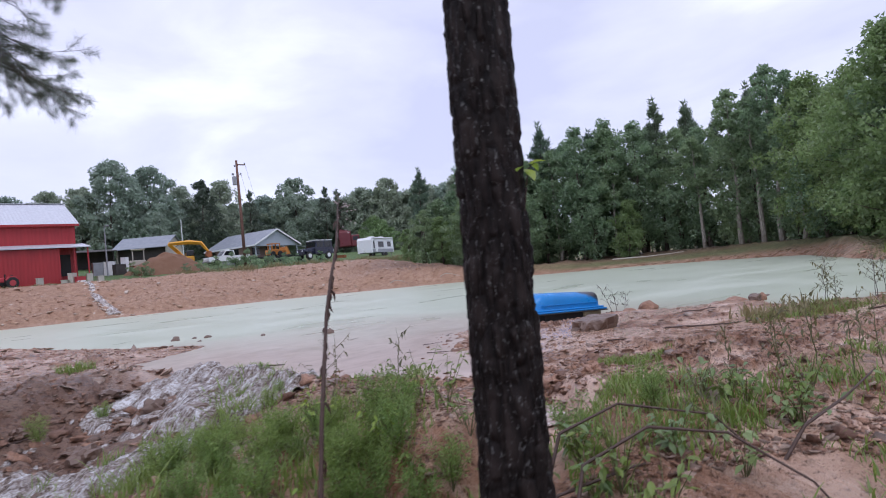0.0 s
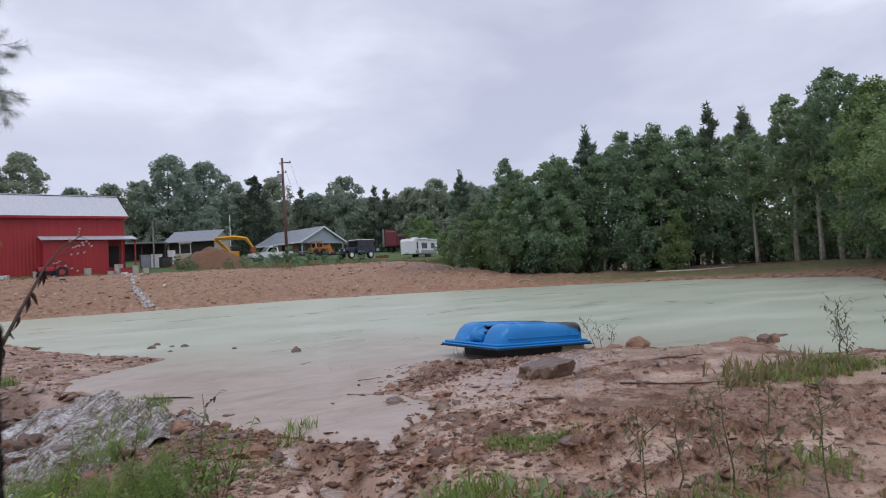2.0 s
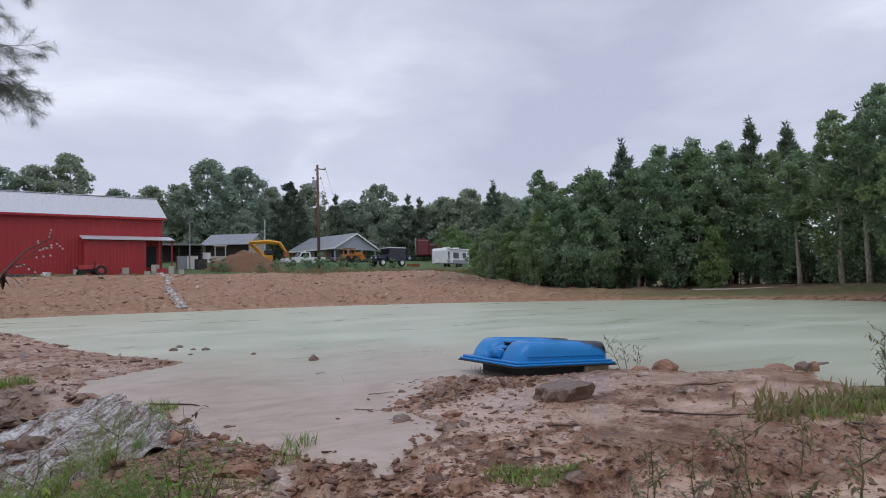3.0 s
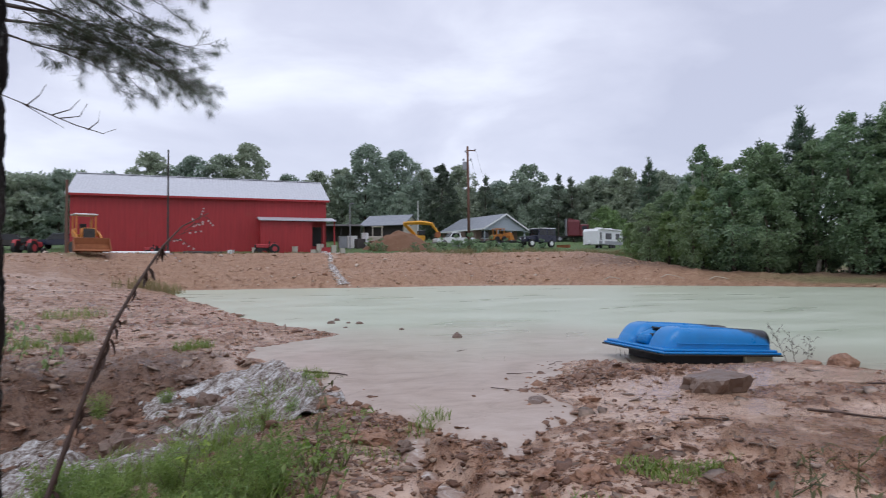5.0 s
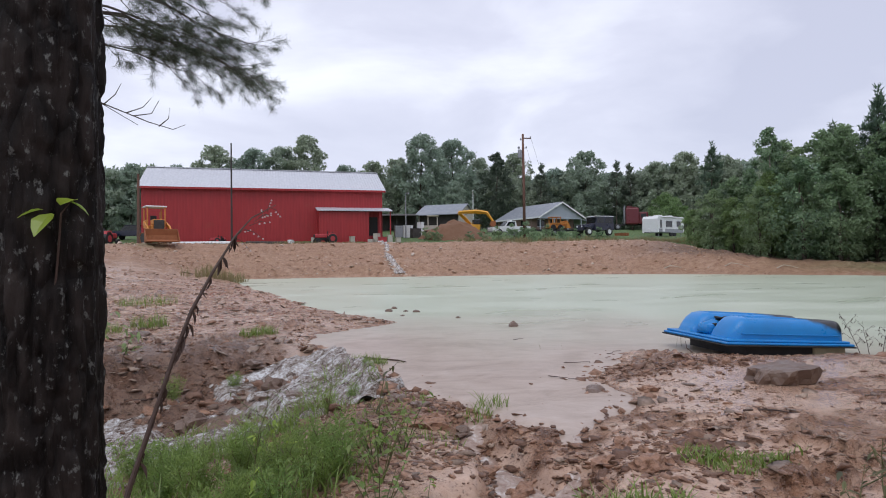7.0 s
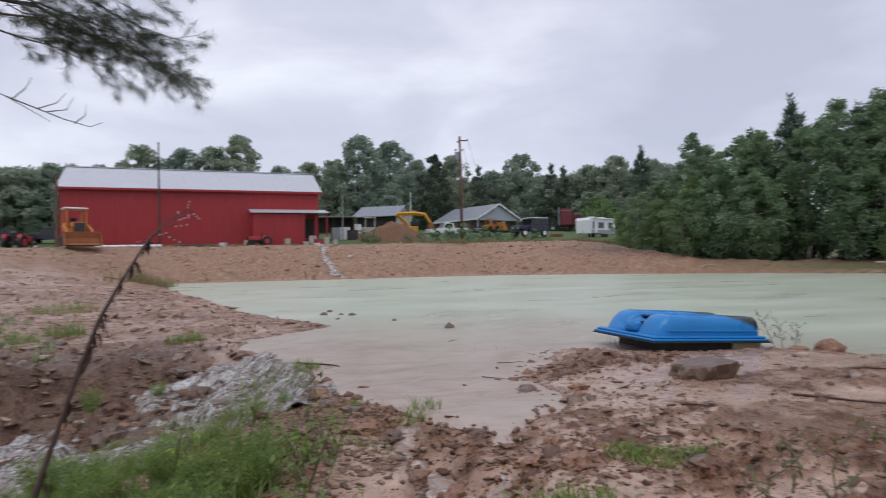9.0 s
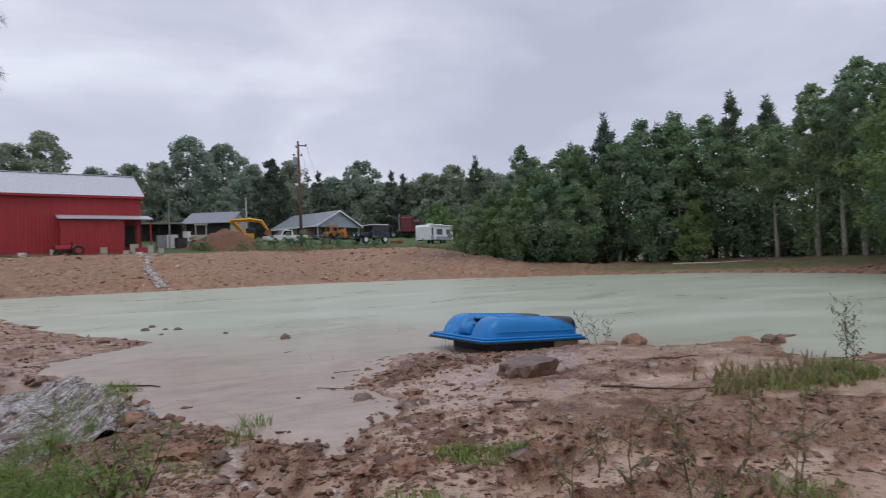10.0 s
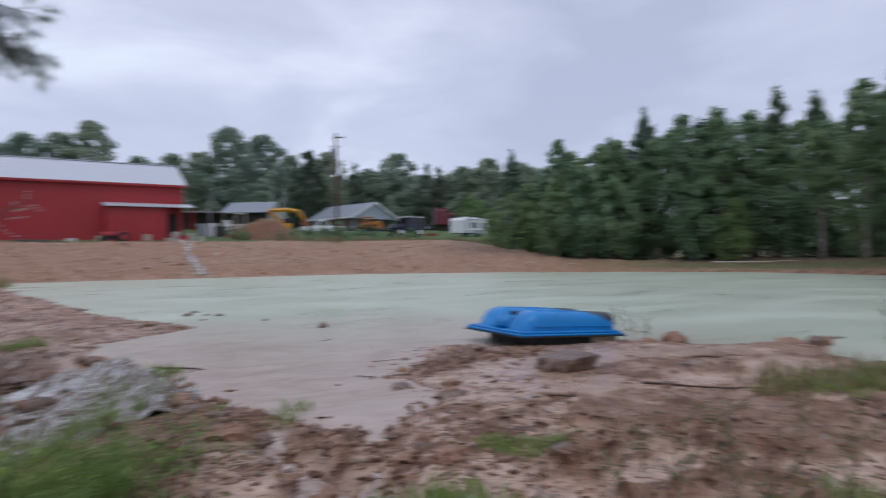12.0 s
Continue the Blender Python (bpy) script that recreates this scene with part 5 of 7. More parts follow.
r = np.random.default_rng(21)
spots = []
for i in range(120):   # the green slope before the gully
    x, y = r.uniform(0.6, 2.55), r.uniform(3.3, 5.2)
    if 0.9 * (x - 0.4) + 3.2 < y + 1.6 and to_line(np.array([x]), np.array([y]), GULLY)[0][0] > 1.0:
        spots.append((x, y, 0.24, 15, r.uniform(0.12, 0.36), 0.9))
for i in range(70):   # tufts that the overflow parts round
    f = r.uniform(0, 1)
    spots.append((2.6 - 2.4 * f + r.normal() * 0.35, 7.5 - 1.7 * f + r.normal() * 0.45, 0.15, 22, r.uniform(0.2, 0.4), 1.0))
for i in range(26):
    spots.append((r.uniform(2.4, 3.5), r.uniform(4.2, 6.4), 0.15, 9, r.uniform(0.06, 0.14), 1.0))
for i in range(70):
    x, y = r.uniform(2.2, 4.3), r.uniform(1.9, 3.3)
    spots.append((x, y, 0.17, 26, r.uniform(0.10, 0.24), 0.9))
for i in range(60):
    x, y = r.uniform(2.6, 6.4), r.uniform(1.0, 2.4)
    if y < 2.5 - 0.12 * (x - 2.6):
        spots.append((x, y, 0.17, 22, r.uniform(0.08, 0.2), 0.9))
for x, y, rad, n, h in [(5.0, 3.65, 0.22, 260, 0.10), (4.85, 3.85, 0.16, 130, 0.09), (5.25, 3.6, 0.14, 120, 0.09), (3.95, 5.95, 0.16, 60, 0.20), (3.75, 5.7, 0.14, 50, 0.16), (2.9, 8.6, 0.2, 110, 0.22), (2.75, 8.9, 0.15, 80, 0.18),
                        (1.05, 11.7, 0.25, 140, 0.22), (0.85, 11.4, 0.2, 80, 0.2), (-1.4, 13.3, 0.35, 200, 0.35), (-1.9, 12.6, 0.3, 120, 0.25), (2.4, 6.6, 0.25, 70, 0.18), (1.95, 6.0, 0.25, 60, 0.2), (2.6, 7.6, 0.2, 90, 0.2), (-2.2, 11.8, 0.3, 110, 0.3), (-3.4, 14.5, 0.5, 160, 0.25), (-3.5, 20, 0.9, 260, 0.4)]:
    spots.append((x, y, rad, n, h, 0.9))
grass("grass_near", spots, M_GRASS, "bright wet grass on the dam and along the gully", 22, 0.0055)
spots = []
for i in range(46):
    f = r.uniform(0, 1)
    spots.append((8.2 + 1.9 * f + r.normal() * 0.12, 4.05 - 0.3 * f + r.normal() * 0.17, 0.22, 44, r.uniform(0.04, 0.17), 1.2))
for i in range(150):
    x, y = r.uniform(9.6, 15.5), r.uniform(1.2, 5.2)
    if y < 0.36 * (x - 2.8) - 0.15 and x > 8.9:
        spots.append((x, y, 0.3, 60, r.uniform(0.35, 0.95), 0.6))
for i in range(170):
    x = r.uniform(15, 31)
    y = r.uniform(-1.0, 5.0) + 0.33 * (x - 15)
    if shore_distance(np.array([x]), np.array([y]))[0] > 0.3:
        spots.append((x, y, 0.6, 70, r.uniform(0.35, 0.9), 0.5))
grass("grass_bank", spots, M_GRASS, "rank green grass on the shore", 23, 0.0075)
spots = []
for i in range(70):
    x, y = r.uniform(10.0, 15.0), r.uniform(1.4, 5.0)
    if y < 0.36 * (x - 2.8):
        spots.append((x, y, 0.25, 22, r.uniform(0.5, 1.0), 0.5))
for i in range(120):
    x, y = r.uniform(13, 40), r.uniform(58, 63)
    spots.append((x, y, 0.7, 45, r.uniform(0.3, 0.8), 0.6))
for i in range(60):
    x, y = r.uniform(-14, 4), r.uniform(60, 66.5)
    spots.append((x, y, 0.8, 40, r.uniform(0.15, 0.4), 0.6))
for i in range(34):
    f = r.uniform(0, 1)
    spots.append((8.0 + 2.1 * f + r.normal() * 0.2, 4.05 - 0.3 * f + r.normal() * 0.22, 0.2, 12, r.uniform(0.10, 0.26), 0.7))
for i in range(12):
    spots.append((r.uniform(-6.6, -4.4), r.uniform(38, 44), 0.6, 50, 0.8, 0.5))
grass("grass_straw", spots, M_STRAW, "straw-coloured seeding grass", 24, 0.014)
spots = [(r.uniform(4.6, 8.8), r.uniform(8.9, 12.5), 0.15, 2, r.uniform(0.2, 0.5), 0.5) for i in range(16)]
grass("reeds", spots, M_STRAW, "thin straw-coloured reeds standing in the shallows", 25, 0.0035)


def weed(x, y, h, seed, label, leaf=0.05, mat=None, lean=(0.0, 0.0), forks=7, stem=None, name="weed"):
    """A branching weed with narrow leaves."""
    rg = np.random.default_rng(seed)
    z = ground_at(x, y)
    t = thing(name, label, "plant", pose(x, y, z))
    top = Vector((lean[0] * h, lean[1] * h, h))
    main = [Vector((0, 0, -0.03)).lerp(top, q) + Vector(rg.normal(size=3)) * 0.012 * (q > 0) for q in np.linspace(0, 1, 6)]
    part("stem", Shape().tube(main, np.linspace(0.006, 0.0015, 6).tolist(), 5), stem or M_DEAD, t)
    lv = Shape()
    for i in range(forks):
        q = 0.25 + 0.7 * i / forks
        a = i * 2.4 + rg.normal() * 0.3
        b = Vector((0, 0, 0)).lerp(top, q)
        e = b + Vector((math.cos(a), math.sin(a), 0.9)) * h * rg.uniform(0.15, 0.3)
        part("side_stem", Shape().tube([b, b.lerp(e, 0.55) + Vector((0, 0, -0.01)), e], [0.003, 0.002, 0.001], 4), stem or M_DEAD, t)
        for j in range(5):
            p = b.lerp(e, 0.3 + 0.17 * j)
            lv_l = leaf * rg.uniform(0.6, 1.3)
            leaf_blade(lv_l, lv_l * 0.3, 0.2, Matrix.Translation(p) @ pose(0, 0, 0, 0, rg.uniform(-20, 50), rg.uniform(0, 360)), lv)
    part("leaves", lv, mat or M_WEED, t)
    return t


G = "thin weeds in the mud"
for i, (x, y, h, lean) in enumerate([(2.75, 4.4, 0.6, (0.10, 0.08)), (5.15, 2.1, 0.62, (0, 0.1)), (5.0, 2.35, 0.50, (0.1, 0)), (5.35, 2.95, 0.35, (0, 0)), (6.1, 2.15, 0.55, (0.35, 0.1)), (5.6, 2.5, 0.4, (0.1, 0.3)),
                                     (4.3, 1.95, 0.55, (0.1, 0.1)), (4.9, 1.75, 0.45, (0.1, 0)), (6.4, 2.7, 0.40, (0.3, 0)), (3.4, 1.95, 0.40, (0, 0.1)), (2.35, 4.9, 0.7, (0.15, 0.05)), (1.9, 4.2, 0.75, (0.2, 0.1)), (5.45, 1.75, 0.5, (0.2, 0.2))]):
    tagged(weed(x, y, h, 40 + i, "thin branching weed with narrow dull leaves", 0.06, None, lean, 6, M_WEED), group=G)
for i, (x, y, h) in enumerate([(10.35, 4.15, 0.75), (10.6, 4.3, 0.6), (11.2, 3.8, 0.9), (11.7, 4.0, 0.8), (12.4, 4.1, 0.9), (10.0, 3.9, 0.4), (12.0, 3.2, 1.0), (13.2, 4.3, 0.9)]):
    tagged(weed(x, y, h, 70 + i, "tall airy weed with pale leaves on the shore", 0.07, M_WEED, (0.08, 0.05), 10, M_TWIG), group="tall weeds on the shore")
for i, (x, y, h, lean) in enumerate([(9.62, 7.72, 0.55, (-0.45, 0.1)), (9.75, 7.7, 0.45, (-0.25, 0.0)), (9.9, 7.65, 0.40, (0.15, 0.0))]):
    tagged(weed(x, y, h, 90 + i, "dark dead seed stalk beside the boat", 0.05, M_DEAD, lean, 7), group="dead stalks by the boat")
for i, (x, y, h) in enumerate([(-0.9, 9.3, 0.7), (-0.5, 9.1, 0.5), (-1.2, 9.6, 0.8)]):
    tagged(weed(x, y, h, 95 + i, "leafy green sprig on the dark bank", 0.13, M_LEAF_LIGHT, (0.3, 0.0), 5), group="sprigs on the bank")


def stick(pts, r, label, name="stick", mat=None, group="fallen sticks"):
    ob = part(name, Shape().tube(pts, np.linspace(r, r * 0.4, len(pts)).tolist(), 6), mat or M_DEAD)
    return tagged(ob, label, "stick", group)


def lying(x0, y0, x1, y1, r, label="wet dead stick lying in the mud", lift=0.012):
    pts = []
    for q in np.linspace(0, 1, 5):
        x, y = x0 + q * (x1 - x0) + 0.03 * math.sin(7 * q + x0), y0 + q * (y1 - y0) + 0.03 * math.cos(5 * q + y0)
        pts.append((x, y, max(ground_at(x, y), 0.0 if shore_distance(np.array([x]), np.array([y]))[0] < 0 else -9) + lift))
    stick(pts, r, label)


for a in [(2.78, 9.14, 3.35, 8.6, .018), (5.4, 10.5, 5.6, 10.65, .005), (5.45, 8.1, 5.8, 8.05, .006), (6.3, 8.7, 6.6, 8.9, .006), (7.2, 4.9, 7.9, 4.1, .014), (6.55, 1.6, 7.1, 1.1, .02), (8.1, 3.4, 8.6, 3.2, .012),
          (5.9, 4.9, 6.4, 4.8, .01), (6.2, 7.0, 6.6, 7.3, .012), (9.4, 3.3, 10.2, 3.0, .014), (-0.3, 8.6, 0.6, 8.9, .016), (8.7, 5.6, 9.3, 5.4, .012), (4.95, 7.2, 5.2, 6.95, .006), (7.6, 3.0, 8.0, 2.7, .01)]:
    lying(*a)
stick([(7.35, 8.05, 0.03), (7.28, 8.2, 0.13), (7.36, 8.36, 0.20)], 0.012, "crooked dark stick propped against the boat")
lying(-8.0, 42.0, -7.0, 41.8, 0.05, "pale plank end on the muddy shore")
# arching brambles at the edge of the path
for i, pts in enumerate([[(2.15, 1.95, -0.25), (2.4, 2.05, 0.10), (2.75, 1.9, 0.24), (3.0, 1.6, 0.20), (3.1, 1.25, 0.0), (3.15, 1.1, -0.2)], [(2.3, 2.3, -0.2), (2.55, 2.35, 0.18), (2.95, 2.25, 0.28), (3.35, 1.9, 0.18), (3.5, 1.6, -0.15)],
                         [(3.3, 1.6, -0.2), (3.6, 1.5, 0.12), (4.0, 1.45, 0.2), (4.6, 1.5, 0.26)], [(2.0, 2.3, -0.3), (2.3, 2.15, -0.05), (2.7, 2.0, 0.02), (3.1, 2.0, -0.02), (3.5, 2.1, -0.12)]]):
    b = thing("bramble", "arching brown bramble cane with a few leaves", "plant", None, "brambles")
    part("cane", Shape().tube(pts, np.linspace(0.012, 0.005, len(pts)).tolist(), 6), M_DEAD, b)
    rg = np.random.default_rng(120 + i)
    for j in range(9):
        k = rg.integers(0, len(pts) - 1)
        p = Vector(pts[k]).lerp(Vector(pts[k + 1]), rg.uniform())
        l = rg.uniform(0.05, 0.09)
        part("leaf", leaf_blade(l, l * 0.6, 0.15, Matrix.Translation(p) @ pose(0, 0, 0, rg.uniform(-30, 30), rg.uniform(-10, 40), rg.uniform(0, 360))), M_LEAF_LIGHT, b)


def herb(x, y, seed, h, mat, label, leaf=0.07, n=26):
    """A low leafy herb."""
    rg = np.random.default_rng(seed)
    t = thing("herb", label, "plant", pose(x, y, ground_at(x, y)), "herbs on the slope")
    lv = Shape()
    for i in range(7):
        a = i * 0.9 + rg.normal() * 0.3
        e = Vector((math.cos(a) * h * 0.45, math.sin(a) * h * 0.45, h * rg.uniform(0.6, 1.1)))
        part("stem", Shape().tube([(0, 0, -0.03), e * 0.5 + Vector((0, 0, 0.02)), e], [0.004, 0.003, 0.0015], 4), M_WEED, t)
        for j in range(n // 7 + 1):
            p = e * rg.uniform(0.4, 1.0)
            l = leaf * rg.uniform(0.6, 1.3)
            leaf_blade(l, l * 0.5, 0.15, Matrix.Translation(p) @ pose(0, 0, 0, rg.uniform(-25, 25), rg.uniform(-20, 40), rg.uniform(0, 360)), lv)
    part("leaves", lv, mat, t)


rg0 = np.random.default_rng(77)
for i in range(16):
    herb(rg0.uniform(2.3, 4.4), rg0.uniform(1.6, 2.6), 200 + i, rg0.uniform(0.18, 0.35), M_LEAF_LIGHT if i % 2 else M_GRASS, "bright green broad-leaved herb on the slope")
for i in range(14):
    herb(rg0.uniform(1.2, 3.2), rg0.uniform(2.9, 4.6), 230 + i, rg0.uniform(0.2, 0.42), M_GRASS if i % 3 else M_SPRIG, "feathery green herb before the gully", 0.05, 50)


def fennel(x, y, seed, h, mat):
    """A soft feathery weed: stems in a haze of thread-thin leaves."""
    rg = np.random.default_rng(seed)
    t = thing("feathery_weed", "soft feathery green weed on the wet slope", "plant", pose(x, y, ground_at(x, y)), "feathery weeds on the slope")
    cs = []
    for i in range(5):
        a = i * 1.26 + rg.normal() * 0.3
        e = Vector((math.cos(a) * h * 0.35, math.sin(a) * h * 0.35, h * rg.uniform(0.7, 1.1)))
        part("stem", Shape().tube([(0, 0, -0.03), e * 0.5 + Vector((0, 0, 0.03)), e], [0.004, 0.003, 0.001], 4), M_WEED, t)
        cs += [tuple(e * q) for q in np.linspace(0.3, 1.0, 7)]
    v, f = leaf_cloud(rg, np.array(cs), np.full(len(cs), h * 0.16), 26, h * 0.11, 0.14, -0.5)
    part("leaves", array_mesh("leaves", v, f, mat), None, t)


rg0 = np.random.default_rng(91)
M_FENNEL = leafy("feathery_leaves", (0.14, 0.25, 0.055), (0.33, 0.47, 0.14), 0.4, 0.25)
for i in range(44):
    x, y = rg0.uniform(0.8, 2.5), rg0.uniform(3.2, 5.0)
    if y < 5.2 - 0.25 * abs(x - 1.6):
        fennel(x, y, 300 + i, rg0.uniform(0.16, 0.36), M_FENNEL)
for x, y, h in [(2.35, 6.5, .22), (2.6, 6.9, .2), (2.8, 7.9, .18), (1.7, 5.5, .25), (3.0, 2.7, .3), (2.6, 2.9, .35), (3.5, 2.4, .3), (0.3, 8.6, .3), (1.0, 8.9, .25)]:
    fennel(x, y, int(1000 * x + 17 * y), h, M_FENNEL)
for i in range(60):
    x = rg0.uniform(9.4, 16)
    fennel(x, rg0.uniform(1.0, 0.36 * (x - 2.8) - 0.1), 400 + i, rg0.uniform(0.6, 1.15), M_FENNEL)
for x, y, s in [(1.9, 7.75, .2), (1.3, 7.3, .17), (0.7, 7.9, .2), (2.2, 8.2, .14), (0.2, 7.0, .2), (1.0, 7.0, .15), (1.6, 8.6, .18), (-0.5, 7.2, .2), (2.0, 7.3, .12)]:
    rock(x, y, s, s * 0.8, s * 0.75, "dark wet rock parting the overflow", turn=90 * x, group="rocks in the overflow", rough=0.5)


# ---- the farm yard ----
M_CAB = painted("dark_glass", (0.012, 0.014, 0.017), 0.12, 0, 0.2, (0.08, 0.07, 0.06), 2)
M_YELLOW = painted("digger_yellow", (0.62, 0.30, 0.02), 0.5, 0, 0.45)
M_ORANGE = painted("weathered_orange", (0.52, 0.20, 0.035), 0.6, 0, 0.6, (0.16, 0.07, 0.035))
M_RUST = painted("rusty_bucket", (0.30, 0.11, 0.045), 0.75, 0.2, 0.6, (0.12, 0.05, 0.03))
M_WHITE = painted("white_paint", (0.72, 0.73, 0.74), 0.35, 0, 0.25, (0.35, 0.30, 0.25))
M_NAVY = painted("dark_blue_paint", (0.018, 0.022, 0.045), 0.3, 0, 0.3)
M_MAROON = painted("maroon_paint", (0.13, 0.018, 0.025), 0.35, 0, 0.3)
M_SIDING = painted("grey_siding", (0.36, 0.40, 0.45), 0.6, 0, 0.3, (0.3, 0.3, 0.3))
M_BRICK = painted("tan_brick", (0.22, 0.15, 0.12), 0.8, 0, 0.5, (0.11, 0.08, 0.065), 4)
M_SHINGLE = painted("pale_metal_roof", (0.22, 0.24, 0.27), 0.45, 0.2, 0.4, (0.25, 0.25, 0.26))
M_SHADOW = painted("dark_boards_and_shade", (0.05, 0.045, 0.042), 0.8, 0, 0.5, (0.02, 0.02, 0.02))
M_BEIGE = painted("beige_siding", (0.45, 0.42, 0.36), 0.65, 0, 0.4)
M_DIRT = painted("orange_dirt", (0.17, 0.088, 0.05), 0.9, 0, 0.7, (0.11, 0.055, 0.032), 2, 0.6)
M_REDPAINT = painted("faded_red_paint", (0.42, 0.04, 0.05), 0.5, 0, 0.5)
M_GLOW = painted("lamp_glass", (0.7, 0.72, 0.75), 0.15)


def at_ground(x, y, turn=0.0, dz=0.0):
    return pose(x, y, ground_at(x, y) + dz, 0, 0, turn)


def wheels(t, spots, r, w, rim_mat=None):
    for x, y in spots:
        wh = part("wheel", Shape().wheel((x, y, r), r, w), M_BLACK, t)
        sgn = -1 if y < 0 else 1
        part("rim", Shape().wheel((x, y + sgn * w * 0.45, r), r * 0.55, w * 0.2), rim_mat or M_STEEL, wh)


def utility_pole():
    x, y = 23.25, 71.2
    b = ground_at(x, y)
    t = thing("utility_pole", "brown wooden utility pole with a grey transformer", "utility pole", pose(x, y, b))
    h = 16.1 - b
    part("post", Shape().tube([(0, 0, -0.5), (0, 0, h * 0.5), (-0.05, 0, h)], [0.19, 0.165, 0.13], 12), M_POLE, t, "", True)
    part("transformer", Shape().tube([(-0.45, -0.1, h - 2.9), (-0.45, -0.1, h - 2.85), (-0.45, -0.1, h - 1.95), (-0.45, -0.1, h - 1.88)], [0.2, 0.25, 0.25, 0.18], 14), M_STEEL, t, "grey transformer can")
    part("crossarm", Shape().box(-0.1, -0.06, h - 0.55, 0.95, 0.06, h - 0.43, 0.01), M_POLE, t)
    for px, pz in ((0.9, h - 0.5), (-0.3, h - 0.75), (0.35, h - 1.7), (-0.5, h - 1.75), (-0.62, h - 1.75)):
        part("insulator", Shape().tube([(px, 0, pz), (px, 0, pz + 0.08), (px, 0, pz + 0.2), (px, 0, pz + 0.26)], [0.05, 0.085, 0.085, 0.04], 8), M_STEEL, t)
    part("bracket", Shape().tube([(-0.05, 0, h - 0.7), (-0.3, 0, h - 0.72)], 0.03, 6).tube([(0.05, 0, h - 1.66), (0.35, 0, h - 1.68)], 0.03, 6), M_STEEL, t)
    for p, q in (((0.9, 0, h - 0.25), (13, 27, h - 5.0)), ((0.35, 0, h - 1.45), (12, 27, h - 6.0))):
        pts = [Vector(p).lerp(Vector(q), f) + Vector((0, 0, -1.2 * math.sin(f * math.pi))) for f in np.linspace(0, 1, 9)]
        part("wire", Shape().tube(pts, 0.012, 4), M_BLACK, t)


utility_pole()


def slim_pole(x, y, top, r, mat, label, name="pole", lamp=False):
    b = ground_at(x, y)
    t = thing(name, label, "pole", pose(x, y, b))
    part("post", Shape().tube([(0, 0, -0.4), (0, 0, (top - b) * 0.6), (0, 0, top - b)], [r * 1.3, r, r * 0.8], 10), mat, t)
    if lamp:
        part("lamp_head", Shape().tube([(0, 0, top - b), (0.1, -0.1, top - b + 0.12), (0.35, -0.3, top - b + 0.1)], [0.05, 0.06, 0.10], 8), M_STEEL, t)
    else:
        part("cap", Shape().tube([(0, 0, top - b), (0, 0, top - b + 0.08), (0, 0, top - b + 0.1)], [r, r * 0.9, r * 0.2], 10), mat, t)


slim_pole(-9.2, 66.0, 13.4, 0.085, M_SHADOW, "slim dark wooden pole before the barn")
slim_pole(-17.3, 63.2, 9.8, 0.13, M_POLE, "short dark wooden pole at the barn's corner")
slim_pole(9.2, 71.7, 8.9, 0.07, M_STEEL, "pale steel light pole beside the barn", "light_pole", True)
slim_pole(20.5, 88.0, 11.2, 0.06, M_WHITE, "thin white mast behind the digger", "mast")


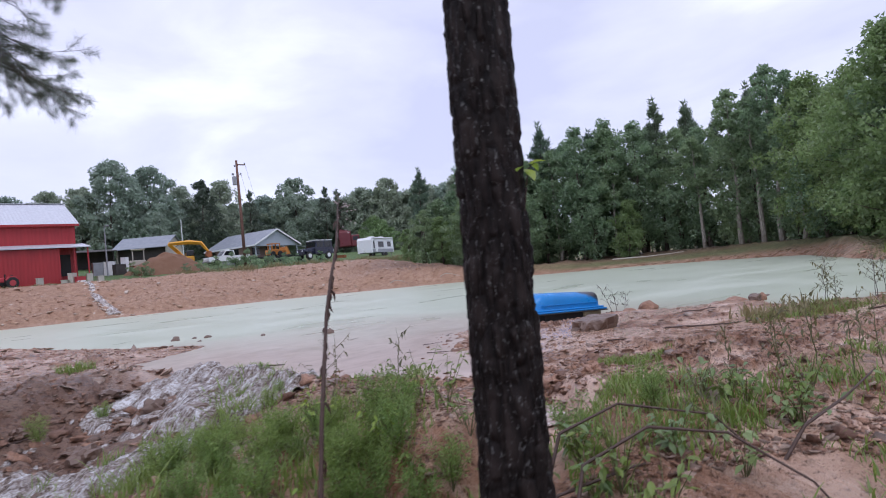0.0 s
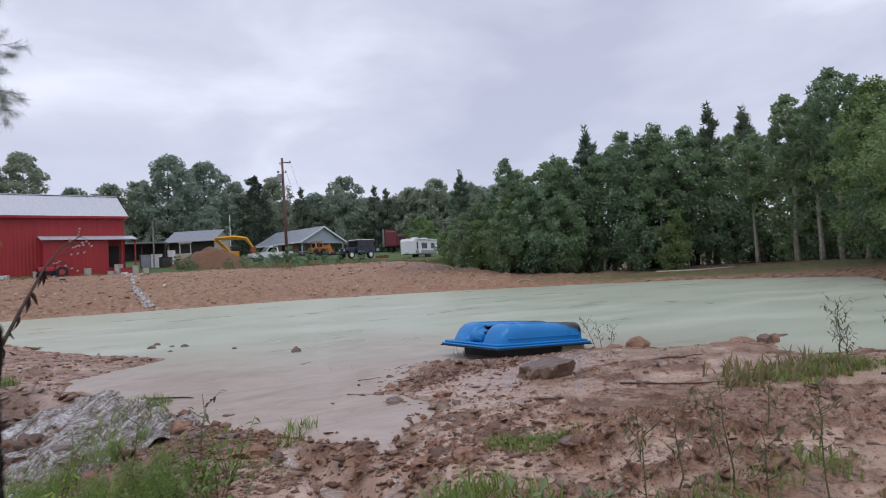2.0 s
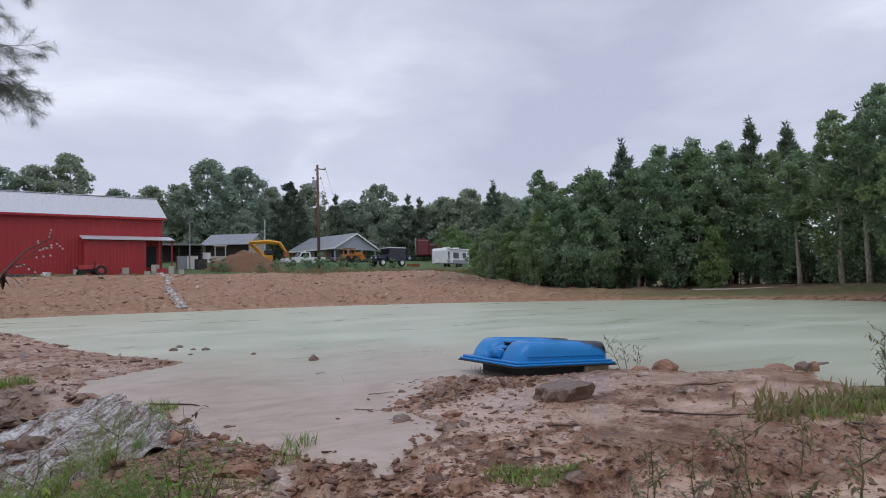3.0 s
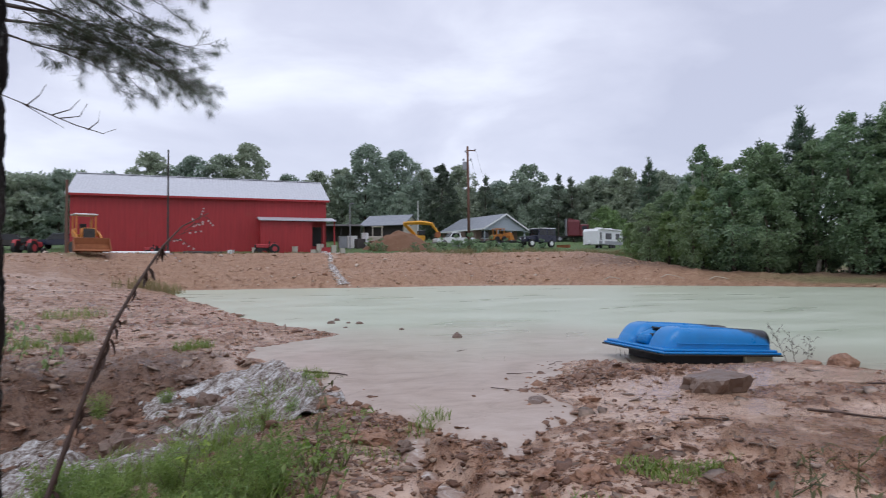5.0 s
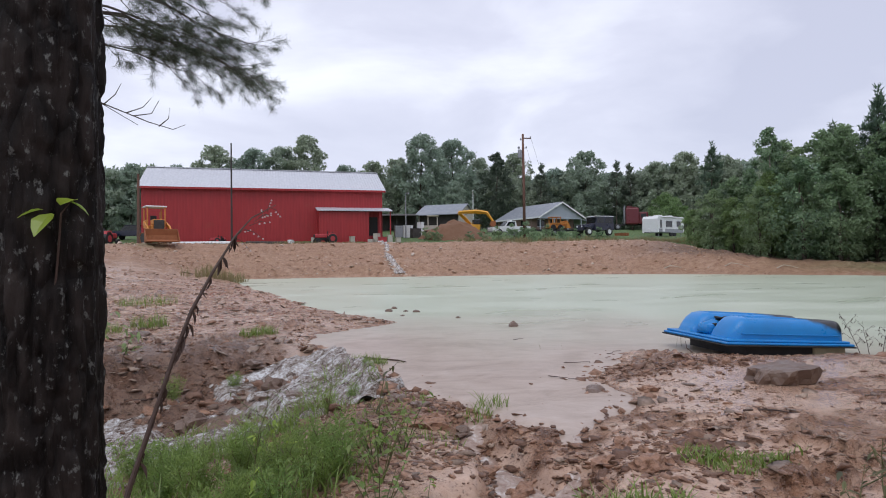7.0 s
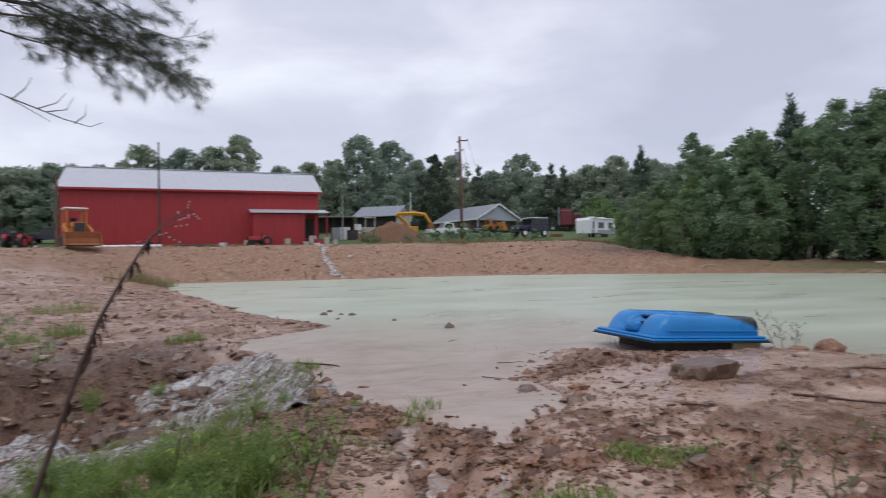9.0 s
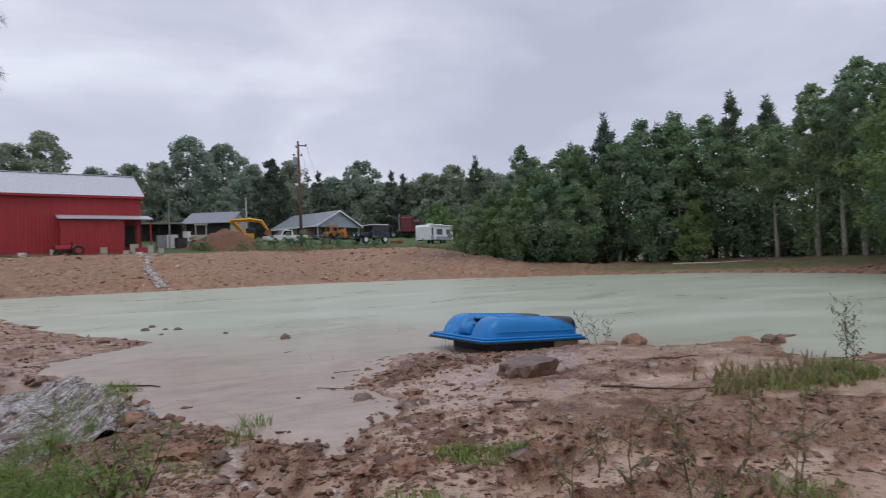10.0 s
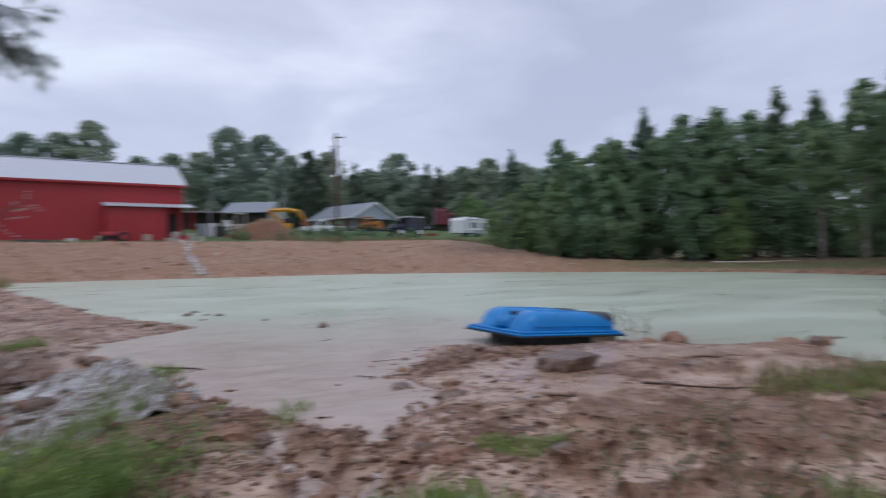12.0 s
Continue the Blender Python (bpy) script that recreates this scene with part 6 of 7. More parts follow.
def house():
    """Gable end with a porch towards the pond, long side to the sheds, lean-to on the other side."""
    t = thing("house", "low brick house with a pale blue-grey gable and metal roof", "house", pose(32.7, 95.0, 5.65, 0, 0, 20))
    W, D, H, R, E = 8.8, 12.0, 2.35, 4.65, 0.45
    k = (R - H) / (W / 2)
    part("side_wall", Shape().box(0, 2.2, -0.8, 0.2, D, H), M_BRICK, t)
    part("side_wall", Shape().box(W - 0.2, 2.2, -0.8, W, D, H), M_BRICK, t)
    part("front_wall", Shape().box(0.2, 2.2, -0.8, W - 0.2, 2.4, H), M_BRICK, t)
    part("back_wall", Shape().prism([(0.2, -0.8), (W - 0.2, -0.8), (W - 0.2, H), (W / 2, R - 0.1), (0.2, H)], D - 0.2, D, "y"), M_BRICK, t)
    part("gable", Shape().prism([(0.05, H - 0.1), (W - 0.05, H - 0.1), (W / 2, R - 0.12)], 0.0, 0.15, "y"), M_SIDING, t, "pale blue-grey boarded gable")
    for i in range(6):
        z = H + 0.1 + i * 0.33
        half = (R - z) / k - 0.3
        if half > 0.2:
            part("gable_board", Shape().box(W / 2 - half, -0.025, z, W / 2 + half, -0.002, z + 0.28), M_SIDING, t)
    for sx in (-1, 1):
        x0, x1 = (-E, W / 2) if sx < 0 else (W + E, W / 2)
        z0 = H - E * k
        part("roof", Shape().prism([(x0, z0), (x1, R), (x1, R + 0.12), (x0, z0 + 0.12)], -0.4, D + 0.4, "y"), M_SHINGLE, t)
        part("bargeboard", Shape().prism([(x0, z0 - 0.14), (x1, R - 0.14), (x1, R + 0.13), (x0, z0 + 0.13)], -0.44, -0.401, "y"), M_WHITE, t)
    part("fascia", Shape().box(-E - 0.04, -0.4, H - E * k - 0.1, -E - 0.001, D + 0.4, H - E * k + 0.13), M_WHITE, t)
    part("lean_to_roof", Shape().prism([(W + E + 0.01, H - 0.15), (W + 3.6, H - 0.75), (W + 3.6, H - 0.63), (W + E + 0.01, H - 0.03)], 1.5, D, "y"), M_SHINGLE, t)
    part("porch_beam", Shape().box(0.1, 0.0, H - 0.36, W - 0.1, 0.16, H - 0.102), M_SIDING, t)
    for x in (0.1, 2.9, 5.7, W - 0.25):
        part("porch_post", Shape().box(x, 0.01, -0.8, x + 0.15, 0.15, H - 0.36), M_SIDING, t)
    for y in (1.6, 6.0, D - 0.4):
        part("lean_to_post", Shape().box(W + 3.3, y, -0.8, W + 3.42, y + 0.12, H - 0.72), M_SHADOW, t)
    for x, x1 in ((1.2, 2.6), (6.4, 7.8)):
        w = part("window", Shape().box(x, 2.17, 0.8, x1, 2.198, 1.95), M_CAB, t)
        for z in (0.72, 1.95):
            part("window_frame", Shape().box(x - 0.08, 2.14, z, x1 + 0.08, 2.169, z + 0.08), M_WHITE, w)
    for y in (4.0, 7.2, 10.0):
        w = part("window", Shape().box(-0.03, y, 0.9, -0.002, y + 1.1, 1.9), M_CAB, t)
        part("window_sill", Shape().box(-0.07, y - 0.08, 0.8, -0.002, y + 1.18, 0.895), M_WHITE, w)
    part("door", Shape().box(4.0, 2.16, -0.1, 4.9, 2.198, 2.0, 0.01), M_SHADOW, t)


house()


def shed():
    t = thing("shed", "small shed with beige gable wall and dark open side", "shed", at_ground(13.0, 92.5, -32))
    W, D, H, R = 6.6, 6.0, 2.5, 3.9
    part("gable_wall", Shape().prism([(0, -0.5), (D, -0.5), (D, H), (D / 2, R), (0, H)], W - 0.15, W, "x"), M_BEIGE, t)
    part("gable_wall", Shape().prism([(0, -0.5), (D, -0.5), (D, H), (D / 2, R), (0, H)], 0, 0.15, "x"), M_BEIGE, t)
    # Dark wall closes the open side; its colour stands for the shade inside.
    part("front_wall", Shape().box(0.15, 0.3, -0.5, W - 0.15, 0.42, H), M_SHADOW, t, "dark sheet painted for the shade of the open side")
    part("back_wall", Shape().box(0.15, D - 0.15, -0.5, W - 0.15, D, H), M_BEIGE, t)
    k = (R - H) / (D / 2)
    part("roof", Shape().prism([(-0.7, H - 0.7 * k), (D / 2, R), (D + 0.5, H - 0.5 * k), (D + 0.5, H - 0.5 * k + 0.1), (D / 2, R + 0.1), (-0.7, H - 0.7 * k + 0.1)], -0.3, W + 0.3, "x"), M_SHINGLE, t)
    t2 = thing("lean_to", "low dark open shed with a sheet roof", "shed", at_ground(6.8, 91.0, -4))
    part("roof", Shape().prism([(-0.4, 2.2), (3.6, 2.7), (3.6, 2.78), (-0.4, 2.28)], -0.2, 6.0, "x"), M_SHADOW, t2)
    for x in (0, 2.8, 5.6):
        part("post", Shape().box(x, 0, -0.5, x + 0.14, 0.14, 2.22), M_SHADOW, t2)
    part("back_wall", Shape().box(0, 3.3, -0.5, 5.8, 3.42, 2.62), M_SHADOW, t2)


shed()


def pickup():
    t = thing("pickup_truck", "white pickup truck parked among weeds", "pickup", at_ground(23.0, 77.3, 188))
    w = 0.92
    part("body", Shape().prism([(-2.6, 0.45), (2.55, 0.45), (2.62, 0.75), (2.55, 1.02), (1.0, 1.12), (-2.6, 1.12)], -w, w, "y"), M_WHITE, t)
    part("cab", Shape().prism([(-0.75, 1.12), (0.95, 1.12), (0.45, 1.74), (-0.6, 1.76)], -w + 0.1, w - 0.1, "y"), M_WHITE, t)
    part("windscreen", Shape().prism([(0.92, 1.18), (0.97, 1.18), (0.52, 1.70), (0.47, 1.70)], -w + 0.2, w - 0.2, "y"), M_CAB, t)
    for y in (-w + 0.085, w - 0.1):
        part("side_window", Shape().prism([(-0.5, 1.16), (0.75, 1.16), (0.40, 1.66), (-0.45, 1.68)], y, y + 0.013, "y"), M_CAB, t)
    part("bed", Shape().box(-2.55, -w + 0.1, 1.121, -0.85, w - 0.1, 1.14), M_SHADOW, t)
    part("bumper", Shape().box(2.55, -w, 0.38, 2.75, w, 0.56, 0.04), M_STEEL, t)
    for y in (-0.7, 0.5):
        part("headlight", Shape().box(2.585, y, 0.72, 2.625, y + 0.22, 0.88, 0.01), M_GLOW, t)
    part("light_bar", Shape().box(-0.2, -0.5, 1.77, 0.05, 0.5, 1.88, 0.03), M_WHITE, t)
    wheels(t, [(1.65, -w + 0.1), (1.65, w - 0.1), (-1.7, -w + 0.1), (-1.7, w - 0.1)], 0.38, 0.26)


pickup()


def jeep():
    t = thing("jeep", "dark blue off-road car with a white hardtop", "car", at_ground(33.2, 74.0, 196) @ Matrix.Scale(1.15, 4))
    w = 0.88
    part("body", Shape().prism([(-1.9, 0.6), (0.6, 0.6), (0.6, 1.25), (-1.9, 1.25)], -w, w, "y"), M_NAVY, t)
    part("bonnet", Shape().box(0.6, -0.6, 0.62, 2.05, 0.6, 1.18, 0.06), M_NAVY, t)
    part("hardtop", Shape().prism([(-1.88, 1.25), (0.55, 1.25), (0.38, 2.05), (-1.85, 2.05)], -w + 0.05, w - 0.05, "y"), M_NAVY, t)
    part("roof", Shape().box(-1.92, -w + 0.02, 2.05, 0.45, w - 0.02, 2.14, 0.03), M_WHITE, t)
    for x0, x1 in ((-1.7, -0.75), (-0.6, 0.35)):
        for y in (-w + 0.035, w - 0.05):
            part("window", Shape().box(x0, y, 1.35, x1, y + 0.014, 1.95), M_CAB, t)
    part("windscreen", Shape().box(0.40, -w + 0.15, 1.32, 0.53, w - 0.15, 1.95), M_CAB, t)
    for y in (-w, 0.6):
        part("mudguard", Shape().box(0.95, y, 0.85, 1.95, y + 0.28, 0.98, 0.04), M_NAVY, t)
    part("bumper", Shape().box(2.06, -0.75, 0.5, 2.2, 0.75, 0.65, 0.03), M_BLACK, t)
    for y in (-0.5, 0.32):
        part("headlight", Shape().wheel((2.06, y + 0.09, 0.98), 0.1, 0.06, "x"), M_GLOW, t)
    wheels(t, [(1.45, -w + 0.1), (1.45, w - 0.1), (-1.25, -w + 0.1), (-1.25, w - 0.1)], 0.43, 0.28, M_WHITE)


jeep()


def trailer():
    t = thing("camper_trailer", "white travel trailer with a grey stripe on the lawn", "caravan", at_ground(43.7, 77.9, 29))
    L, W, H = 6.3, 2.4, 2.75
    part("body", Shape().prism([(0, 0.55), (L, 0.55), (L, H), (0.25, H), (0, H - 0.35)], 0, W, "y"), M_WHITE, t)
    part("skirt", Shape().box(0.3, -0.012, 0.56, L - 0.2, -0.002, 1.05), M_STEEL, t, "grey stripe along the side")
    for x0, x1, z0, z1 in ((1.9, 3.4, 1.35, 2.1), (4.5, 5.5, 1.4, 2.1), (0.55, 0.9, 1.2, 2.2)):
        wn_ = part("window", Shape().box(x0, -0.03, z0, x1, -0.013, z1, 0.005), M_CAB, t)
        part("window_frame", Shape().box(x0 - 0.05, -0.04, z0 - 0.06, x1 + 0.05, -0.031, z0 - 0.001).box(x0 - 0.05, -0.04, z1 + 0.001, x1 + 0.05, -0.031, z1 + 0.06), M_STEEL, wn_)
    part("door", Shape().box(1.05, -0.025, 0.65, 1.7, -0.013, 2.45, 0.005), M_WHITE, t)
    part("awning", Shape().tube([(0.6, -0.12, H - 0.1), (L - 0.3, -0.12, H - 0.1)], 0.08, 8), M_WHITE, t)
    for x in (1.5, 4.0):
        part("roof_vent", Shape().box(x, 0.8, H, x + 0.9, 1.6, H + 0.22, 0.05), M_WHITE, t)
    part("tow_bar", Shape().box(-1.2, 1.1, 0.45, 0.0, 1.3, 0.55), M_BLACK, t)
    part("gas_bottle", Shape().tube([(-0.35, 1.2, 0.55), (-0.35, 1.2, 0.62), (-0.35, 1.2, 1.0), (-0.35, 1.2, 1.08)], [0.12, 0.16, 0.16, 0.08], 12), M_WHITE, t)
    wheels(t, [(3.3, 0.12), (3.3, W - 0.12), (4.1, 0.12), (4.1, W - 0.12)], 0.36, 0.22)
    for x in (0.5, L - 0.4):
        part("jack", Shape().box(x, 0.2, -0.05, x + 0.08, 0.28, 0.56).box(x - 0.06, 0.14, -0.08, x + 0.14, 0.34, -0.04), M_STEEL, t)


trailer()


def semi():
    t = thing("lorry_tractor", "maroon lorry tractor unit with a tall sleeper cab", "lorry", at_ground(49.0, 97.5, -22))
    part("sleeper", Shape().box(-0.6, -1.2, 0.9, 1.5, 1.2, 3.6, 0.2), M_MAROON, t)
    part("cab", Shape().box(1.5, -1.15, 0.9, 2.9, 1.15, 2.9, 0.15), M_MAROON, t)
    part("bonnet", Shape().box(2.9, -0.8, 0.8, 4.3, 0.8, 1.9, 0.15), M_MAROON, t)
    part("frame", Shape().box(-3.8, -0.45, 0.75, 2.0, 0.45, 1.0), M_BLACK, t)
    part("wind_deflector", Shape().prism([(-0.5, 3.6), (1.4, 3.6), (-0.4, 4.0)], -1.0, 1.0, "y"), M_MAROON, t)
    part("windscreen", Shape().box(2.9, -1.0, 2.0, 2.93, 1.0, 2.7), M_CAB, t)
    part("side_window", Shape().box(1.8, -1.17, 1.95, 2.6, -1.152, 2.6), M_CAB, t)
    for y in (-1.1, 1.0):
        part("exhaust", Shape().tube([(-0.8, y, 1.0), (-0.8, y, 4.0)], 0.07, 8), M_STEEL, t)
    wheels(t, [(3.5, -0.95), (3.5, 0.95), (-1.9, -0.95), (-1.9, 0.95), (-3.1, -0.95), (-3.1, 0.95)], 0.5, 0.4)


semi()


def track(t, x0, x1, y, w, h):
    """A crawler track with its shoes."""
    n = 26
    pts = []
    r = h / 2
    for k in range(n):
        f = k / n
        per = 2 * (x1 - x0 - h) + math.pi * h
        s = f * per
        a = x1 - x0 - h
        if s < a:
            pts.append((x0 + r + s, 0.0, 0.0))
        elif s < a + math.pi * r:
            q = (s - a) / r
            pts.append((x1 - r + r * math.sin(q), r - r * math.cos(q), q))
        elif s < 2 * a + math.pi * r:
            pts.append((x1 - r - (s - a - math.pi * r), h, math.pi))
        else:
            q = (s - 2 * a - math.pi * r) / r + math.pi
            pts.append((x0 + r + r * math.sin(q), r - r * math.cos(q), q))
    tr = part("track", Shape().prism([(x0 + r, 0.04), (x1 - r, 0.04), (x1 - 0.05, r), (x1 - r, h - 0.04), (x0 + r, h - 0.04), (x0 + 0.05, r)], y + 0.05, y + w - 0.05, "y"), M_BLACK, t)
    for x, z, q in pts:
        part("track_shoe", Shape().box(-0.09, y, -0.03, 0.09, y + w, 0.03, 0.0, pose(x, 0, z, 0, -math.degrees(q), 0)), M_RUST, tr)


def loader():
    t = thing("track_loader", "orange tracked loader with a wide rusty bucket on the ground", "loader", at_ground(-13.7, 56.3, -62, 0.03))
    for y in (-1.05, 0.6):
        track(t, -1.4, 1.2, y, 0.45, 0.85)
    part("body", Shape().box(-1.5, -0.55, 0.5, 0.9, 0.55, 1.5, 0.08), M_ORANGE, t)
    part("engine_cover", Shape().box(0.1, -0.48, 1.5, 1.1, 0.48, 1.95, 0.06), M_ORANGE, t)
    part("radiator_grille", Shape().box(1.1, -0.42, 0.9, 1.14, 0.42, 1.9, 0.01), M_SHADOW, t)
    for x in (-1.35, 0.0):
        for y in (-0.75, 0.65):
            part("cab_post", Shape().box(x, y, 1.3, x + 0.1, y + 0.1, 3.05), M_ORANGE, t)
    part("cab_roof", Shape().box(-1.5, -0.85, 3.05, 0.2, 0.85, 3.18, 0.04), M_WHITE, t, "pale canopy roof")
    part("cab_panel", Shape().box(-1.35, -0.74, 1.3, 0.05, -0.70, 1.95).box(-1.35, 0.70, 1.3, 0.05, 0.74, 1.95), M_ORANGE, t)
    part("seat", Shape().box(-1.0, -0.25, 1.5, -0.5, 0.25, 1.9, 0.05).box(-1.1, -0.25, 1.9, -0.95, 0.25, 2.4, 0.05), M_BLACK, t)
    for y in (-0.95, 0.82):
        part("lift_arm", Shape().prism([(-0.6, 1.6), (-0.4, 1.85), (1.0, 1.35), (1.9, 0.45), (1.75, 0.3), (0.85, 1.05)], y, y + 0.14, "y"), M_ORANGE, t)
        part("hydraulic_ram", Shape().tube([(-0.2, y + 0.07, 0.9), (0.9, y + 0.07, 1.2)], 0.06, 8), M_STEEL, t)
    part("bucket", Shape().prism([(1.75, 0.0), (2.75, 0.02), (2.78, 0.06), (1.95, 0.22), (1.85, 0.6), (1.95, 1.1), (1.85, 1.12), (1.70, 0.6)], -1.25, 1.25, "y").prism([(1.8, 0.05), (2.75, 0.05), (1.95, 1.1), (1.72, 0.6)], -1.30, -1.251, "y").prism([(1.8, 0.05), (2.75, 0.05), (1.95, 1.1), (1.72, 0.6)], 1.251, 1.30, "y"), M_RUST, t, "wide rusty bucket")
    part("exhaust", Shape().tube([(0.5, 0.2, 1.9), (0.5, 0.2, 2.6)], 0.05, 8), M_RUST, t)


loader()


def digger():
    t = thing("excavator", "yellow excavator with its boom folded over a dirt heap", "excavator", at_ground(18.3, 78.6, 0, -0.3))
    for y in (-1.2, 0.7):
        track(t, -1.7, 1.7, y, 0.5, 0.8)
    part("turntable", Shape().tube([(0, 0, 0.75), (0, 0, 1.0)], 0.8, 16), M_BLACK, t)
    part("house", Shape().box(-1.3, -1.15, 1.0, 1.0, 1.15, 1.75, 0.1), M_YELLOW, t)
    part("cab", Shape().box(0.1, -1.1, 1.75, 1.0, -0.2, 2.4, 0.08), M_CAB, t)
    b = ground_at(18.6, 77.6)
    boom = [(0.3, 0.3, 1.4), (-0.6, 0.0, 2.4), (-1.75, -1.0, 3.25)]
    for i in range(2):
        part("boom", Shape().tube([boom[i], boom[i + 1]], [0.28, 0.24], 4), M_YELLOW, t)
    arm = [(-1.8, -1.0, 3.3), (0.4, -1.4, 3.38), (1.7, -1.7, 3.2), (2.45, -1.9, 2.1)]
    part("stick", Shape().tube(arm, [0.20, 0.27, 0.24, 0.14], 4), M_YELLOW, t)
    part("hydraulic_ram", Shape().tube([(-1.0, -0.6, 2.95), (0.6, -1.2, 3.75)], 0.06, 8), M_STEEL, t)
    part("bucket", Shape().prism([(2.2, 2.1), (2.7, 2.15), (2.75, 1.6), (2.4, 1.35), (2.1, 1.55)], -2.3, -1.5, "y"), M_RUST, t)
    t2 = thing("small_dozer", "weathered cream crawler with an open roll cage", "tractor", at_ground(12.9, 77.0, 170))
    for y in (-0.8, 0.45):
        track(t2, -1.0, 1.0, y, 0.35, 0.65)
    part("body", Shape().box(-0.9, -0.45, 0.5, 1.1, 0.45, 1.3, 0.06), M_BEIGE, t2)
    for x in (-0.8, 0.35):
        for y in (-0.6, 0.5):
            part("cage_post", Shape().box(x, y, 0.9, x + 0.1, y + 0.1, 2.45), M_BEIGE, t2)
    part("cage_roof", Shape().box(-0.9, -0.7, 2.45, 0.55, 0.7, 2.55, 0.03), M_BEIGE, t2)
    part("blade", Shape().prism([(1.5, 0.1), (1.6, 0.1), (1.75, 0.5), (1.6, 0.9), (1.5, 0.9), (1.63, 0.5)], -1.1, 1.1, "y"), M_RUST, t2)
    part("push_arm", Shape().box(0.5, -0.95, 0.3, 1.55, -0.82, 0.45).box(0.5, 0.82, 0.3, 1.55, 0.95, 0.45), M_RUST, t2)


digger()


def heap(x, y, rx, ry, h, seed, label, mat):
    r_ = np.random.default_rng(seed)
    g = np.linspace(-1.25, 1.25, 46)
    X, Y = np.meshgrid(g, g, indexing="ij")
    q = np.hypot(X, Y)
    Z = h * np.maximum(0, 1 - q ** 1.15) * (1 + 0.3 * fbm(X * 2.5, Y * 2.5, 3, seed)) + 0.12 * fbm(X * 7, Y * 7, 3, seed + 4) * (q < 1.05)
    px, py = x + X * rx, y + Y * ry
    Z = Z + land(px, py, False) - 0.35 * smooth(0.95, 1.25, q)
    n = len(g)
    ii, jj = np.meshgrid(np.arange(n - 1), np.arange(n - 1), indexing="ij")
    f = np.stack([ii * n + jj, (ii + 1) * n + jj, (ii + 1) * n + jj + 1, ii * n + jj + 1], -1).reshape(-1, 4)
    tagged(new("dirt_mound", array_mesh("dirt_mound", np.stack([px.ravel(), py.ravel(), Z.ravel()], 1), f, mat, True)), label, "dirt heap")


heap(14.9, 71.2, 4.4, 2.6, 2.5, 31, "heap of orange-brown dirt at the edge of the yard", M_DIRT)


def skid():
    t = thing("skid_loader", "small orange loader on a flat trailer", "loader", at_ground(29.2, 77.6, 10))
    part("trailer_bed", Shape().box(-3.2, -1.0, 0.55, 2.4, 1.0, 0.7), M_BLACK, t)
    wheels(t, [(-0.6, -0.95), (-0.6, 0.95), (0.3, -0.95), (0.3, 0.95)], 0.35, 0.22)
    part("body", Shape().box(-1.0, -0.6, 0.9, 0.8, 0.6, 1.5, 0.1), M_ORANGE, t)
    for x in (-0.6, 0.5):
        for y in (-0.55, 0.45):
            part("cage_post", Shape().box(x, y, 1.5, x + 0.09, y + 0.09, 2.3), M_ORANGE, t)
    part("cage_roof", Shape().box(-0.7, -0.6, 2.3, 0.65, 0.6, 2.38, 0.02), M_ORANGE, t)
    part("bucket", Shape().prism([(1.3, 0.9), (2.0, 0.95), (1.5, 1.9), (1.35, 1.85)], -0.7, 0.7, "y"), M_ORANGE, t)
    part("arm", Shape().box(-0.8, -0.75, 1.45, 1.4, -0.62, 1.6).box(-0.8, 0.62, 1.45, 1.4, 0.75, 1.6), M_ORANGE, t)
    for x in (-0.6, 0.45):
        for y in (-0.72, 0.72):
            part("tyre", Shape().wheel((x, y, 1.02), 0.33, 0.24), M_BLACK, t)


skid()


def red_tractor(x, y, turn, s, label):
    t = thing("tractor", label, "tractor", at_ground(x, y, turn) @ Matrix.Scale(s, 4))
    part("bonnet", Shape().box(-0.1, -0.28, 0.7, 1.4, 0.28, 1.15, 0.08), M_REDPAINT, t)
    part("grille", Shape().box(1.4, -0.24, 0.72, 1.43, 0.24, 1.1), M_BLACK, t)
    for y_ in (-0.75, 0.45):
        part("mudguard", Shape().prism([(-1.2, 0.75), (-1.0, 1.25), (-0.4, 1.3), (-0.05, 0.9), (-0.2, 0.9), (-0.45, 1.18), (-0.95, 1.13), (-1.1, 0.75)], y_, y_ + 0.3, "y"), M_REDPAINT, t)
    part("seat", Shape().box(-0.85, -0.22, 0.95, -0.45, 0.22, 1.05, 0.03).box(-0.92, -0.22, 1.05, -0.82, 0.22, 1.4, 0.03), M_BLACK, t)
    part("steering_wheel", Shape().tube([(-0.1, 0, 1.1), (-0.25, 0, 1.35)], 0.02, 6).wheel((-0.26, 0, 1.36), 0.18, 0.03, "x"), M_BLACK, t)
    part("chassis", Shape().box(-1.0, -0.2, 0.4, 1.3, 0.2, 0.72, 0.03), M_BLACK, t)
    for y_ in (-0.62, 0.62):
        w1 = part("rear_wheel", Shape().wheel((-0.65, y_, 0.6), 0.6, 0.3), M_BLACK, t)
        part("rim", Shape().wheel((-0.65, y_ * 1.22, 0.6), 0.3, 0.06), M_REDPAINT, w1)
        part("front_wheel", Shape().wheel((1.05, y_ * 0.85, 0.32), 0.32, 0.18), M_BLACK, t)


red_tractor(0.3, 64.6, 200, 0.85, "old red tractor before the barn")
red_tractor(-10.4, 64.9, 150, 0.6, "small red garden tractor before the barn")


def crate(x, y, w, d, h, turn, mat, label, name, cat):
    t = thing(name, label, cat, at_ground(x, y, turn))
    part("body", Shape().box(-w / 2, -d / 2, -0.05, w / 2, d / 2, h, min(w, h) * 0.06), mat, t)
    part("lid", Shape().box(-w / 2 - 0.02, -d / 2 - 0.02, h, w / 2 + 0.02, d / 2 + 0.02, h + 0.04, 0.01), mat, t)


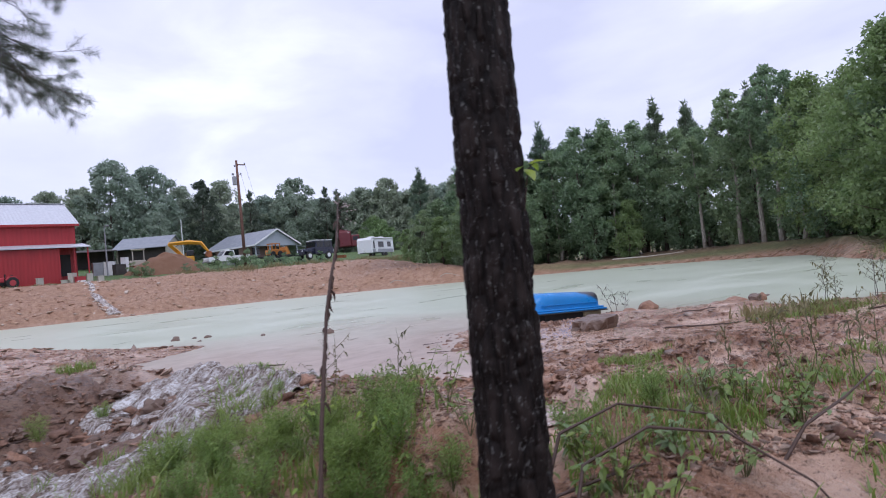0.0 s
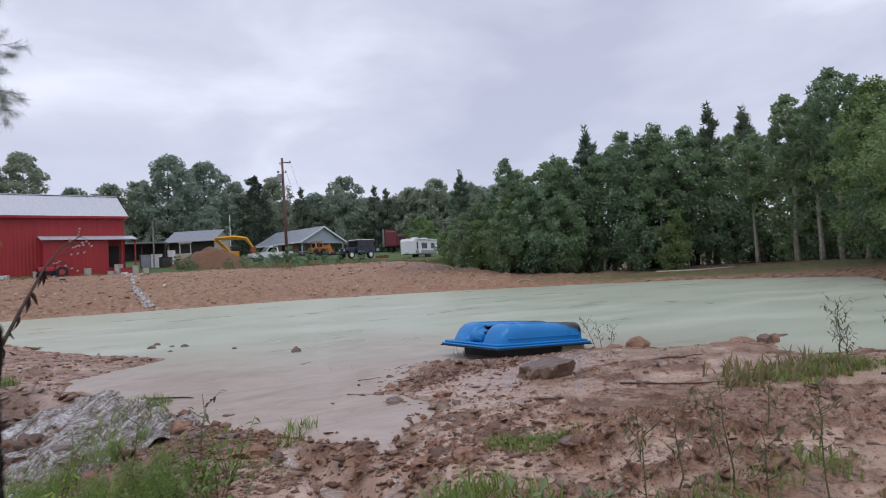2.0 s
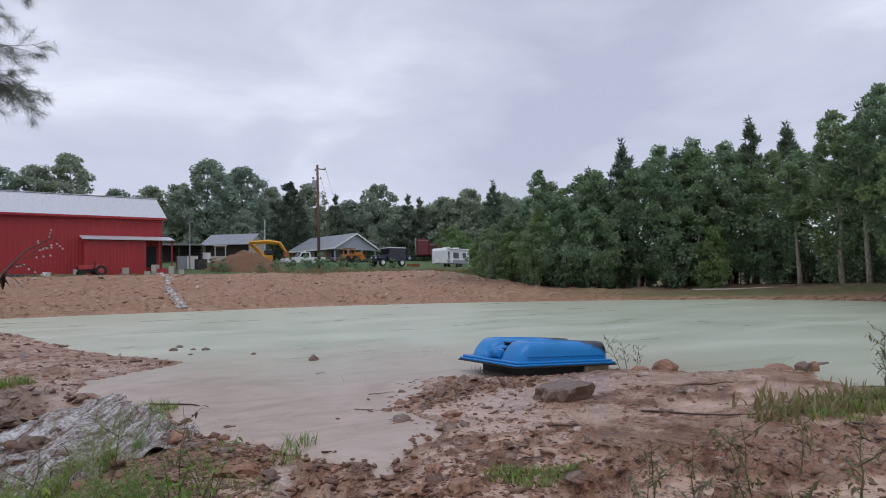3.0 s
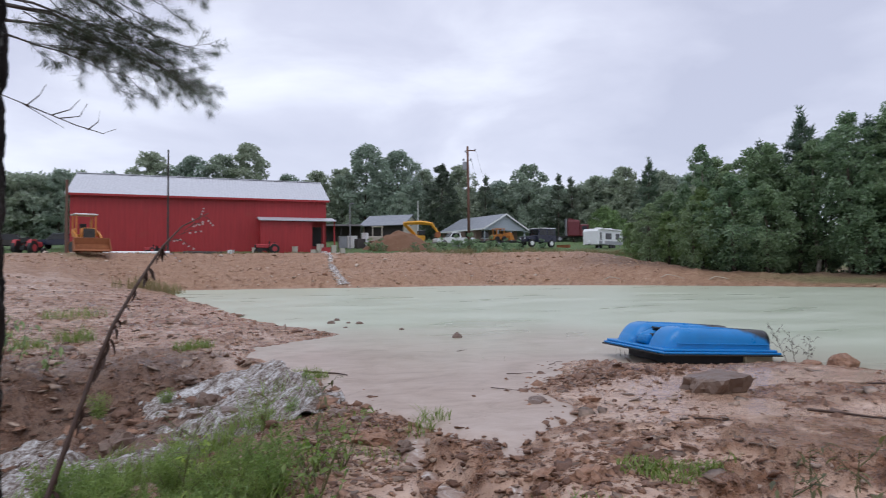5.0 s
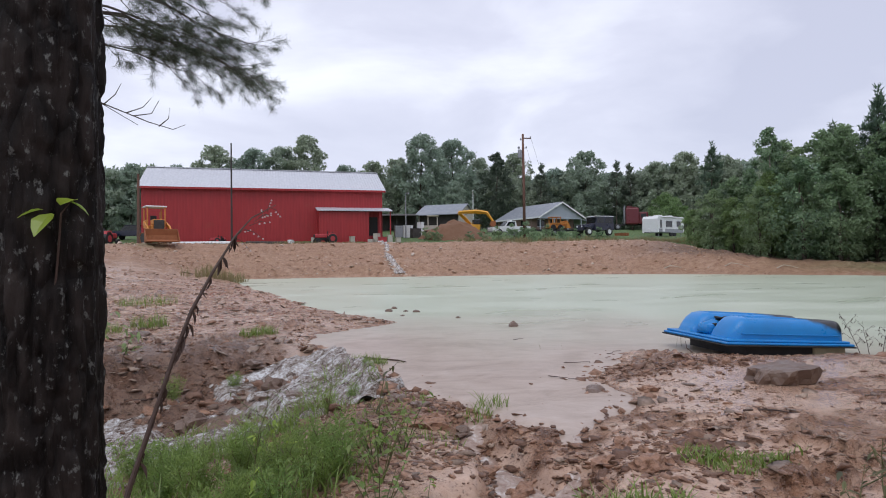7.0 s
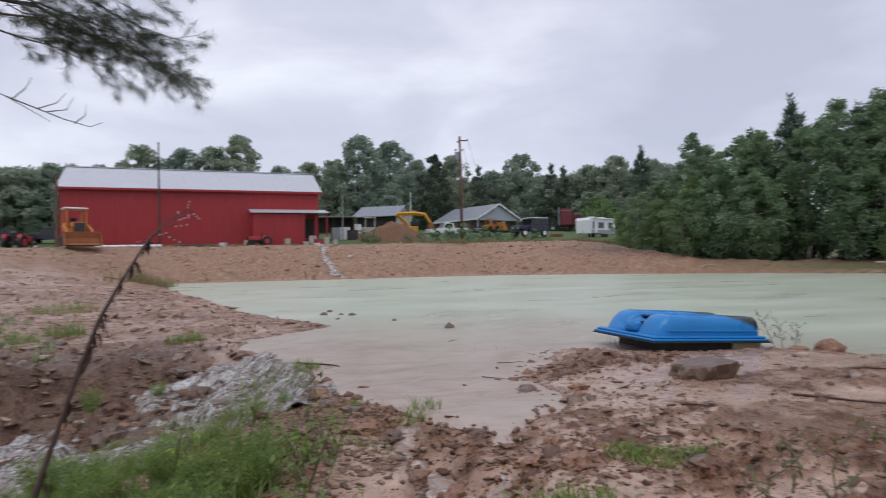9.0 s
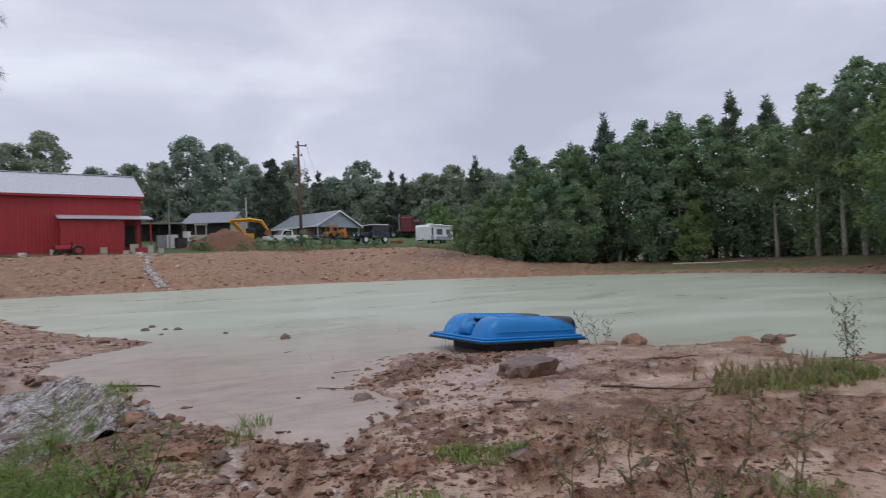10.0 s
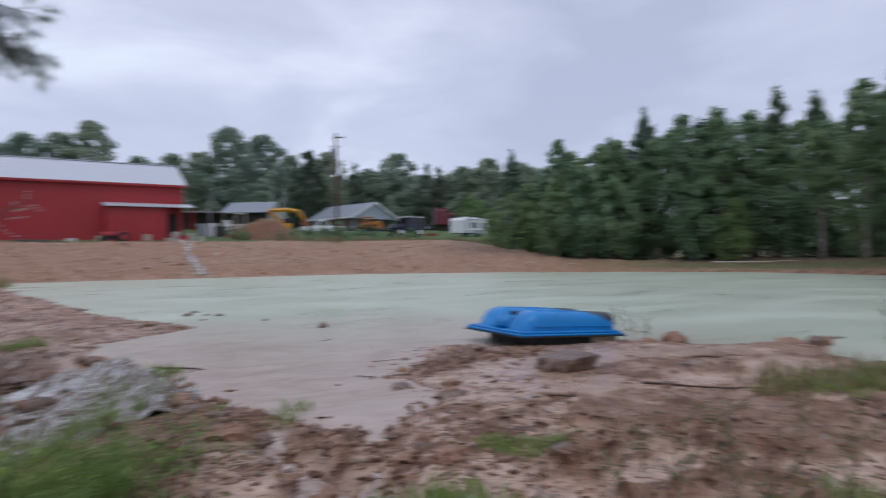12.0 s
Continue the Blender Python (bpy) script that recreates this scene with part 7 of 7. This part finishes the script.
for i, (x, y, w, d, h, mat, label, name, cat) in enumerate([
        (7.0, 66.2, .5, .5, .75, M_BEIGE, "tan bin beside the barn's porch", "bin", "bin"), (6.2, 66.0, .8, .5, .5, M_REDPAINT, "red tool box on the ground", "tool_box", "box"),
        (5.6, 66.3, .6, .5, .9, M_BEIGE, "stack of pale boxes at the porch", "box_stack", "box"), (5.0, 66.0, .9, .5, .35, M_BEIGE, "pale crate at the porch", "crate", "crate"),
        (7.9, 66.6, 1.1, .5, .45, M_BEIGE, "low pale crate by the barn", "crate", "crate"), (3.0, 65.2, .45, .45, .7, M_BEIGE, "pale drum against the barn", "drum", "drum"),
        (-0.9, 64.9, .4, .4, .6, M_BEIGE, "pale bucket before the barn", "bucket", "bucket"), (9.6, 73.0, 1.0, .8, 1.4, M_WHITE, "white chest standing outdoors", "chest_freezer", "freezer"),
        (8.5, 73.2, 1.0, .8, 1.3, M_STEEL, "grey metal cabinet outdoors", "cabinet", "cabinet"), (10.4, 72.6, 1.2, .8, 1.1, M_SHADOW, "dark covered machine standing outdoors", "generator", "machine"),
        (11.2, 74.0, .6, .6, 1.7, M_WHITE, "white water heater standing outdoors", "water_heater", "tank"), (-3.2, 65.0, .6, .5, .4, M_WHITE, "white sack on the ground", "sack", "sack"),
        (24.6, 82.0, 1.5, 1.2, 1.2, M_STEEL, "pale machine behind the pickup", "compressor", "machine"), (37.9, 76.5, 1.8, .6, .3, M_RUST, "rusty harrow lying on the lawn", "harrow", "tool")]):
    crate(x, y, w, d, h, 23 * i, mat, label, name, cat)
tagged(part("pipe", Shape().tube([(-14.5, 62.9, ground_at(-14.5, 62.9) + 0.15), (-8.6, 63.6, ground_at(-8.6, 63.6) + 0.15)], 0.17, 10), M_WHITE), "long white pipe lying before the barn", "pipe")
tagged(part("lumber", Shape().tube([(-7.6, 64.6, ground_at(-7.6, 64.6) + 0.12), (-3.9, 65.0, ground_at(-3.9, 65.0) + 0.1)], 0.2, 7), M_SHADOW), "dark pile of lumber along the barn", "lumber")


def old_car(x, y, turn, mat, label):
    t = thing("car", label, "car", at_ground(x, y, turn))
    part("body", Shape().prism([(-2.2, 0.4), (2.2, 0.4), (2.25, 0.85), (0.9, 0.95), (-2.2, 0.95)], -0.85, 0.85, "y"), mat, t)
    part("cabin", Shape().prism([(-1.7, 0.95), (0.85, 0.95), (0.3, 1.5), (-1.4, 1.5)], -0.75, 0.75, "y"), M_CAB, t)
    part("roof", Shape().box(-1.42, -0.74, 1.5, 0.32, 0.74, 1.56, 0.02), mat, t)
    wheels(t, [(1.4, -0.75), (1.4, 0.75), (-1.4, -0.75), (-1.4, 0.75)], 0.34, 0.22)


old_car(-21.0, 72.5, 170, M_NAVY, "dark old car parked beyond the barn")
old_car(-24.5, 71.0, 10, M_SHADOW, "black old car parked beyond the barn")
red_tractor(-20.2, 63.0, 80, 1.1, "old tractor with big wheels at the lawn's edge")

random.seed(5)
for x, y, s in [(12.2, 68.6, .55), (11.4, 69.5, .5), (17.6, 68.0, .5), (19.5, 68.6, .6), (21.5, 69.0, .7), (23.2, 68.6, .85), (25.0, 69.0, .7), (27.2, 69.6, .55), (29.3, 70.0, .5), (31.5, 69.2, .5), (16.2, 68.3, .4), (-15.0, 60.2, .35)]:
    put_tree("bush", x, y, s, "bushes along the top of the bank")
# pale driftwood roots and a fallen log on the far shore
for x, y, a in [(27.5, 46.3, 20), (31.0, 43.6, -30), (33.4, 41.0, 10)]:
    b = ground_at(x, y)
    stick([(x, y, b + 0.02), (x + 0.4, y - 0.2, b + 0.25), (x + 0.9, y - 0.5, b + 0.15), (x + 1.5, y - 0.9, max(b - 0.1, 0.03))], 0.035, "pale driftwood root on the far shore", "root", M_BEIGE, "driftwood")
stick([(41.6, 33.6, ground_at(41.6, 33.6) + .25), (43.2, 31.0, ground_at(43.2, 31.0) + .22), (44.0, 28.5, ground_at(44, 28.5) + .2)], 0.06, "long pale fallen log below the wood", "log", M_BEIGE, "driftwood")
